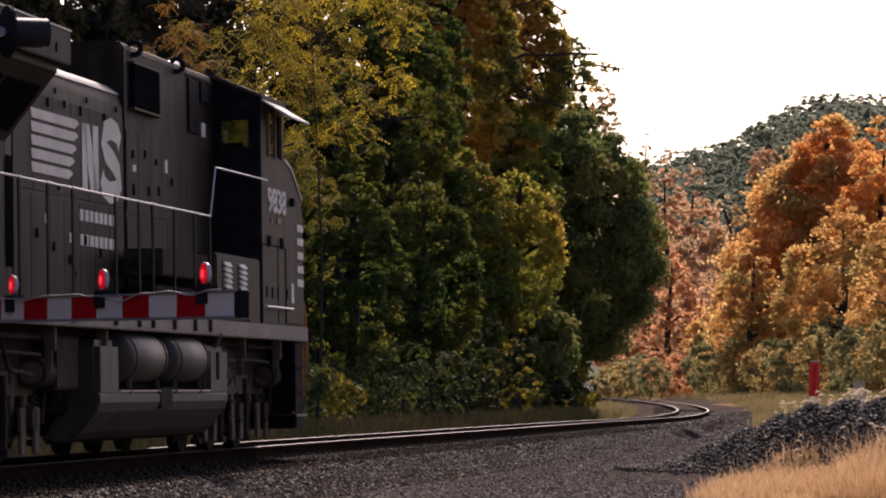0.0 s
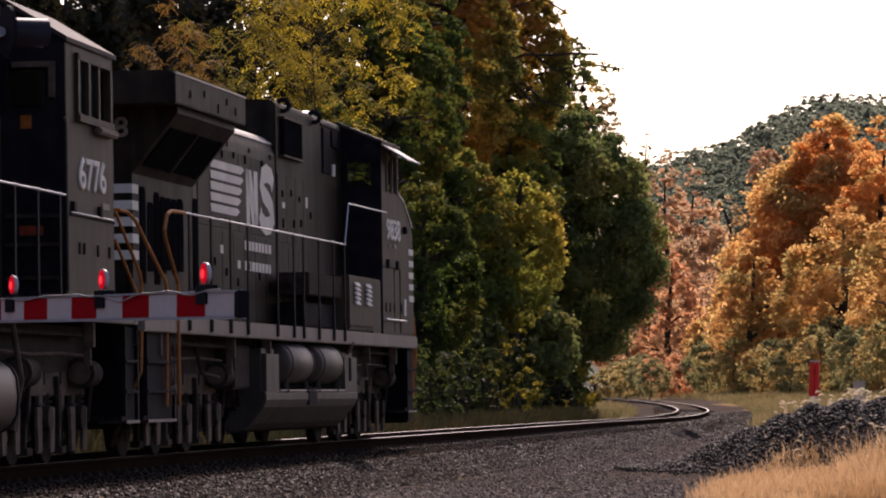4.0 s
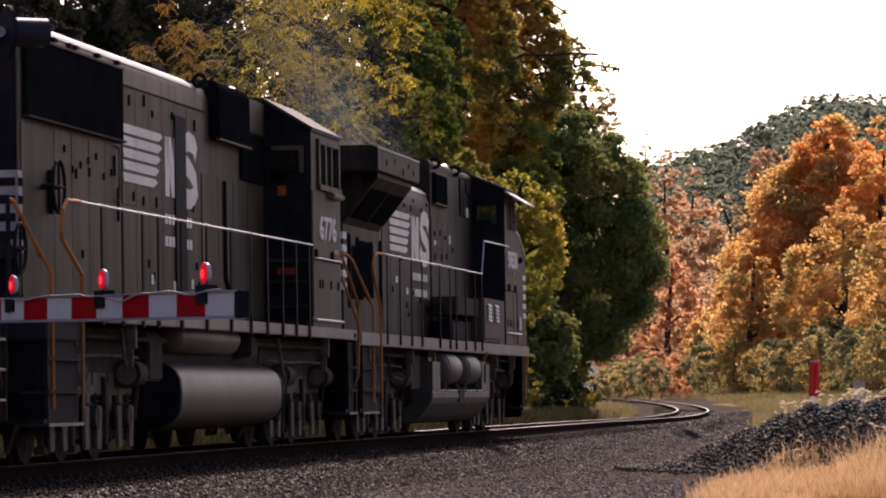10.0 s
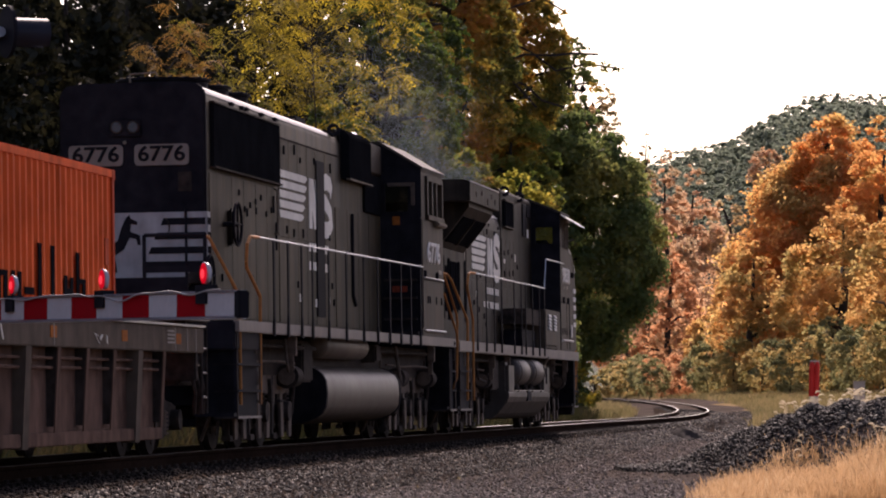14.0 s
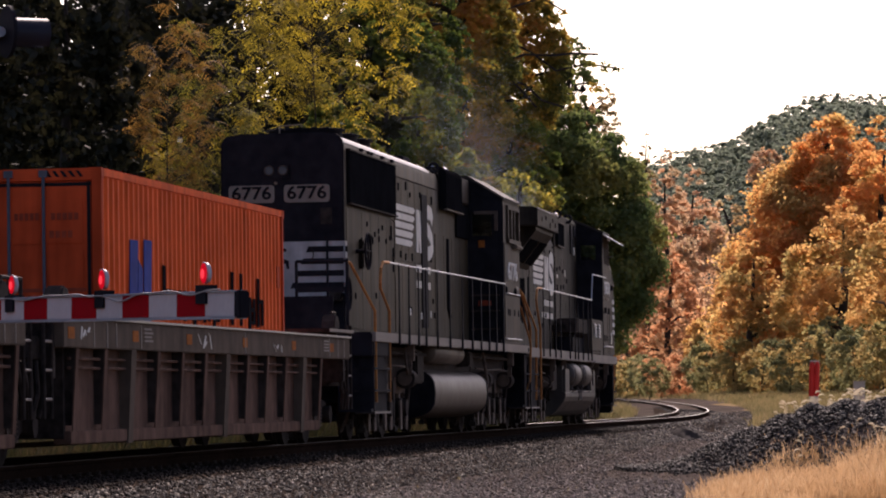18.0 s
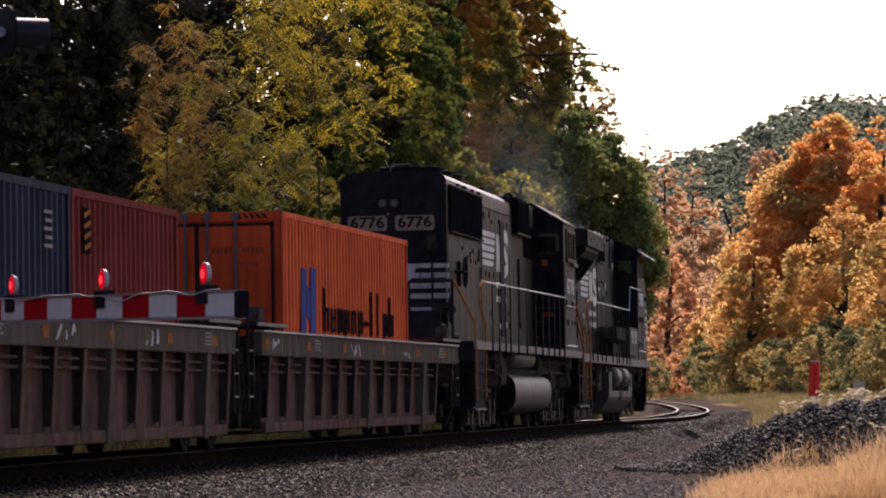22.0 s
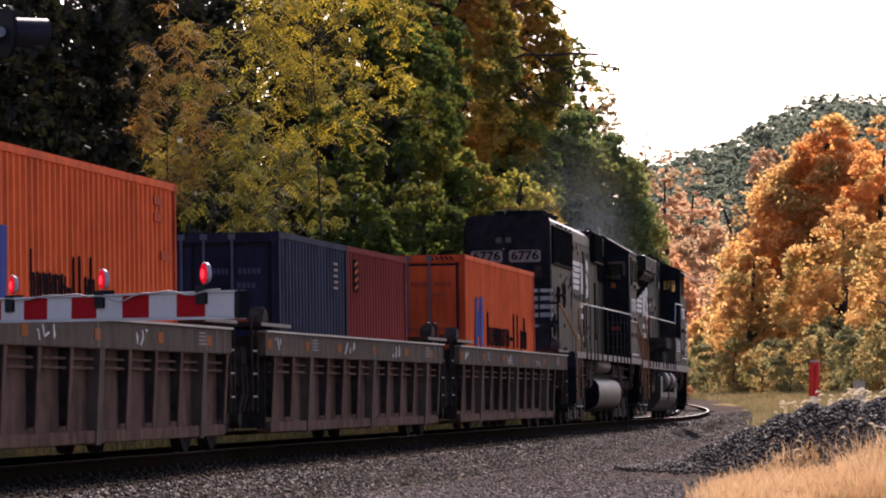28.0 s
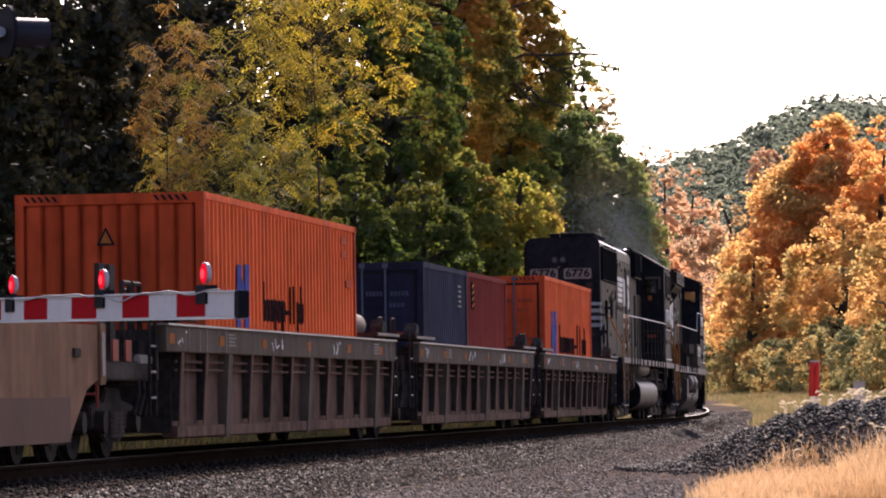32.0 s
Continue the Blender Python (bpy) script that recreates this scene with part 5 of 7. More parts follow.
    words("9838", 0.34, SILL_PAINT, e, Matrix.Translation((-8.215, -0.45, 3.95)) @ Matrix(((0, 0, -1, 0), (-1, 0, 0, 0), (0, 1, 0, 0), (0, 0, 0, 1))), "road_number", "four pale road number digits", 1.1)
    # tall equipment hood behind the cab
    part("equipment_hood", Shape().prism([(-0.87, 1.67), (-0.87, 4.9), (-0.8, 4.96), (0.8, 4.96), (0.87, 4.9), (0.87, 1.67)], 1.76, 7.66, "x"), LOCO, e, "tall dusty black equipment hood", bevel=0.02)
    hood_doors(e, [1.8 + 0.84 * i for i in range(8)], 0.87, 1.76, 2.86, LOCO)
    hood_doors(e, [1.8 + 0.73 * i for i in range(5)], 0.87, 2.92, 3.9, LOCO)
    latches(e, [(2.15, 3.62, 0.12), (2.9, 3.66, 0.12), (3.6, 3.6, 0.1), (2.2, 3.2, 0.16), (3.1, 3.22, 0.14), (3.75, 3.25, 0.14), (4.6, 3.4, 0.12), (2.4, 2.3, 0.12), (3.3, 2.35, 0.12)], 0.882, BLACK)
    scr = part("blower_screen", Shape().box(2.08, 3.66, -0.94, -0.86, 4.18, 4.7), SCREEN, e, "dark square blower screen", bevel=0.02)
    part("screen_frame", Shape().box(2.02, 3.72, -0.95, -0.86, 4.70, 4.73).box(2.02, 3.72, -0.95, -0.86, 4.15, 4.18), CAB_SIDE, scr, "worn pale frame edge")
    part("access_panel", Shape().box(5.8, 6.45, -0.9, -0.86, 4.1, 4.8), BLACK, e, bevel=0.01)
    part("access_panel", Shape().box(6.65, 7.25, -0.9, -0.86, 4.54, 4.8), BLACK, e, bevel=0.01)
    part("panel_rail", Shape().box(5.7, 7.5, -0.89, -0.865, 4.82, 4.85), UNDER, e)
    part("data_plate", Shape().box(6.75, 7.0, -0.885, -0.87, 4.1, 4.28), WHITE, e)
    part("data_plate", Shape().box(4.2, 4.36, -0.885, -0.87, 3.5, 3.66), WHITE, e)
    part("data_plate", Shape().box(2.15, 2.35, -0.89, -0.88, 3.42, 3.5), WHITE, e)
    for x in (2.26, 4.98):
        part("lifting_eye", Shape().tube([(x, -0.9 + 0.085 * math.cos(a), 4.9 + 0.085 * math.sin(a)) for a in [2 * math.pi * k / 12 for k in range(13)]], 0.035), BLACK, e, smooth=True)
    part("roof_hatch", Shape().box(2.2, 6.4, -0.6, 0.6, 4.96, 5.0), BLACK, e, bevel=0.02)
    part("exhaust_stack", Shape().box(-1.3, -0.4, -0.3, 0.3, 4.4, 4.6), BLACK, e, bevel=0.02)
    part("air_horn", Shape().box(6.9, 7.3, -0.5, 0.3, 4.95, 5.02).rod((6.9, -0.35, 5.07), (7.6, -0.35, 5.09), 0.035, 10, 0.09).rod((6.9, -0.15, 5.07), (7.45, -0.15, 5.09), 0.035, 10, 0.08).rod((7.1, -0.25, 5.07), (6.5, -0.25, 5.09), 0.035, 10, 0.08), ALUMINIUM, e, smooth=True)
    # cab and nose
    cab_shell(e, 7.66, 9.5, 1.67, 4.66, 4.94, (0.97, 1.34, 4.0, 4.36), (8.15, 9.25, 3.92, 4.5), (4.0, 4.56), LOCO, ROOF_PALE)
    for x in (8.15, 8.7, 9.2):
        part("window_post", Shape().box(x, x + 0.06, -1.53, -1.49, 3.9, 4.52), GREY_SIDE, e)
    part("cab_seat", Shape().box(8.3, 8.8, -1.2, -0.7, 3.4, 3.8).box(8.25, 8.4, -1.2, -0.7, 3.75, 4.1), BLACK, e, bevel=0.05)
    part("visor_bracket", Shape().box(8.5, 9.5, -1.55, -1.5, 4.5, 4.6), GREY_SIDE, e)
    part("sun_visor", Shape().prism([(-1.5, 4.62), (-1.5, 4.645), (-1.9, 4.4), (-1.9, 4.375)], 7.75, 9.3, "x"), WHITE, e, "pale sun visor over the cab window", bevel=0.004)
    part("nose", Shape().prism([(9.5, 1.67), (9.5, 3.95), (10.1, 3.84), (11.0, 3.44), (11.12, 3.2), (11.15, 1.67)], -1.49, 1.49), CAB_SIDE, e, "grey sloped nose of the cab", bevel=0.03)
    # pale strip paints a highlight along the nose's slope
    part("nose_edge", Shape().prism([(9.55, 3.95), (10.1, 3.86), (11.02, 3.46), (11.0, 3.43), (10.1, 3.82), (9.55, 3.91)], -1.505, -1.48), HIGHLIGHT_EDGE, e, "nose edge with painted highlight")
    part("mirror_arm", Shape().tube([(9.5, -1.5, 4.1), (9.62, -1.62, 4.15)], 0.015), BLACK, e)
    side_words("9838", 0.45, 8.85, 3.3, 1.5, WHITE, e, "road_number", "four painted road number digits", 1.65)
    part("side_marker", Shape().prism([(9.95, 3.3), (9.95, 3.42), (10.2, 3.36)], -1.56, -1.5), BLACK, e, "small dark marker lamp")
    for x, z, a in ((8.35, 3.02, 0.1), (8.85, 3.03, 0.3)):
        part("painted_bar", Shape().box(x, x + a, -1.515, -1.5, z, z + 0.07), SILL_PAINT, e)
    for i in range(5):
        part("painted_stripe", Shape().box(10.55, 11.05, -1.505, -1.49, 2.22 + i * 0.19, 2.32 + i * 0.19), WHITE, e)
    part("painted_stripe", Shape().box(10.0, 10.2, -1.505, -1.49, 1.98, 2.25), WHITE, e)
    part("grab_iron", Shape().tube([(7.7, -1.51, 1.87), (7.72, -1.55, 1.89), (9.85, -1.55, 1.89), (9.87, -1.51, 1.87)], 0.016), RAIL_PAINT, e)
    seam = Shape().box(7.7, 9.5, -1.515, -1.495, 2.71, 2.73)
    for x in (7.95, 8.4, 8.85, 9.6):
        seam.box(x, x + 0.05, -1.515, -1.495, 2.02, 2.16)
    for x in (8.1, 9.1):
        seam.box(x, x + 0.16, -1.54, -1.495, 2.7, 2.84)
    for x in (8.9, 9.55):
        seam.box(x, x + 0.025, -1.507, -1.485, 1.7, 2.71)
    part("panel_seams", seam, BLACK, e)
    locker = part("sand_box", Shape().box(4.2, 6.55, -1.52, -1.1, 1.68, 2.5), CAB_SIDE, e, "dusty grey locker with louvred doors", bevel=0.02)
    louvres(e, 4.62, 5.1, 2.06, 2.4, 1.52, 5, WHITE, CAB_SIDE)
    louvres(e, 5.72, 6.2, 2.06, 2.4, 1.52, 5, WHITE, CAB_SIDE)
    rivets = Shape()
    for k in range(9):
        rivets.box(4.3 + 0.26 * k, 4.34 + 0.26 * k, -1.53, -1.515, 1.72, 1.76)
    tagged(part("locker_bolts", rivets, UNDER, locker), kind="stuff")
    part("step_panel", Shape().box(6.62, 7.45, -1.5, -1.1, 1.6, 2.5), CAB_SIDE, e, "narrow grey panel before the cab", bevel=0.015)
    part("tool_locker", Shape().box(1.2, 4.15, -1.42, -0.95, 2.14, 2.46), UNDER, e, "grimy equipment box on the walkway", bevel=0.015)
    part("walkway_box", Shape().box(1.4, 4.1, -1.3, -0.95, 1.7, 2.04), BLACK, e, bevel=0.01)
    # handrails
    pts = [(-9.0, 2.9), (3.55, 2.92), (3.95, 3.54), (7.75, 3.56)]
    posts = [-8.3, -6.9, -5.6, -4.4, -2.2, -0.9, -0.1, 1.2, 2.5, 3.5]
    for s in (-1, 1):
        handrail(e, pts, posts, 1.565, 1.56, RAIL_PAINT, BLACK, s)
        part("end_handrail", Shape().tube([(-9.0, s * 1.56, 0.6), (-9.0, s * 1.56, 2.05), (-9.7, s * 1.56, 2.55), (-9.76, s * 1.56, 2.65), (-9.6, s * 1.56, 2.84), (-9.35, s * 1.56, 2.89), (-8.6, s * 1.565, 2.9)], 0.022, 8), GOLD, e, "faded orange corner handrail", smooth=True)
        part("end_handrail", Shape().tube([(-9.45, s * 1.5, 0.6), (-9.47, s * 1.52, 1.9), (-9.52, s * 1.52, 2.05), (-10.4, s * 1.35, 2.74), (-10.6, s * 1.3, 2.83), (-10.85, s * 1.25, 2.85), (-10.85, s * 0.5, 2.85)], 0.022, 8), GOLD, e, "faded orange corner handrail", smooth=True)
        for x in (11.25, 11.5):
            part("end_handrail", Shape().tube([(x - 0.1, s * 1.42, 0.7), (x + 0.06, s * 1.46, 1.4), (x + 0.05, s * 1.42, 2.0), (x - 0.2, s * 1.2, 2.35)], 0.022, 8), GOLD, e, "faded orange corner handrail", smooth=True)
    steps(e, 10.2, 11.1)
    steps(e, -10.6, -8.98)
    part("end_platform", Shape().box(-10.95, -8.2, -1.45, 1.45, 1.3, 1.66), BLACK, e, bevel=0.02)
    part("pilot", Shape().prism([(10.9, 0.25), (10.95, 1.6), (11.15, 1.6), (11.4, 0.25)], -1.4, 1.4), BLACK, e, bevel=0.03)
    # fuel tank with two air reservoirs in its side
    part("fuel_tank", Shape().prism([(-3.0, 1.3), (-3.0, 0.6), (-2.4, 0.3), (4.4, 0.3), (5.0, 0.6), (5.0, 1.3)], -1.15, 1.15), UNDER, e, bevel=0.05)
    for x0, x1 in ((-2.85, -1.75), (3.75, 5.0)):
        part("tank_pillar", Shape().box(x0, x1, -1.5, -1.1, 0.7, 1.34), TANK_GRIMY, e, "dusty grey upright end of the tank side", bevel=0.07)
    part("tank_side", Shape().prism([(-1.14, 0.79), (-1.47, 0.79), (-1.5, 0.76), (-1.5, 0.66), (-1.46, 0.56), (-1.28, 0.34), (-1.18, 0.26), (-1.0, 0.22), (-0.9, 0.3)], -2.84, 4.96, "x"), TANK_GRIMY, e, "dusty grey fuel tank side that slopes in below", bevel=0.02)
    # pale strip paints the highlight line on the tank's upper edge
    part("tank_lip", Shape().box(-1.75, 3.75, -1.51, -1.44, 0.775, 0.795), HIGHLIGHT_EDGE, e, "tank edge with painted highlight")
    part("tank_notch", Shape().box(0.55, 1.25, -1.51, -1.2, 0.58, 0.82), BLACK, e)
    part("tank_backing", Shape().box(-1.75, 3.75, -1.16, -1.14, 0.78, 1.4), BLACK, e)
    for x in (-0.35, 2.3):
        d = part("air_reservoir", Shape().drum((x, -1.3, 1.16), (1, 0, 0), 0.29, 2.2, 0.14, 24), TANK_GRIMY, e, "round steel air reservoir", smooth=True)
        for q in (-0.85, 0.85):
            part("strap", Shape().rod((x + q - 0.03, -1.3, 1.16), (x + q + 0.03, -1.3, 1.16), 0.3, 24), UNDER, d, smooth=True)
        for q in (-0.75, 0.85):
            part("drain_valve", Shape().rod((x + q, -1.45, 0.9), (x + q - 0.1, -1.48, 0.78), 0.05, 8), UNDER, d)
    part("fuel_gauge", Shape().box(4.2, 4.32, -1.52, -1.49, 0.92, 1.26), BLACK, e)
    part("filler_neck", Shape().rod((4.4, -1.45, 1.34), (4.2, -1.55, 1.48), 0.035, 10), SILL_PAINT, e)
    part("piping", Shape().tube([(-10.5, -1.3, 1.36), (-3.2, -1.32, 1.34), (-3.1, -1.3, 1.1)], 0.03), UNDER, e)
    part("piping", Shape().tube([(5.2, -1.3, 1.38), (10.5, -1.3, 1.36)], 0.03), UNDER, e)
    part("piping", Shape().tube([(-6.5, -1.25, 1.4), (-6.5, -1.35, 1.0), (-5.4, -1.35, 0.95)], 0.025), UNDER, e)
    part("equipment_box", Shape().box(-4.3, -3.2, -1.35, -0.9, 0.8, 1.35), UNDER, e, bevel=0.03)
    part("equipment_box", Shape().box(5.3, 5.9, -1.35, -0.9, 0.85, 1.35), UNDER, e, bevel=0.03)
    engine_truck(e, -6.8, 1.95)
    engine_truck(e, 7.4, 1.95)
    coupler(e, -10.9, -1)
    coupler(e, 11.3, 1)
    return e


def engine_b():
    """Six-axle freight engine that runs hood first towards the camera."""
    e = tagged(new("locomotive"), "black and grey road-worn diesel locomotive with white rear band", "locomotive")
    TRAIN.append((e, 0.0))
    W, FAR = 0.81, 1.15
    part("frame", Shape().box(-9.9, 10.4, -1.1, 1.1, 1.0, 1.5), UNDER, e)
    part("side_sill", Shape().box(-9.9, 10.85, -1.55, -1.46, 1.53, 1.68).box(-9.9, 10.85, 1.46, 1.55, 1.53, 1.68), SILL_PAINT, e, bevel=0.012)
    part("walkway", Shape().box(-9.9, 10.8, -1.47, 1.47, 1.6, 1.68), BLACK, e)
    for x in (-8.3, -5.2, 8.6):
        part("sill_bracket", Shape().box(x - 0.06, x + 0.06, -1.48, -1.36, 1.26, 1.53).box(x - 0.035, x + 0.035, -1.44, -1.36, 1.05, 1.26), TRUCK, e, bevel=0.01)
    part("engine_hood", Shape().prism([(-W, 1.68), (-W, 4.64), (-0.77, 4.75), (-0.68, 4.81), (-0.55, 4.83), (0.9, 4.83), (1.02, 4.81), (1.11, 4.75), (FAR, 4.64), (FAR, 1.68)], -8.08, 2.9, "x"), LOCO_DUSTY, e, "dusty olive-black engine hood", smooth=True)
    # roof highlight painted as a bright strip, ending where it fades
    part("roof_edge", Shape().prism([(-0.79, 4.72), (-0.77, 4.765), (-0.68, 4.825), (-0.6, 4.84), (-0.6, 4.82), (-0.67, 4.81), (-0.76, 4.74)], -8.0, 1.9, "x"), HIGHLIGHT_EDGE, e, "roof shoulder with painted highlight", smooth=True)
    # end painted blacker than the hood sides to hold its shade
    part("hood_end", Shape().prism([(-W, 1.68), (-W, 4.7), (-0.78, 4.79), (-0.7, 4.84), (-0.5, 4.87), (0.84, 4.87), (1.04, 4.84), (1.12, 4.79), (FAR, 4.7), (FAR, 1.68)], -8.18, -8.06, "x"), BLACK, e, "rear end of the hood, its shade painted in as black", bevel=0.025)
    for s in (-1, 1):
        q = W if s < 0 else FAR
        y0, y1 = min(s * (q - 0.01), s * (q + 0.06)), max(s * (q - 0.01), s * (q + 0.06))
        g = part("radiator_grille", Shape().box(-7.88, -2.82, y0, y1, 3.76, 4.6), SCREEN, e, "long black radiator grille", bevel=0.012)
        part("grille_lip", Shape().box(-7.9, -2.8, min(s * (q - 0.01), s * (q + 0.09)), max(s * (q - 0.01), s * (q + 0.09)), 3.735, 3.76), UNDER, g, "grimy grille lip")
        part("grille_rail", Shape().box(-7.9, -2.8, min(s * (q - 0.01), s * (q + 0.075)), max(s * (q - 0.01), s * (q + 0.075)), 4.6, 4.625), LOCO, g)
    for x in (-6.9, -5.4, -3.9):
        fan = part("roof_fan", Shape().rod((x, 0, 4.82), (x, 0, 4.96), 0.6, 24).rod((x, 0, 4.96), (x, 0, 4.99), 0.64, 24), BLACK, e, smooth=True)
        sp = Shape()
        for k in range(8):
            a = math.pi * k / 8
            sp.rod((x + 0.6 * math.cos(a), 0.6 * math.sin(a), 5.0), (x - 0.6 * math.cos(a), -0.6 * math.sin(a), 5.0), 0.012, 5)
        part("fan_guard", sp, BLACK, fan)
    part("roof_grab", Shape().tube([(-7.9, 0.25, 4.86), (-7.9, 0.25, 5.0), (-7.9, -0.1, 5.02), (-7.9, -0.12, 4.98)], 0.012), GREY_SIDE, e)
    for x in (-6.4, -5.6, -5.3, -4.1, -3.0):
        part("roof_hook", Shape().box(x, x + 0.16, -0.85, -0.78, 4.66, 4.71), BLACK, e, bevel=0.01)
    part("exhaust_stack", Shape().box(1.0, 1.9, -0.45, 0.45, 4.82, 5.0), BLACK, e, bevel=0.02)
    part("lifting_eye", Shape().tube([(2.3, -0.82 + 0.08 * math.cos(a), 4.84 + 0.08 * math.sin(a)) for a in [2 * math.pi * k / 12 for k in range(13)]], 0.03), BLACK, e, smooth=True)
    hood_doors(e, [-8.0, -6.4, -5.5, -4.6, -3.7, -2.85], W, 1.78, 3.68, LOCO_DUSTY)
    hood_doors(e, [-2.72, -1.9, -1.1, -0.3, 0.5, 1.35, 2.25], W, 1.78, 2.98, LOCO_DUSTY)
    hood_doors(e, [-2.72, -1.9, -1.1, -0.3, 0.5, 1.35, 2.25], W, 3.02, 4.42, LOCO_DUSTY)
    hood_doors(e, [2.35, 3.5, 4.6, 5.7, 7.0], W, 1.78, 3.64, LOCO_DUSTY)
    part("door_seam", Shape().box(-2.75, 2.9, -W - 0.016, -W - 0.005, 4.44, 4.46), UNDER, e)
    spots = [(-5.9 + 0.42 * i, 3.5 - 0.14 * ((i * 3) % 4) / 2, 0.1) for i in range(7)] + [(-6.5, 3.2, 0.14), (-5.3, 3.25, 0.14), (-4.6, 3.3, 0.12)]
    spots += [(-2.3, 4.28, 0.16), (-1.4, 4.33, 0.18), (-0.9, 4.2, 0.1), (0.35, 4.25, 0.12), (1.85, 4.22, 0.18), (-2.1, 3.13, 0.14), (-1.5, 3.1, 0.14), (-0.7, 3.12, 0.16), (1.0, 3.16, 0.12), (1.7, 3.14, 0.1)]
    spots += [(-1.2, 2.35, 0.12), (-0.9, 2.2, 0.12), (0.9, 2.3, 0.12), (1.9, 2.4, 0.12), (2.05, 2.15, 0.12), (-7.2, 2.3, 0.12), (-5.0, 2.35, 0.12), (-3.2, 3.45, 0.3), (-3.0, 3.0, 0.5)]
    latches(e, spots, W + 0.012, BLACK)
    part("grab_iron", Shape().tube([(-3.15, -W - 0.02, 3.68), (-3.15, -W - 0.07, 3.65), (-3.15, -W - 0.07, 3.05), (-3.15, -W - 0.02, 3.02)], 0.016), GREY_SIDE, e)
    for cx, cz, r, yy in ((-7.05, 3.02, 0.29, 1.02), (-8.5, 2.3, 0.26, 0.92)):
        ring = [(cx + r * math.cos(a), -yy, cz + r * math.sin(a)) for a in [2 * math.pi * k / 18 for k in range(19)]]
        wheel = part("brake_wheel", Shape().tube(ring, 0.02).rod((cx - r, -yy, cz), (cx + r, -yy, cz), 0.016).rod((cx, -yy, cz - r), (cx, -yy, cz + r), 0.016), BLACK, e, smooth=True)
        part("wheel_shaft", Shape().rod((cx, -yy, cz), (cx + (0.35 if cx < -8 else 0), -0.78, cz), 0.035), BLACK, wheel)
    part("brake_housing", Shape().box(-6.75, -6.45, -0.9, -0.8, 2.75, 3.22), LOCO, e, bevel=0.02)
    emblem(e, -2.68, 2.15, 3.27, 4.0, W)
    part("exhaust_strip", Shape().box(0.48, 1.2, -W - 0.035, -W - 0.012, 1.9, 4.28), BLACK, e, "black soot-stained strip on the hood door", bevel=0.01)
    bars(e, -0.15, 1.68, 2.46, 3.02, W, 2, WHITE, 9, 8)
    for x, z in ((-1.05, 2.1), (0.35, 2.05), (1.55, 2.1)):
        part("data_plate", Shape().box(x, x + 0.14, -W - 0.02, -W - 0.01, z, z + 0.12), WHITE, e)
    # inertial filter boxes ahead of the engine
    part("brake_grid_box", Shape().prism([(-0.95, 4.12), (-0.95, 4.8), (-0.86, 4.9), (0.86, 4.9), (0.95, 4.8), (0.95, 4.12)], 3.0, 5.3, "x"), SCREEN, e, "black dynamic brake box on the hood", bevel=0.02)
    part("box_lip", Shape().box(3.0, 5.35, -0.965, -0.9, 4.1, 4.125), GREY_SIDE, e, "worn pale box edge")
    part("hood_top", Shape().prism([(-W, 4.2), (-W, 4.8), (-0.75, 4.88), (0.75, 4.88), (W, 4.8), (W, 4.2)], 2.9, 7.06, "x"), LOCO, e)
    part("filter_panel", Shape().box(5.42, 6.95, -0.86, -0.8, 4.36, 4.84), CAB_SIDE, e, "scuffed grey filter panel", bevel=0.015)
    part("intake_grille", Shape().box(5.2, 7.0, -0.85, -0.8, 3.68, 4.32), SCREEN, e, "black air intake grille", bevel=0.015)
    part("hood_front", Shape().box(2.9, 7.06, -W, W, 1.68, 4.25), LOCO_DUSTY, e)
    part("drain_pipe", Shape().tube([(3.9, -W - 0.03, 3.6), (3.9, -W - 0.03, 2.3), (4.15, -W - 0.03, 2.15)], 0.03), BLACK, e, smooth=True)
    part("air_horn", Shape().rod((6.2, -0.4, 4.99), (6.9, -0.4, 5.0), 0.035, 10, 0.09).rod((6.2, -0.2, 4.99), (6.75, -0.2, 5.0), 0.035, 10, 0.08).rod((6.4, -0.3, 4.99), (5.7, -0.3, 5.0), 0.035, 10, 0.08).box(6.1, 6.5, -0.5, 0.1, 4.86, 4.95), ALUMINIUM, e, smooth=True)
    part("antenna", Shape().rod((7.9, -0.3, 4.85), (7.9, -0.3, 5.06), 0.05, 10).rod((8.5, 0.2, 4.85), (8.5, 0.2, 5.02), 0.08, 10), BLACK, e)
    # cab
    cab_shell(e, 7.06, 9.7, 1.68, 4.47, 4.88, (0.9, 1.28, 3.76, 4.22), (7.68, 9.4, 3.72, 4.3), (3.85, 4.36), LOCO, ROOF_PALE)
    frame_ = part("cab_window_frame", Shape().box(7.58, 9.5, -1.54, -1.49, 4.3, 4.37).box(7.58, 9.5, -1.56, -1.49, 3.64, 3.72).box(7.58, 7.7, -1.54, -1.49, 3.66, 4.37).box(9.38, 9.5, -1.54, -1.49, 3.66, 4.37).box(8.15, 8.27, -1.54, -1.49, 3.7, 4.34).box(8.75, 8.85, -1.53, -1.49, 3.7, 4.34), CAB_SIDE, e, "dull grey sliding window frame")
    part("window_pane", Shape().box(7.7, 8.8, -1.49, -1.48, 3.72, 4.3), DARK_GLASS, frame_, "dark window glass")
    part("arm_rest", Shape().box(8.55, 9.55, -1.6, -1.5, 3.56, 3.64), GREY_SIDE, e, bevel=0.02)
    part("rear_shelf", Shape().box(6.98, 7.06, -1.4, -0.95, 4.18, 4.24).box(6.98, 7.06, -1.4, -1.34, 3.86, 4.2), TRUCK, e, "worn window hardware")
    part("orange_tag", Shape().box(7.045, 7.06, -1.14, -1.02, 3.54, 3.68), ORANGE_PATCH, e)
    ladder = part("cab_ladder", Shape().box(6.9, 7.05, -1.45, -0.85, 1.7, 1.76), UNDER, e)
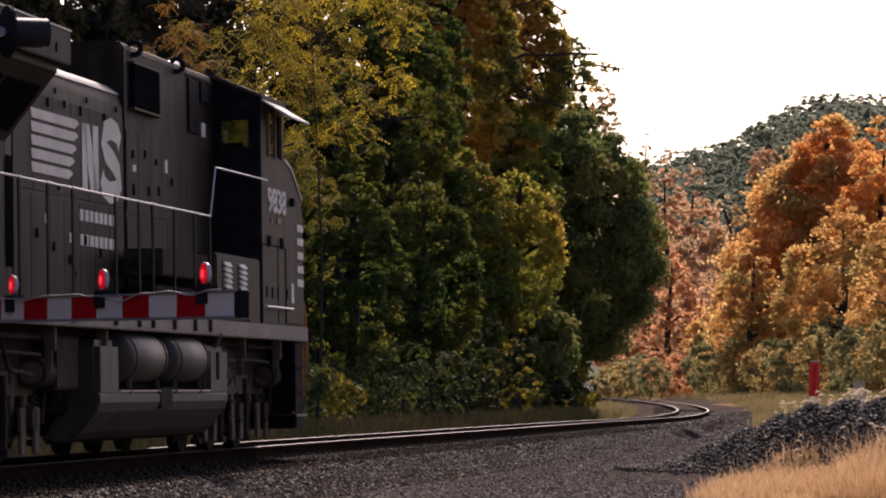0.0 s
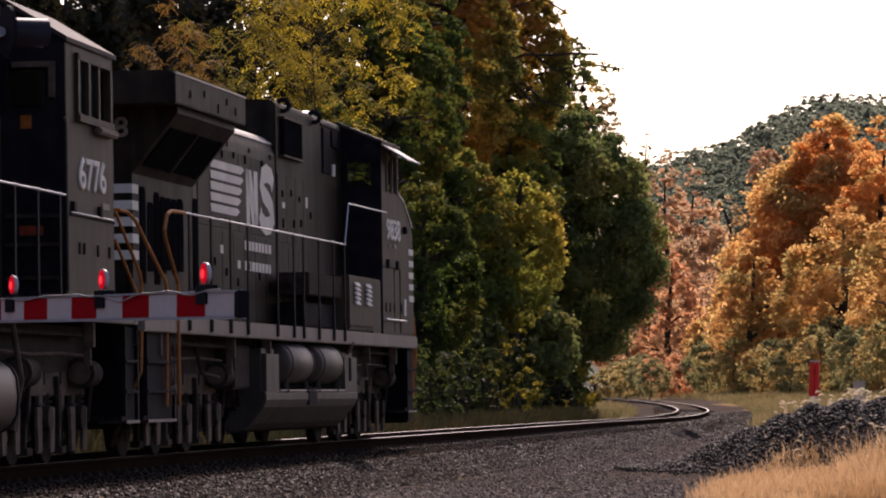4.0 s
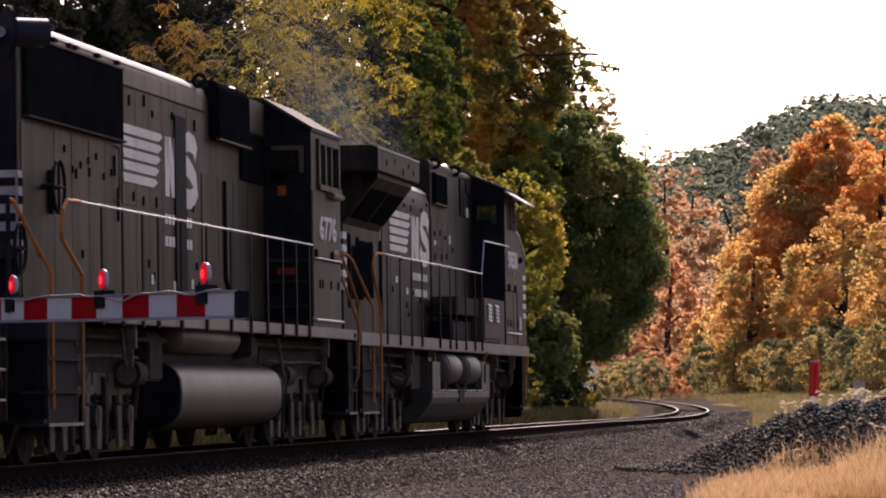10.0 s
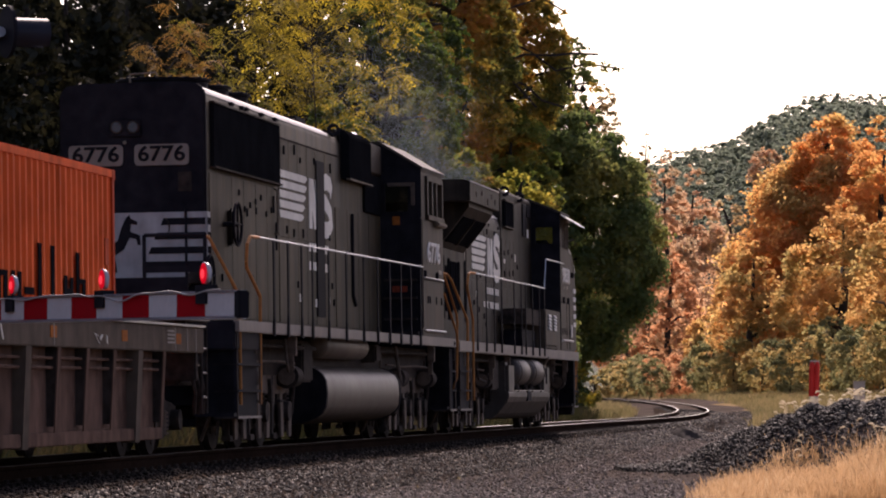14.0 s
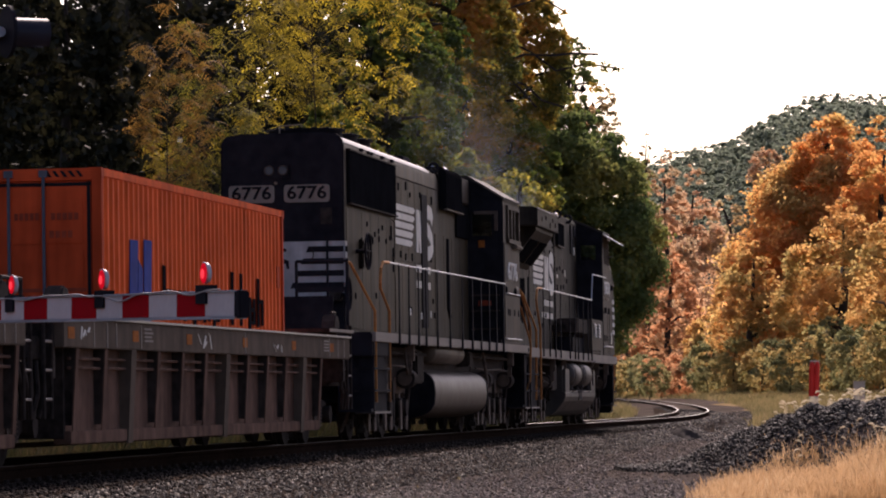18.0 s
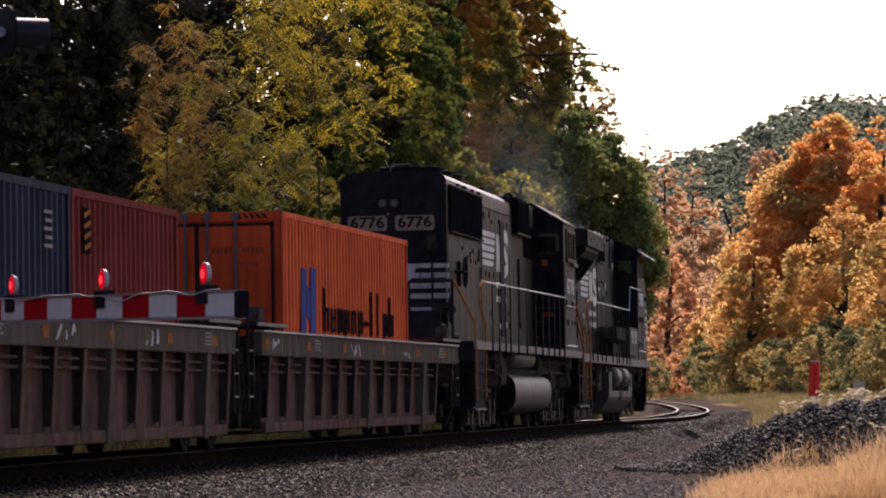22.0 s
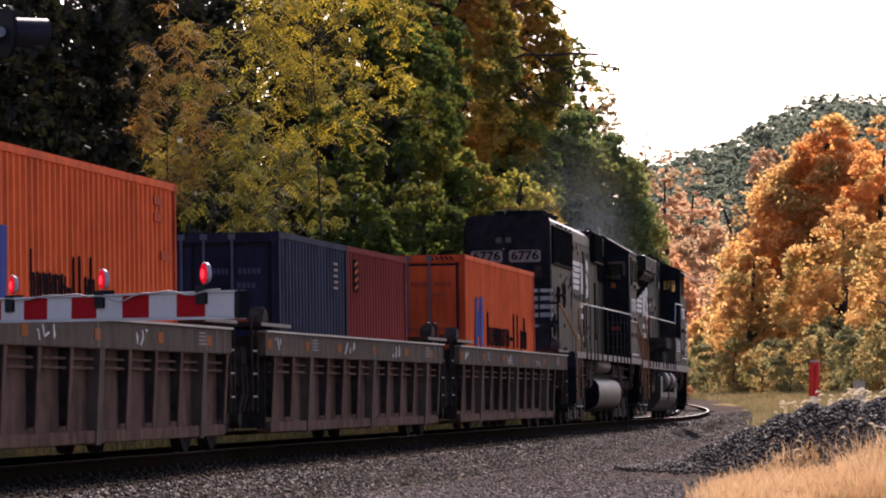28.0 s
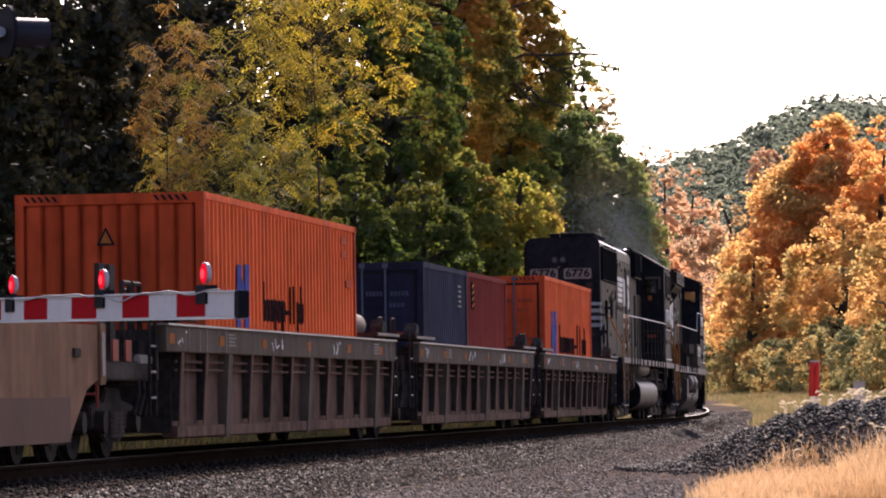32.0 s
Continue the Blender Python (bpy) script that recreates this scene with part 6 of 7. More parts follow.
    for z in (1.95, 2.3, 2.6):
        part("ladder_rung", Shape().box(6.98, 7.05, -1.42, -0.86, z, z + 0.04), UNDER, ladder)
    part("red_tag", Shape().box(7.045, 7.06, -1.25, -1.0, 2.42, 2.52), FADED_INK, e)
    part("corner_grab", Shape().tube([(7.02, -1.5, 1.8), (6.98, -1.53, 1.85), (6.98, -1.53, 3.6), (7.02, -1.5, 3.65)], 0.014), GREY_SIDE, e)
    side_words("6776", 0.47, 8.45, 3.08, 1.5, WHITE, e, "road_number", "four painted road number digits", 1.6)
    part("painted_bar", Shape().box(9.0, 9.4, -1.512, -1.5, 2.76, 2.83), SILL_PAINT, e)
    seam = Shape().box(7.1, 9.7, -1.512, -1.49, 2.63, 2.65)
    for x in (7.7, 7.95, 8.7, 9.35):
        seam.box(x, x + 0.07, -1.515, -1.49, 2.24, 2.36)
    for x in (7.3, 8.75):
        seam.box(x, x + 0.12, -1.54, -1.49, 2.66, 2.78)
    part("panel_seams", seam, BLACK, e)
    part("grab_iron", Shape().tube([(7.2, -1.53, 2.66), (9.5, -1.53, 2.66)], 0.012).tube([(7.2, -1.54, 1.78), (9.6, -1.54, 1.78)], 0.016), RAIL_PAINT, e)
    part("nose", Shape().prism([(-1.2, 1.68), (-1.2, 3.1), (-0.9, 3.4), (0.9, 3.4), (1.2, 3.1), (1.2, 1.68)], 9.7, 10.7, "x"), CAB_SIDE, e, bevel=0.04)
    # rear end: lights, number boards, white band with dark stripes
    xr = -8.18
    lamp = part("headlight", Shape().box(xr - 0.03, xr, 0.04, 0.48, 4.15, 4.39), BLACK, e, "twin round headlights, unlit", bevel=0.02)
    for y in (0.15, 0.37):
        ring = part("lamp_ring", Shape().rod((xr - 0.05, y, 4.28), (xr - 0.03, y, 4.28), 0.085, 18), UNDER, lamp, smooth=True)
        part("lens", Shape().rod((xr - 0.055, y, 4.28), (xr - 0.045, y, 4.28), 0.065, 18), LENS_CLEAR, ring, "clear unlit lens", smooth=True)
    for y in (-0.226, 0.66):
        rim = [(y + sy * 0.31 + 0.055 * math.cos(a), 3.91 + sz * 0.085 + 0.055 * math.sin(a)) for sy, sz, a0 in ((1, 1, 0.0), (-1, 1, 0.5), (-1, -1, 1.0), (1, -1, 1.5)) for a in [math.pi * (a0 + k / 8) for k in range(5)]]
        part("number_board", Shape().prism(rim, xr - 0.03, xr, "x"), SILL_PAINT, e, "pale rounded number board")
        words("6776", 0.28, INK, e, Matrix.Translation((xr - 0.034, y, 3.915)) @ Matrix(((0, 0, -1, 0), (-1, 0, 0, 0), (0, 1, 0, 0), (0, 0, 0, 1))), "road_number", "", 1.15)
    part("marker_lamp", Shape().rod((xr - 0.03, 0.27, 4.08), (xr, 0.27, 4.08), 0.025, 10), GREY_SIDE, e)
    part("end_vent", Shape().box(xr - 0.01, xr, -0.62, -0.44, 3.42, 3.68), UNDER, e)
    part("white_band", Shape().box(xr - 0.008, xr, -0.81, FAR, 2.27, 3.15).box(xr, -7.98, -0.826, -0.80, 2.27, 3.15), BAND_PAINT, e, "grimy white band round the rear end")
    for i in range(4):
        z = (2.98, 2.79, 2.60, 2.41)[i]
        y = (-0.2, -0.11, -0.03, 0.06)[i]
        for s in (1, -1):
            ya, yb = (y, -0.8) if s > 0 else (1.4 - 0.8 - y * 0.3, 0.8)
            if i < 3 or s > 0:
                part("dark_stripe", Shape().prism([(ya, z), (yb, z), (yb, z + 0.09), (ya - 0.04 * s, z + 0.09)], xr - 0.016, xr - 0.008, "x"), INK, e)
        part("dark_stripe", Shape().box(xr, -7.98, -0.834, -0.826, z, z + 0.09), INK, e)
    part("dark_emblem", Shape().prism([(0.39, 2.36), (0.43, 2.37), (0.46, 2.5), (0.55, 2.52), (0.57, 2.66), (0.47, 2.74), (0.38, 2.78), (0.33, 2.95), (0.27, 3.08), (0.22, 3.12), (0.2, 3.07), (0.11, 3.03), (0.12, 2.99), (0.2, 3.0), (0.21, 2.9), (0.08, 2.85), (0.07, 2.72), (0.11, 2.72), (0.13, 2.8), (0.22, 2.82), (0.3, 2.66), (0.44, 2.58), (0.41, 2.5)], xr - 0.016, xr - 0.008, "x"), INK, e, "plain dark emblem on the band")
    part("end_conduit", Shape().rod((xr - 0.02, -0.54, 2.0), (xr - 0.02, -0.54, 3.2), 0.018), BLACK, e)
    part("end_cable", Shape().tube([(xr - 0.03, -0.1 + 0.1 * math.cos(a) - 0.12, 2.95 + 0.14 * math.sin(a)) for a in [math.pi * (0.7 + 0.09 * k) for k in range(12)]], 0.008), UNDER, e, smooth=True)
    part("end_lamp_box", Shape().box(xr - 0.16, xr, -0.78, -0.58, 2.2, 2.36).box(xr - 0.12, xr, -0.6, -0.5, 2.16, 2.26), UNDER, e, bevel=0.02)
    part("end_platform", Shape().box(-9.95, -8.06, -1.5, 1.5, 1.3, 1.67), BLACK, e, bevel=0.02)
    part("platform_plate", Shape().prism([(-9.93, 1.67), (-9.93, 2.24), (-9.9, 2.24), (-9.9, 1.67)], -0.9, 0.9), BLACK, e)
    for s in (-1, 1):
        part("end_railing", Shape().tube([(-9.9, s * 1.14, 2.78), (-9.9, s * 0.33, 2.78), (-9.9, s * 0.33, 2.2)], 0.025), BLACK, e, smooth=True)
        part("railing_bar", Shape().box(-9.91, -9.89, min(s * 0.33, s * 1.12), max(s * 0.33, s * 1.12), 2.3, 2.38), BLACK, e)
        for y in (0.33, 1.12):
            part("railing_post", Shape().rod((-9.9, s * y, 1.6), (-9.9, s * y, 2.78), 0.025), BLACK, e)
        handrail(e, [(-8.9, 2.78), (6.7, 2.82)], [-7.4, -6.3, -5.2, -4.3, -2.9, -1.3, 0.35, 1.75, 3.0, 4.2, 5.3, 6.4], 1.565, 1.56, RAIL_PAINT, BLACK, s)
        part("end_handrail", Shape().tube([(-8.15, s * 1.5, 0.6), (-8.2, s * 1.52, 2.02), (-9.2, s * 1.53, 2.36), (-9.28, s * 1.54, 2.45), (-9.26, s * 1.55, 2.66), (-9.1, s * 1.56, 2.77), (-8.5, s * 1.565, 2.78)], 0.022, 8), GOLD, e, "faded orange corner handrail", smooth=True)
        part("end_handrail", Shape().tube([(-9.58, s * 1.5, 0.6), (-9.6, s * 1.5, 2.0), (-9.88, s * 1.17, 2.74), (-9.9, s * 1.1, 2.78)], 0.022, 8), GOLD, e, "faded orange corner handrail", smooth=True)
        for x, z in ((9.75, 2.78), (9.75, 2.45)):
            part("end_handrail", Shape().tube([(x, s * 1.5, z), (x + 1.25, s * 1.54, z - 0.66), (x + 1.35, s * 1.54, z - 0.8), (x + 1.35, s * 1.52, 1.0), (x + 1.2, s * 1.46, 0.8)], 0.02, 8), GOLD, e, "corner handrail at the steps", smooth=True)
    steps(e, -9.85, -8.2)
    steps(e, 10.22, 11.0)
    part("end_signs", Shape().prism([(10.55, 1.55), (10.55, 1.64), (10.75, 1.6)], -1.558, -1.55), INK, e, "small dark arrow on the sill")
    # underneath
    tank = [(1.2 * math.copysign(abs(math.cos(a)) ** 0.5, math.cos(a)) * 1.17, 0.74 + 0.46 * math.copysign(abs(math.sin(a)) ** 0.6, math.sin(a))) for a in [2 * math.pi * k / 28 for k in range(28)]]
    part("fuel_tank", Shape().prism(tank, -2.2, 5.0, "x"), TANK, e, "pale grey rounded fuel tank", smooth=True, bevel=0.03)
    part("tank_end", Shape().prism([(y * 1.01, 0.74 + (z - 0.74) * 1.02) for y, z in tank], -2.3, -2.18, "x"), BLACK, e, smooth=True)
    part("tank_end", Shape().prism([(y * 1.01, 0.74 + (z - 0.74) * 1.02) for y, z in tank], 4.98, 5.06, "x"), BLACK, e, smooth=True)
    part("air_reservoir", Shape().drum((0.0, -1.2, 1.44), (1, 0, 0), 0.19, 4.0, 0.1, 20), TANK, e, "long grey air reservoir", smooth=True)
    part("piping", Shape().tube([(-9.5, -1.25, 1.4), (-2.5, -1.28, 1.38)], 0.03), UNDER, e)
    part("piping", Shape().tube([(3.0, -1.28, 1.4), (9.3, -1.25, 1.4)], 0.03), UNDER, e)
    part("piping", Shape().tube([(5.25, -1.3, 1.5), (5.3, -1.38, 0.9), (5.2, -1.3, 0.4)], 0.03), TRUCK, e)
    part("piping", Shape().tube([(-5.4, -1.35, 1.5), (-5.4, -1.38, 1.15), (-5.2, -1.36, 1.05)], 0.02), TRUCK, e)
    part("equipment_box", Shape().box(-3.6, -2.8, -1.3, -0.9, 0.9, 1.45), UNDER, e, bevel=0.03)
    part("equipment_box", Shape().box(2.9, 3.4, -1.35, -1.0, 1.22, 1.5), UNDER, e, bevel=0.03)
    engine_truck(e, -6.2, 1.75)
    engine_truck(e, 7.4, 1.75)
    coupler(e, -9.9, -1)
    return e


def freight_truck(parent, x):
    """Two-axle freight truck with cast side frames and coil springs."""
    for s in (-1, 1):
        y = s * 1.0
        fr = part("truck_frame", Shape().prism([(x - 1.2, 0.36), (x - 1.15, 0.62), (x - 0.5, 0.68), (x - 0.35, 0.82), (x + 0.35, 0.82), (x + 0.5, 0.68), (x + 1.15, 0.62), (x + 1.2, 0.36), (x + 0.7, 0.34), (x + 0.4, 0.2), (x - 0.4, 0.2), (x - 0.7, 0.34)], y - 0.09, y + 0.09), UNDER, parent, "rusty cast freight truck frame", bevel=0.02)
        for d in (-0.17, 0.0, 0.17):
            sp = Shape().rod((x + d, y + s * 0.11, 0.25), (x + d, y + s * 0.11, 0.55), 0.05, 8)
            for q in range(6):
                sp.rod((x + d, y + s * 0.11, 0.26 + q * 0.05), (x + d, y + s * 0.11, 0.285 + q * 0.05), 0.075, 10)
            part("coil_spring", sp, TRUCK, fr)
        for d in (-0.89, 0.89):
            part("bearing_cap", Shape().rod((x + d, y, 0.43), (x + d, y + s * 0.2, 0.43), 0.13, 14), UNDER, fr, smooth=True)
    part("bolster", Shape().box(x - 0.25, x + 0.25, -0.95, 0.95, 0.4, 0.75), UNDER, parent)
    for d in (-0.89, 0.89):
        wheel_set(parent, x + d, 0.42)


def end_gear(parent, x, way):
    """Brake and coupling gear on the platform between two wells."""
    part("end_platform", Shape().box(min(x, x + way * 1.1), max(x, x + way * 1.1), -1.2, 1.2, 0.85, 1.12), UNDER, parent, bevel=0.03)
    part("end_beam", Shape().box(x + way * 0.05 - 0.09, x + way * 0.05 + 0.09, -1.4, 1.4, 0.9, 1.5), UNDER, parent, bevel=0.02)
    ladder = part("ladder", Shape().rod((x + way * 0.25, -1.42, 0.5), (x + way * 0.25, -1.42, 1.75), 0.02).rod((x + way * 0.6, -1.42, 0.5), (x + way * 0.6, -1.42, 1.75), 0.02), UNDER, parent)
    for z in (0.7, 1.0, 1.3):
        part("rung", Shape().rod((x + way * 0.25, -1.42, z), (x + way * 0.6, -1.42, z), 0.016, 6), SILL_PAINT, ladder)
    a, b = sorted((x - way * 1.9, x + way * 0.35))
    plate = part("deck_plate", Shape().box(a, b, -1.5, -0.75, 1.62, 1.68), UNDER, parent, "dark walkway plate at the car's end", bevel=0.012)
    part("plate_edge", Shape().box(a, b, -1.515, -1.5, 1.63, 1.675), SILL_PAINT, plate, "worn pale plate edge", bevel=0.004)
    part("plate_bracket", Shape().box(x - way * 0.9 - 0.06, x - way * 0.9 + 0.06, -1.45, -1.3, 1.57, 1.62), UNDER, plate)
    c = x - way * 0.55
    part("container_guide", Shape().prism([(c - 0.28, 1.68), (c - 0.2, 1.8), (c - 0.09, 1.9), (c + 0.09, 1.9), (c + 0.22, 1.82), (c + 0.28, 1.68)], -1.4, -1.2), UNDER, parent, "black cast container guide", bevel=0.025)
    part("grab_rail", Shape().tube([(x + way * 0.45, -1.15, 1.12), (x + way * 0.45, -1.15, 1.95), (x + way * 0.85, -1.15, 1.95), (x + way * 0.85, -1.15, 1.12)], 0.022), UNDER, parent)
    part("valve_box", Shape().box(x + way * 0.35 - 0.2, x + way * 0.35 + 0.2, -1.28, -1.05, 1.12, 1.36), UNDER, parent, bevel=0.015)
    for k in range(3):
        p = x + way * (0.15 + 0.3 * k)
        part("end_hose", Shape().tube([(p, -1.3, 1.1), (p + way * 0.1, -1.34, 0.75), (p + way * 0.22, -1.3, 0.5)], 0.028), UNDER, parent, smooth=True)


def scrawl(parent, x, z, wide, r):
    """Illegible pale strokes chalked on the sill."""
    for k in range(3):
        p = [(x + wide * (k / 3 + 0.3 * r.random()), z + 0.03 + 0.2 * r.random()) for q in range(3)]
        for (a, b), (c, d) in zip(p, p[1:]):
            part("chalk_stroke", Shape().prism([(a, b), (a + 0.05, b - 0.012), (c + 0.05, d - 0.012), (c, d)], -1.507, -1.5), WHITE, parent, "thin pale chalk stroke")


def well_car(place, x0, x1, wx0, wx1, truck_at, label, seed, back_platform=False):
    """One unit of an articulated well car, with side ribs and a top sill."""
    r = random.Random(seed)
    c = tagged(new("well_car"), label, "freight car", group="well car units")
    TRAIN.append((c, place))
    for s in (-1, 1):
        y0, y1 = sorted((s * 1.27, s * 1.5))
        part("top_sill", Shape().box(x0, x1, y0, y1, 1.24, 1.55), CAR_SILL, c, "deep dusty steel top sill", bevel=0.012)
        # pale lip paints the sunlit top edge of the sill
        part("sill_lip", Shape().box(x0, x1, min(s * 1.3, s * 1.53), max(s * 1.3, s * 1.53), 1.55, 1.578), HIGHLIGHT_EDGE, c, "sill edge with painted highlight", bevel=0.006)
        part("side_wall", Shape().box(wx0, wx1, s * 1.33 - 0.015, s * 1.33 + 0.015, 0.28, 1.24), CAR_STEEL, c, "brown-grey well side")
        part("bottom_chord", Shape().box(wx0, wx1, min(s * 1.24, s * 1.43), max(s * 1.24, s * 1.43), 0.22, 0.36), CAR_STEEL, c, bevel=0.01)
        n = 11
        for i in range(n + 1):
            x = wx0 + 0.1 + (wx1 - wx0 - 0.2) * i / n
            if i % 4 == 2:
                part("side_post", Shape().prism([(min(s * 1.27, s * 1.495), 1.24), (max(s * 1.27, s * 1.495), 1.24), (max(s * 1.27, s * 1.44), 0.2), (min(s * 1.27, s * 1.44), 0.2)], x - 0.13, x + 0.13, "x"), CAR_SILL, c, "wide box-section side post")
            else:
                # web coloured dark for grime and for the shade under the sill
                web = part("side_rib", Shape().prism([(min(s * 1.33, s * 1.47), 1.24), (max(s * 1.33, s * 1.47), 1.24), (max(s * 1.33, s * 1.42), 0.42), (min(s * 1.33, s * 1.42), 0.42)], x - 0.02, x + 0.02, "x"), UNDER, c, "gusset rib, grime and shade in its dark colour")
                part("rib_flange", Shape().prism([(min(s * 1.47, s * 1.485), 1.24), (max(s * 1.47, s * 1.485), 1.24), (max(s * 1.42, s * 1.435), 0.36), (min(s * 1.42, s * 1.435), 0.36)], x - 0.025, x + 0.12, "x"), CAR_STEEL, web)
        for z in (1.03, 1.13):
            part("side_pipe", Shape().rod((wx0, s * 1.41, z), (wx1, s * 1.41, z), 0.018, 6), CAR_STEEL, c)
    part("well_floor", Shape().box(wx0, wx1, -1.24, 1.24, 0.28, 0.35), UNDER, c)
    for x in (wx0, wx1):
        part("well_end", Shape().box(x - 0.05, x + 0.05, -1.36, 1.36, 0.28, 1.3), UNDER, c)
    span = x1 - x0
    for k, f in enumerate((0.018, 0.19, 0.354, 0.548, 0.742, 0.912)):
        x = x0 + f * span
        part("reflector_patch", Shape().box(x - 0.16, x + 0.16, -1.506, -1.5, 1.335, 1.46), ORANGE_PATCH, c, "faded orange reflector patch", bevel=0.003)
    for f in (0.215, 0.875):
        for q in range(4):
            part("stencil_bar", Shape().box(x0 + f * span, x0 + f * span + 0.5 - 0.08 * (q % 2), -1.506, -1.5, 1.34 + 0.045 * q, 1.362 + 0.045 * q), SILL_PAINT, c)
    for f in (0.075, 0.11, 0.135, 0.205, 0.548, 0.9, 0.94, 0.97):
        x = x0 + f * span
        part("weld_line", Shape().box(x, x + 0.035, -1.507, -1.5, 1.26, 1.53), SILL_PAINT, c, "thin pale vertical line")
    scrawl(c, x0 + 0.38 * span, 1.27, 1.0, r)
    scrawl(c, x0 + 0.655 * span, 1.27, 0.9, r)
    scrawl(c, x0 + 0.035 * span, 1.27, 0.6, r)
    end_gear(c, x0, -1)
    end_gear(c, x1, 1)
    for t in truck_at:
        freight_truck(c, t)
    part("brake_rod", Shape().rod((wx0 + 1, -0.5, 0.2), (wx1 - 1, -0.5, 0.2), 0.03), UNDER, c)
    if back_platform:
        part("air_reservoir", Shape().drum((x1 + 1.5, -0.5, 1.86), (1, 0, 0), 0.19, 1.5, 0.06, 20), GREY_SIDE, c, "dusty grey air reservoir", smooth=True)
        part("reservoir_saddle", Shape().box(x1 + 0.9, x1 + 2.1, -0.6, -0.4, 1.1, 1.7), UNDER, c)
        for x in (-13.6, -13.05):
            part("brake_stand", Shape().box(x, x + 0.3, -1.22, -1.16, 1.1, 2.22), UNDER, c, "dark upright brake stand", bevel=0.01)
        for x in (-12.3, -11.75):
            part("stand_rail", Shape().tube([(x, -1.2, 1.1), (x, -1.2, 2.03), (x + 0.42, -1.2, 2.03), (x + 0.42, -1.2, 1.1)], 0.03), UNDER, c)
        part("rear_platform", Shape().box(-14.0, -11.3, -1.35, 1.35, 0.9, 1.12), UNDER, c, bevel=0.02)
        part("brake_cylinder", Shape().box(-12.1, -11.2, -1.36, -1.28, 1.08, 1.2), SILL_PAINT, c, "pale-edged brake fitting", bevel=0.02)
        for x in (-13.6, -12.9):
            part("tag_plate", Shape().box(x, x + 0.3, -1.37, -1.35, 1.12, 1.36), FADED_INK, c, "dull red plate")
    return c


def corrugated(x0, x1, y, z0, z1, pitch, depth, outward):
    """A corrugated wall along x at y, with its closing back."""
    n = max(2, round((x1 - x0) / pitch))
    d = (x1 - x0) / n
    line = []
    for i in range(n):
        a = x0 + i * d
        line += [(a, y), (a + d * 0.3, y), (a + d * 0.5, y - outward * depth), (a + d * 0.8, y - outward * depth)]
    line.append((x1, y))
    verts = [(a, b, z) for z in (z0, z1) for a, b in line]
    m = len(line)
    return verts, [(i, i + 1, m + i + 1, m + i) for i in range(m - 1)]


def container(place, x0, x1, z0, z1, mat, end_mat, label, doors, name="shipping_container"):
    """A steel box with corrugated walls, corner posts and castings, and doors at its rear."""
    b = tagged(new(name), label, "container", group="containers in the wells")
    TRAIN.append((b, place))
    w = 1.219
    part("core", Shape().box(x0 + 0.1, x1 - 0.1, -w + 0.07, w - 0.07, z0 + 0.05, z1 - 0.03), mat, b)
    for s in (-1, 1):
        sh = Shape()
        sh.add(*corrugated(x0 + 0.1, x1 - 0.1, s * (w - 0.01), z0 + 0.15, z1 - 0.08, 0.28, 0.036, s))
        part("side_panel", sh, mat, b, "corrugated steel side")
        part("top_rail", Shape().box(x0, x1, min(s * (w - 0.07), s * w), max(s * (w - 0.07), s * w), z1 - 0.09, z1), mat, b, bevel=0.006)
        part("bottom_rail", Shape().box(x0, x1, min(s * (w - 0.07), s * w), max(s * (w - 0.07), s * w), z0, z0 + 0.16), mat, b, bevel=0.006)
        for x in (x0, x1 - 0.12):
            part("corner_post", Shape().box(x, x + 0.12, min(s * (w - 0.11), s * w), max(s * (w - 0.11), s * w), z0, z1), end_mat, b, bevel=0.008)
            for z in (z0, z1 - 0.12):
                part("corner_casting", Shape().box(x - 0.004, x + 0.17, min(s * (w - 0.15), s * (w + 0.004)), max(s * (w - 0.15), s * (w + 0.004)), z, z + 0.124), end_mat, b, bevel=0.01)
    part("roof", Shape().box(x0 + 0.05, x1 - 0.05, -w + 0.03, w - 0.03, z1 - 0.04, z1 - 0.012), mat, b)
    part("header", Shape().box(x0, x0 + 0.06, -w + 0.1, w - 0.1, z1 - 0.14, z1 - 0.003), end_mat, b, bevel=0.006)
    part("door_sill", Shape().box(x0, x0 + 0.06, -w + 0.1, w - 0.1, z0, z0 + 0.15), end_mat, b, bevel=0.006)
    if doors:
        for s in (-1, 1):
            a, c = sorted((s * 0.012, s * (w - 0.12)))
            d = part("door", Shape().box(x0 + 0.03, x0 + 0.07, a, c, z0 + 0.16, z1 - 0.15), end_mat, b, "steel cargo door with locking bars")
            for q in range(4):
                zz = z0 + 0.25 + (z1 - z0 - 0.5) * q / 4
                part("door_panel", Shape().box(x0 + 0.018, x0 + 0.035, a + 0.09, c - 0.09, zz, zz + (z1 - z0 - 0.5) / 4 - 0.09), end_mat, d, bevel=0.008)
            for y in (s * 0.16, s * 0.56):
                part("locking_bar", Shape().rod((x0 - 0.012, y, z0 + 0.05), (x0 - 0.012, y, z1 - 0.05), 0.019, 8).box(x0 - 0.03, x0 + 0.03, y - 0.05, y + 0.05, z0 + 0.02, z0 + 0.1).box(x0 - 0.03, x0 + 0.03, y - 0.05, y + 0.05, z1 - 0.1, z1 - 0.02), LOCK_STEEL, d)
            part("door_gasket", Shape().box(x0 + 0.024, x0 + 0.032, min(s * (w - 0.13), s * (w - 0.17)), max(s * (w - 0.13), s * (w - 0.17)), z0 + 0.16, z1 - 0.15).box(x0 + 0.024, x0 + 0.032, min(s * 0.005, s * 0.03), max(s * 0.005, s * 0.03), z0 + 0.16, z1 - 0.15).box(x0 + 0.024, x0 + 0.032, a, c, z1 - 0.2, z1 - 0.16), INK, d, "black door gasket")
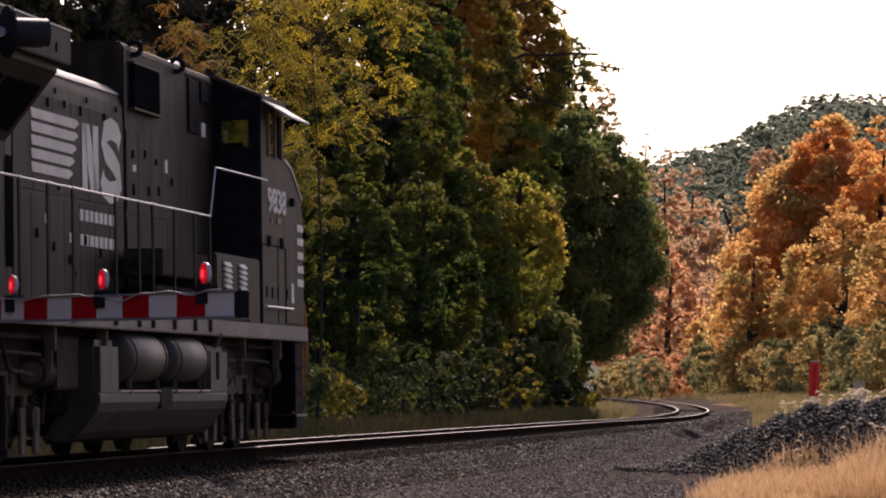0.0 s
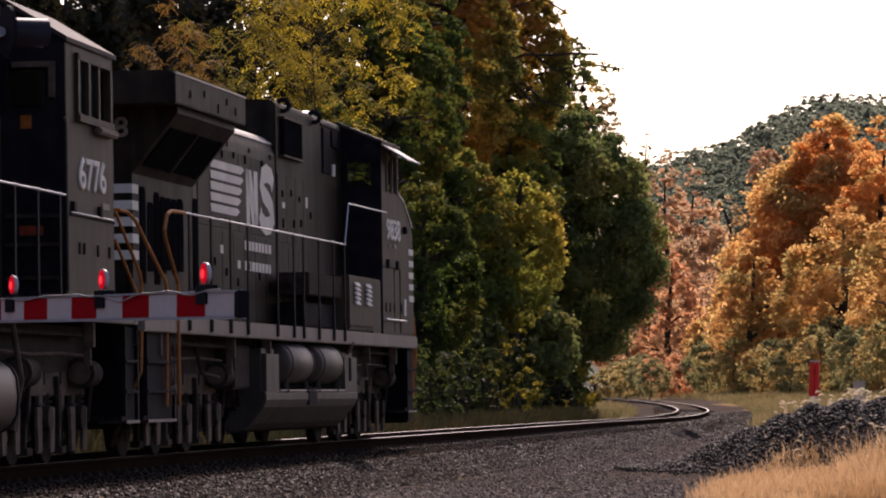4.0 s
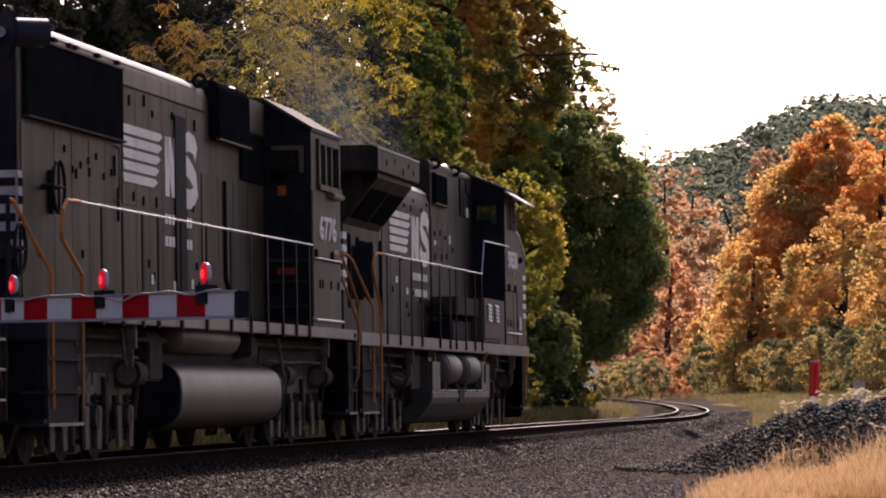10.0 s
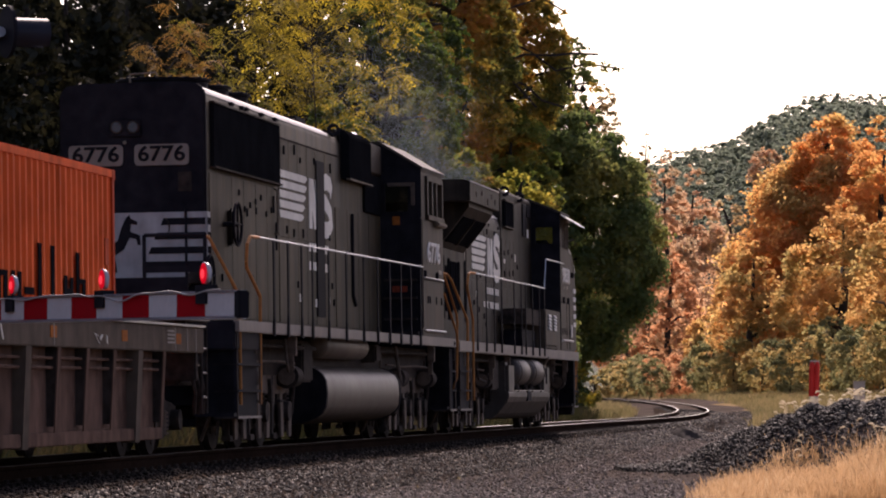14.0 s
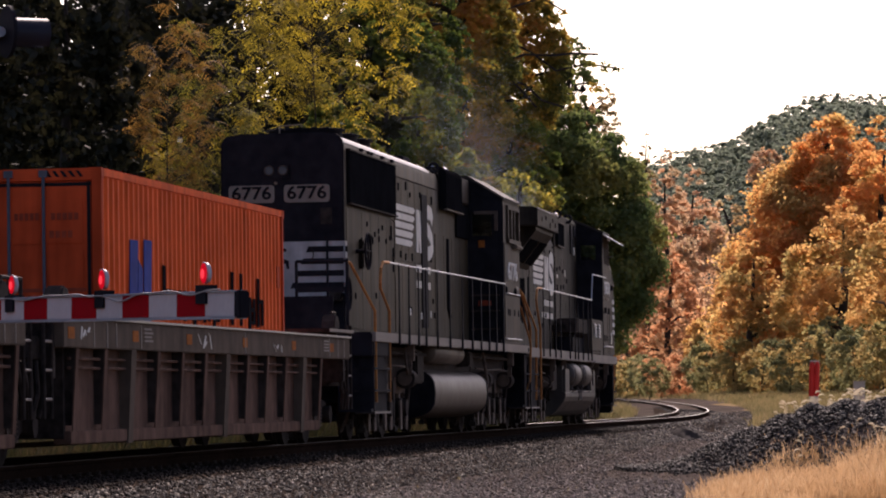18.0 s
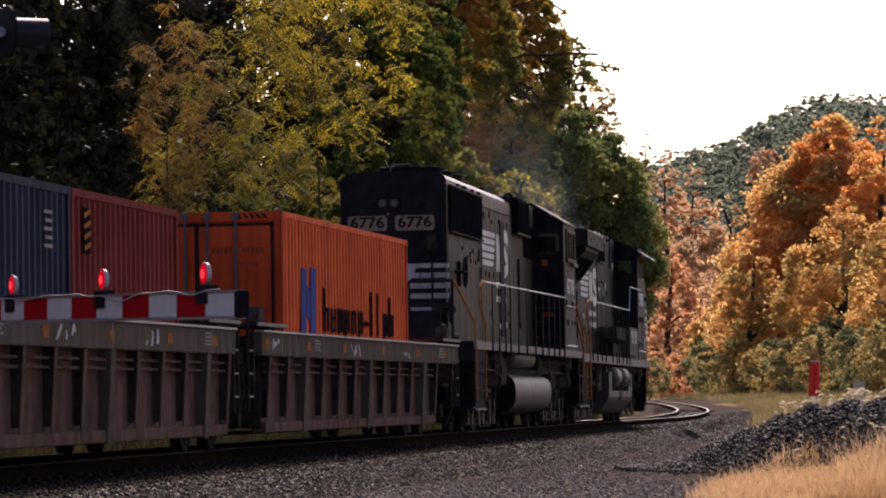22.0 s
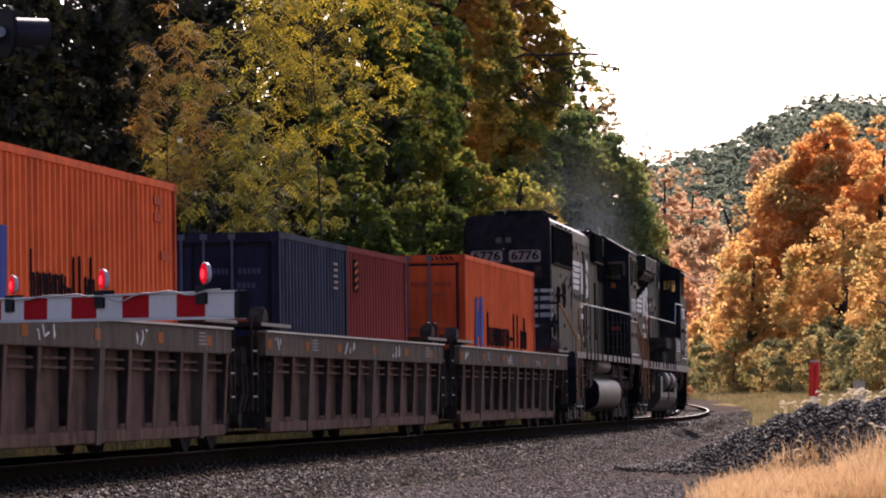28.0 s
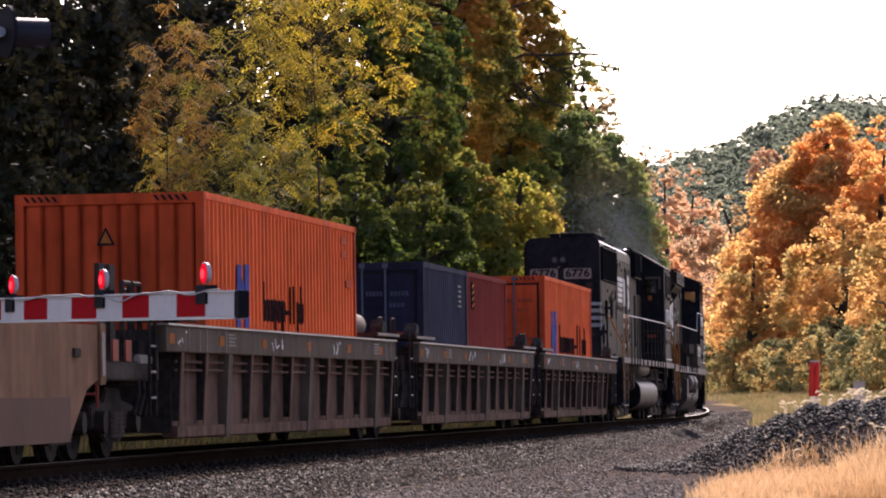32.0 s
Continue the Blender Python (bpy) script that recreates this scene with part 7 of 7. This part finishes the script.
            part("door_crease", Shape().box(x0 + 0.012, x0 + 0.02, a + 0.06, c - 0.06, z0 + (z1 - z0) * 0.52, z0 + (z1 - z0) * 0.535), FADED_INK, d)
        for q in range(5):
            part("header_mark", Shape().prism([(-w + 0.2 + q * 0.09, z1 - 0.1), (-w + 0.24 + q * 0.09, z1 - 0.1), (-w + 0.29 + q * 0.09, z1 - 0.03), (-w + 0.25 + q * 0.09, z1 - 0.03)], x0 - 0.006, x0 + 0.001, "x"), INK, b)
        for k, (y0, y1) in enumerate(((-0.95, -0.62), (-0.5, -0.2))):
            for q in range(5):
                d = (y1 - y0) / 5
                part("painted_bar", Shape().box(x0 + 0.012, x0 + 0.02, y0 + q * d, y0 + q * d + d * 0.7, z1 - 0.58, z1 - 0.5), PALE_NAVY if mat is BLUE_BOX else FADED_INK, b)
        for q in range(4):
            part("painted_bar", Shape().box(x0 + 0.012, x0 + 0.02, -0.88 + q * 0.07, -0.83 + q * 0.07, z1 - 0.78, z1 - 0.7), PALE_NAVY if mat is BLUE_BOX else FADED_INK, b)
    else:
        n = 9
        for q in range(n):
            y = -w + 0.12 + (2 * w - 0.24) * q / n
            part("end_rib", Shape().box(x0 + 0.022, x0 + 0.1, y + 0.02, y + 0.222, z0 + 0.15, z1 - 0.14), end_mat, b, bevel=0.02)
        part("end_panel", Shape().box(x0 + 0.09, x0 + 0.11, -w + 0.1, w - 0.1, z0 + 0.1, z1 - 0.1), end_mat, b)
        for s in (-1, 1):
            for q in range(5):
                y = s * (w - 0.2 - q * 0.09)
                part("header_mark", Shape().prism([(y, z1 - 0.1), (y + 0.04, z1 - 0.1), (y + 0.09, z1 - 0.03), (y + 0.05, z1 - 0.03)], x0 - 0.006, x0 + 0.001, "x"), INK, b)
        sign = part("warning_sign", Shape().prism([(-0.12, z1 - 0.66), (0.12, z1 - 0.66), (0.0, z1 - 0.42)], x0 + 0.016, x0 + 0.028, "x"), INK, b, "small yellow-edged warning triangle")
        part("sign_face", Shape().prism([(-0.075, z1 - 0.632), (0.075, z1 - 0.632), (0.0, z1 - 0.48)], x0 + 0.010, x0 + 0.016, "x"), ORANGE_PATCH, sign)
        sign.location.y = 0.05
    return b


def side_mark(box, x, z, length, height, seed, broad=1.0):
    """A blue block and uneven black bars in place of a painted company name."""
    r = random.Random(seed)
    y = -1.219
    for pts in ([(0, -0.3), (0.42, -0.3), (0.55, 1.75), (0.1, 1.75)], [(0.5, 0.4), (0.78, 0.2), (0.8, 1.1), (0.56, 1.3)], [(0.85, -0.3), (1.25, -0.3), (1.35, 1.8), (0.9, 1.8)]):
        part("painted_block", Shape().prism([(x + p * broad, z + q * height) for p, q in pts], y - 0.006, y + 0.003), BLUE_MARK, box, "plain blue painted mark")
    n = 11
    start = x + 2.0
    d = (length - 2.0) / n
    for i in range(n):
        if i == 6:
            part("painted_bar", Shape().box(start + i * d, start + (i + 0.7) * d, y - 0.006, y + 0.003, z + height * 0.25, z + height * 0.4), INK, box)
            continue
        tall = height * (1.3 if i in (0, 7, 8, 10) else 0.72) * r.uniform(0.95, 1.04)
        a = start + i * d
        low = z - (0.2 if i in (3, 5, 9) else 0.02)
        part("painted_bar", Shape().prism([(a, low), (a + d * 0.26, low), (a + d * 0.28, z + tall), (a + d * 0.02, z + tall)], y - 0.006, y + 0.003), INK, box)
        if i in (7, 8):
            continue
        part("painted_bar", Shape().prism([(a + d * 0.5, z), (a + d * 0.74, z), (a + d * 0.76, z + height * 0.7), (a + d * 0.52, z + height * 0.7)], y - 0.006, y + 0.003), INK, box)
        part("painted_bar", Shape().prism([(a + d * 0.26, z + height * (0.34 if i % 2 else 0.58)), (a + d * 0.52, z + height * (0.34 if i % 2 else 0.58)), (a + d * 0.52, z + height * (0.46 if i % 2 else 0.7)), (a + d * 0.26, z + height * (0.46 if i % 2 else 0.7))], y - 0.006, y + 0.003), INK, box)
        if i in (1, 2, 5, 9):
            part("painted_bar", Shape().box(a + d * 0.26, a + d * 0.52, y - 0.006, y + 0.003, z, z + height * 0.1), INK, box)


engine_a()
engine_b()
well_car(-21.4, -10.0, 9.4, -9.4, 6.95, (-10.95, 8.5), "dusty grey-brown articulated well car carrying an orange container", 1)
well_car(-40.5, -10.1, 7.15, -9.4, 6.9, (-11.3,), "dusty grey-brown articulated well car carrying two short containers", 2)
well_car(-60.2, -11.25, 7.1, -10.3, 6.95, (-12.35,), "dusty grey-brown articulated well car carrying a large orange container", 3, True)
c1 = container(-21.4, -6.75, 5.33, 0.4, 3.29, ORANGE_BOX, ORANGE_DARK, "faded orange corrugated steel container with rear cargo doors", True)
side_mark(c1, -5.3, 1.66, 9.1, 0.5, 4)
part("data_plate", Shape().box(4.75, 4.95, -1.223, -1.212, 2.2, 2.5), ORANGE_DARK, c1)
c2 = container(-40.5, -1.35, 4.8, 0.4, 2.99, MAROON_BOX, MAROON_BOX, "short maroon corrugated steel container in the well", False)
part("hazard_mark", Shape().box(-0.75, -0.4, -1.224, -1.212, 2.3, 2.8), INK, c2, "small striped clearance mark")
for k in range(4):
    part("hazard_stripe", Shape().prism([(-0.74, 2.32 + k * 0.12), (-0.74, 2.37 + k * 0.12), (-0.41, 2.43 + k * 0.12), (-0.41, 2.38 + k * 0.12)], -1.23, -1.222), ORANGE_PATCH, c2)
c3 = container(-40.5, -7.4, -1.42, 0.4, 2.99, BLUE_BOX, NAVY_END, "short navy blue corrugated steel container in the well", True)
for q in range(5):
    part("painted_bar", Shape().box(-2.75 + 0.06 * (q % 2), -2.35, -1.224, -1.212, 2.3 + q * 0.09, 2.335 + q * 0.09), SILL_PAINT, c3)
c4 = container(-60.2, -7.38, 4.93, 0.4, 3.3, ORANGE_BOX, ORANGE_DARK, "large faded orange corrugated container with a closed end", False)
side_mark(c4, -5.2, 1.74, 5.3, 0.4, 5, 0.7)
for x, z in ((3.5, 3.0), (3.5, 2.8), (3.9, 2.35)):
    part("painted_bar", Shape().box(x, x + 0.5, -1.228, -1.212, z, z + 0.1), ORANGE_DARK, c4)

# next car, of another build, with flat tan sides
tan = tagged(new("well_car"), "faded tan flat-sided well car following behind", "freight car", group="well car units")
TRAIN.append((tan, -84.5))
for s in (-1, 1):
    part("side_wall", Shape().prism([(-7.5, 0.25), (-7.5, 1.5), (9.6, 1.5), (9.6, 0.95), (8.7, 0.8), (7.7, 0.25)], min(s * 1.40, s * 1.47), max(s * 1.40, s * 1.47)), TAN, tan, "flat tan steel side", bevel=0.01)
part("lower_band", Shape().box(-7.5, 7.75, -1.475, -1.465, 0.25, 0.72), material("faded_red_tan_paint", (0.09, 0.04, 0.024), 0.8, grain=4, spread=0.25), tan)
part("end_post", Shape().box(9.3, 9.62, -1.5, -1.38, 0.85, 1.52), TAN, tan, bevel=0.01)
part("marker_strip", Shape().box(9.36, 9.52, -1.51, -1.5, 0.95, 1.42), SILL_PAINT, tan)
part("door_latch", Shape().box(7.9, 8.25, -1.5, -1.46, 1.14, 1.24), UNDER, tan, bevel=0.01)
part("well_floor", Shape().box(-7.5, 7.6, -1.3, 1.3, 0.28, 0.36), UNDER, tan)
part("end_bulkhead", Shape().box(8.6, 9.5, -1.35, 1.35, 0.8, 1.3), UNDER, tan, bevel=0.02)
part("end_ladder", Shape().rod((9.85, -1.35, 0.6), (9.85, -1.35, 1.6), 0.02).rod((9.85, -1.0, 0.6), (9.85, -1.0, 1.6), 0.02).tube([(9.85, -1.35, 0.75), (9.85, -1.0, 0.75)], 0.015).tube([(9.85, -1.35, 1.05), (9.85, -1.0, 1.05)], 0.015).tube([(9.85, -1.35, 1.35), (9.85, -1.0, 1.35)], 0.015), material("dull_red_oxide", (0.22, 0.05, 0.035), 0.8), tan)
freight_truck(tan, 9.0)
coupler(tan, 9.7, 1)

# ---- crossing gate: lowered arm, mast and flasher ----
gate = tagged(new("crossing_gate"), "lowered red and white crossing gate arm with lit red lamps", "crossing gate")
gate.matrix_basis = Matrix(((-0.4, -0.917, 0, -1.0), (0.917, -0.4, 0, 20.8), (0, 0, 1, 0), (0, 0, 0, 1)))  # x back along the arm from its tip
arm = part("arm", Shape().box(0.0, 4.4, -0.018, 0.018, 1.186, 1.308), ALUMINIUM, gate, "aluminium gate arm", bevel=0.004)
part("arm_rail", Shape().box(-0.02, 4.4, -0.03, 0.03, 1.176, 1.188).box(-0.02, 4.4, -0.03, 0.03, 1.306, 1.314), ALUMINIUM, arm)
part("end_cap", Shape().box(-0.075, 0.0, -0.026, 0.026, 1.18, 1.312), BLACK, arm, "black end cap", bevel=0.006)
for i in range(10):
    part("stripe", Shape().box(i * 0.4064 + 0.002, (i + 1) * 0.4064 - 0.002, 0.018, 0.021, 1.190, 1.304).box(i * 0.4064 + 0.002, (i + 1) * 0.4064 - 0.002, -0.021, -0.018, 1.190, 1.304), RED_SIGN if i % 2 else WHITE_SIGN, arm, "reflective sheeting panel")
for d in (0.39, 1.91, 3.43):
    lift = -0.014 + 0.004 * d
    lamp = part("gate_lamp", Shape().box(d - 0.07, d + 0.07, -0.03, 0.034, 1.268, 1.36), BLACK, gate, "red warning lamp, lit")
    part("lamp_body", Shape().rod((d, -0.010, 1.418), (d, 0.014, 1.418), 0.052, 24), LAMP_HOOD, lamp, "pale round lamp housing", smooth=True, bevel=0.006)
    part("lens", Shape().drum((d, 0.017, 1.418), (0, 1, 0), 0.0505, 0.01, 0.005, 24), LAMP_RED, lamp, "glowing red lens", smooth=True)
    part("lamp_core", Shape().drum((d, 0.0225, 1.415), (0, 1, 0), 0.024, 0.006, 0.002, 14), LAMP_CORE, lamp, "bright lamp centre", smooth=True)
    part("visor", Shape().tube([(d + 0.052 * math.cos(a), 0.012, 1.418 + 0.053 * math.sin(a)) for a in [math.pi * k / 10 for k in range(11)]], 0.0035), LAMP_HOOD, lamp, smooth=True)
    lamp.location.z = lift
sag = [(0.12, 1.318), (0.3, 1.322), (0.53, 1.28), (0.68, 1.305), (0.82, 1.325), (1.04, 1.31), (1.3, 1.317), (1.45, 1.27), (1.57, 1.235), (1.78, 1.287), (1.91, 1.322), (2.04, 1.285), (2.2, 1.322), (2.5, 1.318), (2.8, 1.32), (3.1, 1.285), (3.3, 1.29), (3.43, 1.32), (3.6, 1.29), (3.9, 1.32), (4.2, 1.3)]
arm.location.x, arm.rotation_euler.y = -0.04, -0.0095
cable = [(d, 0.032, 0.0095 * d + float(np.interp(d, [q[0] for q in sag], [q[1] for q in sag])) * 0.62 + 1.315 * 0.38 + 0.002 * math.sin(d * 9)) for d in np.linspace(0.12, 4.2, 90)]
cable = [(cable[i][0], cable[i][1], sum(cable[j][2] for j in range(max(0, i - 2), min(90, i + 3))) / (min(90, i + 3) - max(0, i - 2))) for i in range(90)]
part("cable", Shape().tube(cable, 0.0045), CABLE, gate, "loose lamp cable along the arm", smooth=True)
part("mast", Shape().rod((4.62, 0.22, -0.45), (4.62, 0.22, 3.5), 0.06, 16).rod((4.62, 0.22, -0.6), (4.62, 0.22, -0.35), 0.17, 12), ALUMINIUM, gate, "round aluminium signal mast", smooth=True)
part("mechanism", Shape().box(4.25, 4.6, -0.14, 0.16, 0.75, 1.38), ALUMINIUM, gate, bevel=0.03)
part("arm_bracket", Shape().box(4.15, 4.5, -0.05, 0.05, 1.16, 1.33), BLACK, gate, bevel=0.01)
part("flasher_arm", Shape().rod((4.0, -0.1, 2.87), (5.3, -0.1, 2.87), 0.03, 10).rod((4.62, 0.22, 2.87), (4.62, -0.1, 2.87), 0.03, 10), ALUMINIUM, gate)
for d in (4.0, 5.25):
    fl = part("flasher", Shape().rod((d, -0.15, 2.87), (d, -0.13, 2.87), 0.15, 28), BLACK, gate, "black round flasher background", smooth=True)
    arc = [-0.95 + (math.pi + 1.9) * k / 24 for k in range(25)]
    sh = Shape().prism([(d + 0.09 * math.cos(a), 2.862 + 0.09 * math.sin(a)) for a in arc] + [(d + 0.086 * math.cos(a), 2.862 + 0.086 * math.sin(a)) for a in arc[::-1]], -0.37, -0.14)
    part("hood", sh, GLOSS_BLACK, fl, "black half-round lamp hood", smooth=True)
    part("lens", Shape().rod((d, -0.152, 2.87), (d, -0.16, 2.87), 0.085, 20), DARK_GLASS, fl, smooth=True)

# ---- small things on the ground ----
post = tagged(new("marker_post"), "red plastic utility marker post on a white base", "marker post")
post.location = (by_angle(1436, 80), 80.0, float(ground_z(by_angle(1436, 80), 80)))
zz = float(post.location.z)
post.rotation_euler.y = 0.03
for dx in (-0.047, 0.047):
    part("marker", Shape().rod((dx, 0, height_at(702, 80) - zz), (dx, 0, height_at(646, 80) - zz), 0.05, 16).rod((dx, 0, height_at(646, 80) - zz), (dx, 0, height_at(641, 80) - zz), 0.05, 16, 0.025), RED_POST, post, "red round-topped marker", smooth=True)
part("cap", Shape().box(-0.08, 0.08, -0.03, 0.03, height_at(641, 80) - zz, height_at(639, 80) - zz), WHITE, post)
part("base", Shape().box(-0.085, 0.085, -0.06, 0.06, -0.3, height_at(702, 80) - zz), TAN_PLASTIC, post, "white base", bevel=0.01)
box = tagged(new("utility_box"), "small pale utility box behind the heap", "box")
bx, by = by_angle(1520, 84), 84.0
box.location = (bx, by, float(ground_z(bx, by)))
hh = height_at(677, 84) - float(box.location.z)
part("body", Shape().box(-0.11, 0.11, -0.06, 0.06, -0.1, hh), TAN_PLASTIC, box, bevel=0.01)
part("lid", Shape().box(-0.12, 0.12, -0.07, 0.07, hh, hh + 0.02), TAN_PLASTIC, box, bevel=0.008)
mound = tagged(new("dirt_mound"), "low dark mound of earth beside the track", "mound")
mx_, my_ = by_angle(1208, 122), 122.0
moff = float(off_line(np.array([mx_]), np.array([my_]))[0])
mound.location = (mx_, my_, max(float(ground_z(mx_, my_)), float(np.interp(my_, LINE_Y[_i0:], LINE_Z[_i0:]) + np.interp(moff, [0, 1.75, 2.9, 5], [-0.19, -0.24, -0.75, -1.7]))))
v, f = [], []
for j in range(7):
    for i in range(16):
        a, q = 2 * math.pi * i / 16, j / 6
        rr = (1 - q) * (1 + 0.2 * math.sin(3 * a + j))
        v.append((0.55 * rr * math.cos(a), 0.7 * rr * math.sin(a), 0.36 * math.sin(q * math.pi / 2) + 0.02 * math.sin(5 * a + j * 2) - 0.02))
f = [(j * 16 + i, j * 16 + (i + 1) % 16, (j + 1) * 16 + (i + 1) % 16, (j + 1) * 16 + i) for j in range(6) for i in range(16)]
part("earth", Shape().add(v, f), UNDER, mound, smooth=True)
for i, (px, d, ang, ln) in enumerate(((880, 88, 12, 0.62), (975, 92, -8, 0.5), (1075, 97, 5, 0.4))):
    st = tagged(new("stick"), "dry broken stick lying on the gravel", "stick")
    x, y = by_angle(px, d), float(d)
    st.matrix_basis = pose(x, y, float(ground_z(x, y)) + 0.06, 0, 0, ang)
    part("wood", Shape().rod((-ln / 2, 0, 0), (0, 0.04, 0.02), 0.024, 6).rod((0, 0.04, 0.02), (ln / 2, 0, 0.0), 0.024, 6, 0.01), BARK if i else CABLE, st)

leaf = tagged(new("fallen_leaf"), "fallen bright yellow leaf at the foot of the heap", "leaf")
lx_, ly_ = by_angle(1222, 70.5), 70.5
leaf.matrix_basis = pose(lx_, ly_, float(ground_z(lx_, ly_)) + 0.05, 30, 10, 20)
part("blade", Shape().prism([(-0.07, 0.0), (-0.03, 0.045), (0.03, 0.05), (0.08, 0.01), (0.03, -0.045), (-0.03, -0.04)], -0.004, 0.004), LEAF_YELLOW, leaf)
part("stalk", Shape().rod((0.08, 0, 0.01), (0.13, 0, 0.03), 0.004, 5), BARK, leaf)

# ---- exhaust smoke over the leading engine, in pieces that drift ----
SMOKE = leaf_material("thin_grey_smoke", [(0.21, 0.24, 0.26), (0.3, 0.34, 0.37)], 0.5)
PUFFS = []
for i in range(12):
    rs = np.random.default_rng(60 + i)
    size = 0.28 + 0.105 * i
    specks = 3400 + 340 * i
    knots = rs.normal(0, 0.45, (7, 3))
    c = (knots[rs.integers(0, 7, specks)] + rs.normal(0, 0.42, (specks, 3))) * size
    a, b = rs.normal(0, 1, (specks, 3)), rs.normal(0, 1, (specks, 3))
    a, b = (q / np.linalg.norm(q, axis=1)[:, None] * 0.0047 for q in (a, b))
    ob = new("smoke_puff", quads("smoke_puff", np.stack([c - a, c - b, c + a, c + b], 1), SMOKE))
    tagged(ob, "thin grey-blue diesel exhaust smoke drifting over the train", "smoke", group="exhaust smoke", kind="stuff")
    PUFFS.append((ob, 0.25 + 0.42 * i, i))


# ---- what moves ----
def motions():
    for thing, place in TRAIN:
        walk(thing, [(t, vehicle_pose(rolled(t) + place)) for t in range(33)])
    for ob, lag, i in PUFFS:
        rows = []
        for t in range(33):
            m = vehicle_pose(rolled(t - 0.16 * lag) + 22.0)
            away = Vector((-0.25 * lag + 0.4 * math.sin(i * 2.1), 0.15 * lag, 0.5 * lag + 0.2 * math.sin(i * 1.3 + t * 0.4) + 3.2 * float(1 - smooth_step(3.0, 8.5, np.float64(t)))))
            rows.append((t, Matrix.Translation(m @ Vector((1.2, 0, 4.6)) + away) @ Matrix.Rotation(0.5 * i + 0.08 * t, 4, "Z")))
        walk(ob, rows)
    steps_of = [0.2 * i for i in range(161)]
    for ob, thing, x, r in WHEELS:
        turn = Matrix.Identity(4)
        turn.translation = (x, 0, r + 0.007)
        walk(ob, [(t, turn @ Matrix.Rotation((rolled(t) - rolled(0)) / r, 4, "Y")) for t in steps_of])


motions()
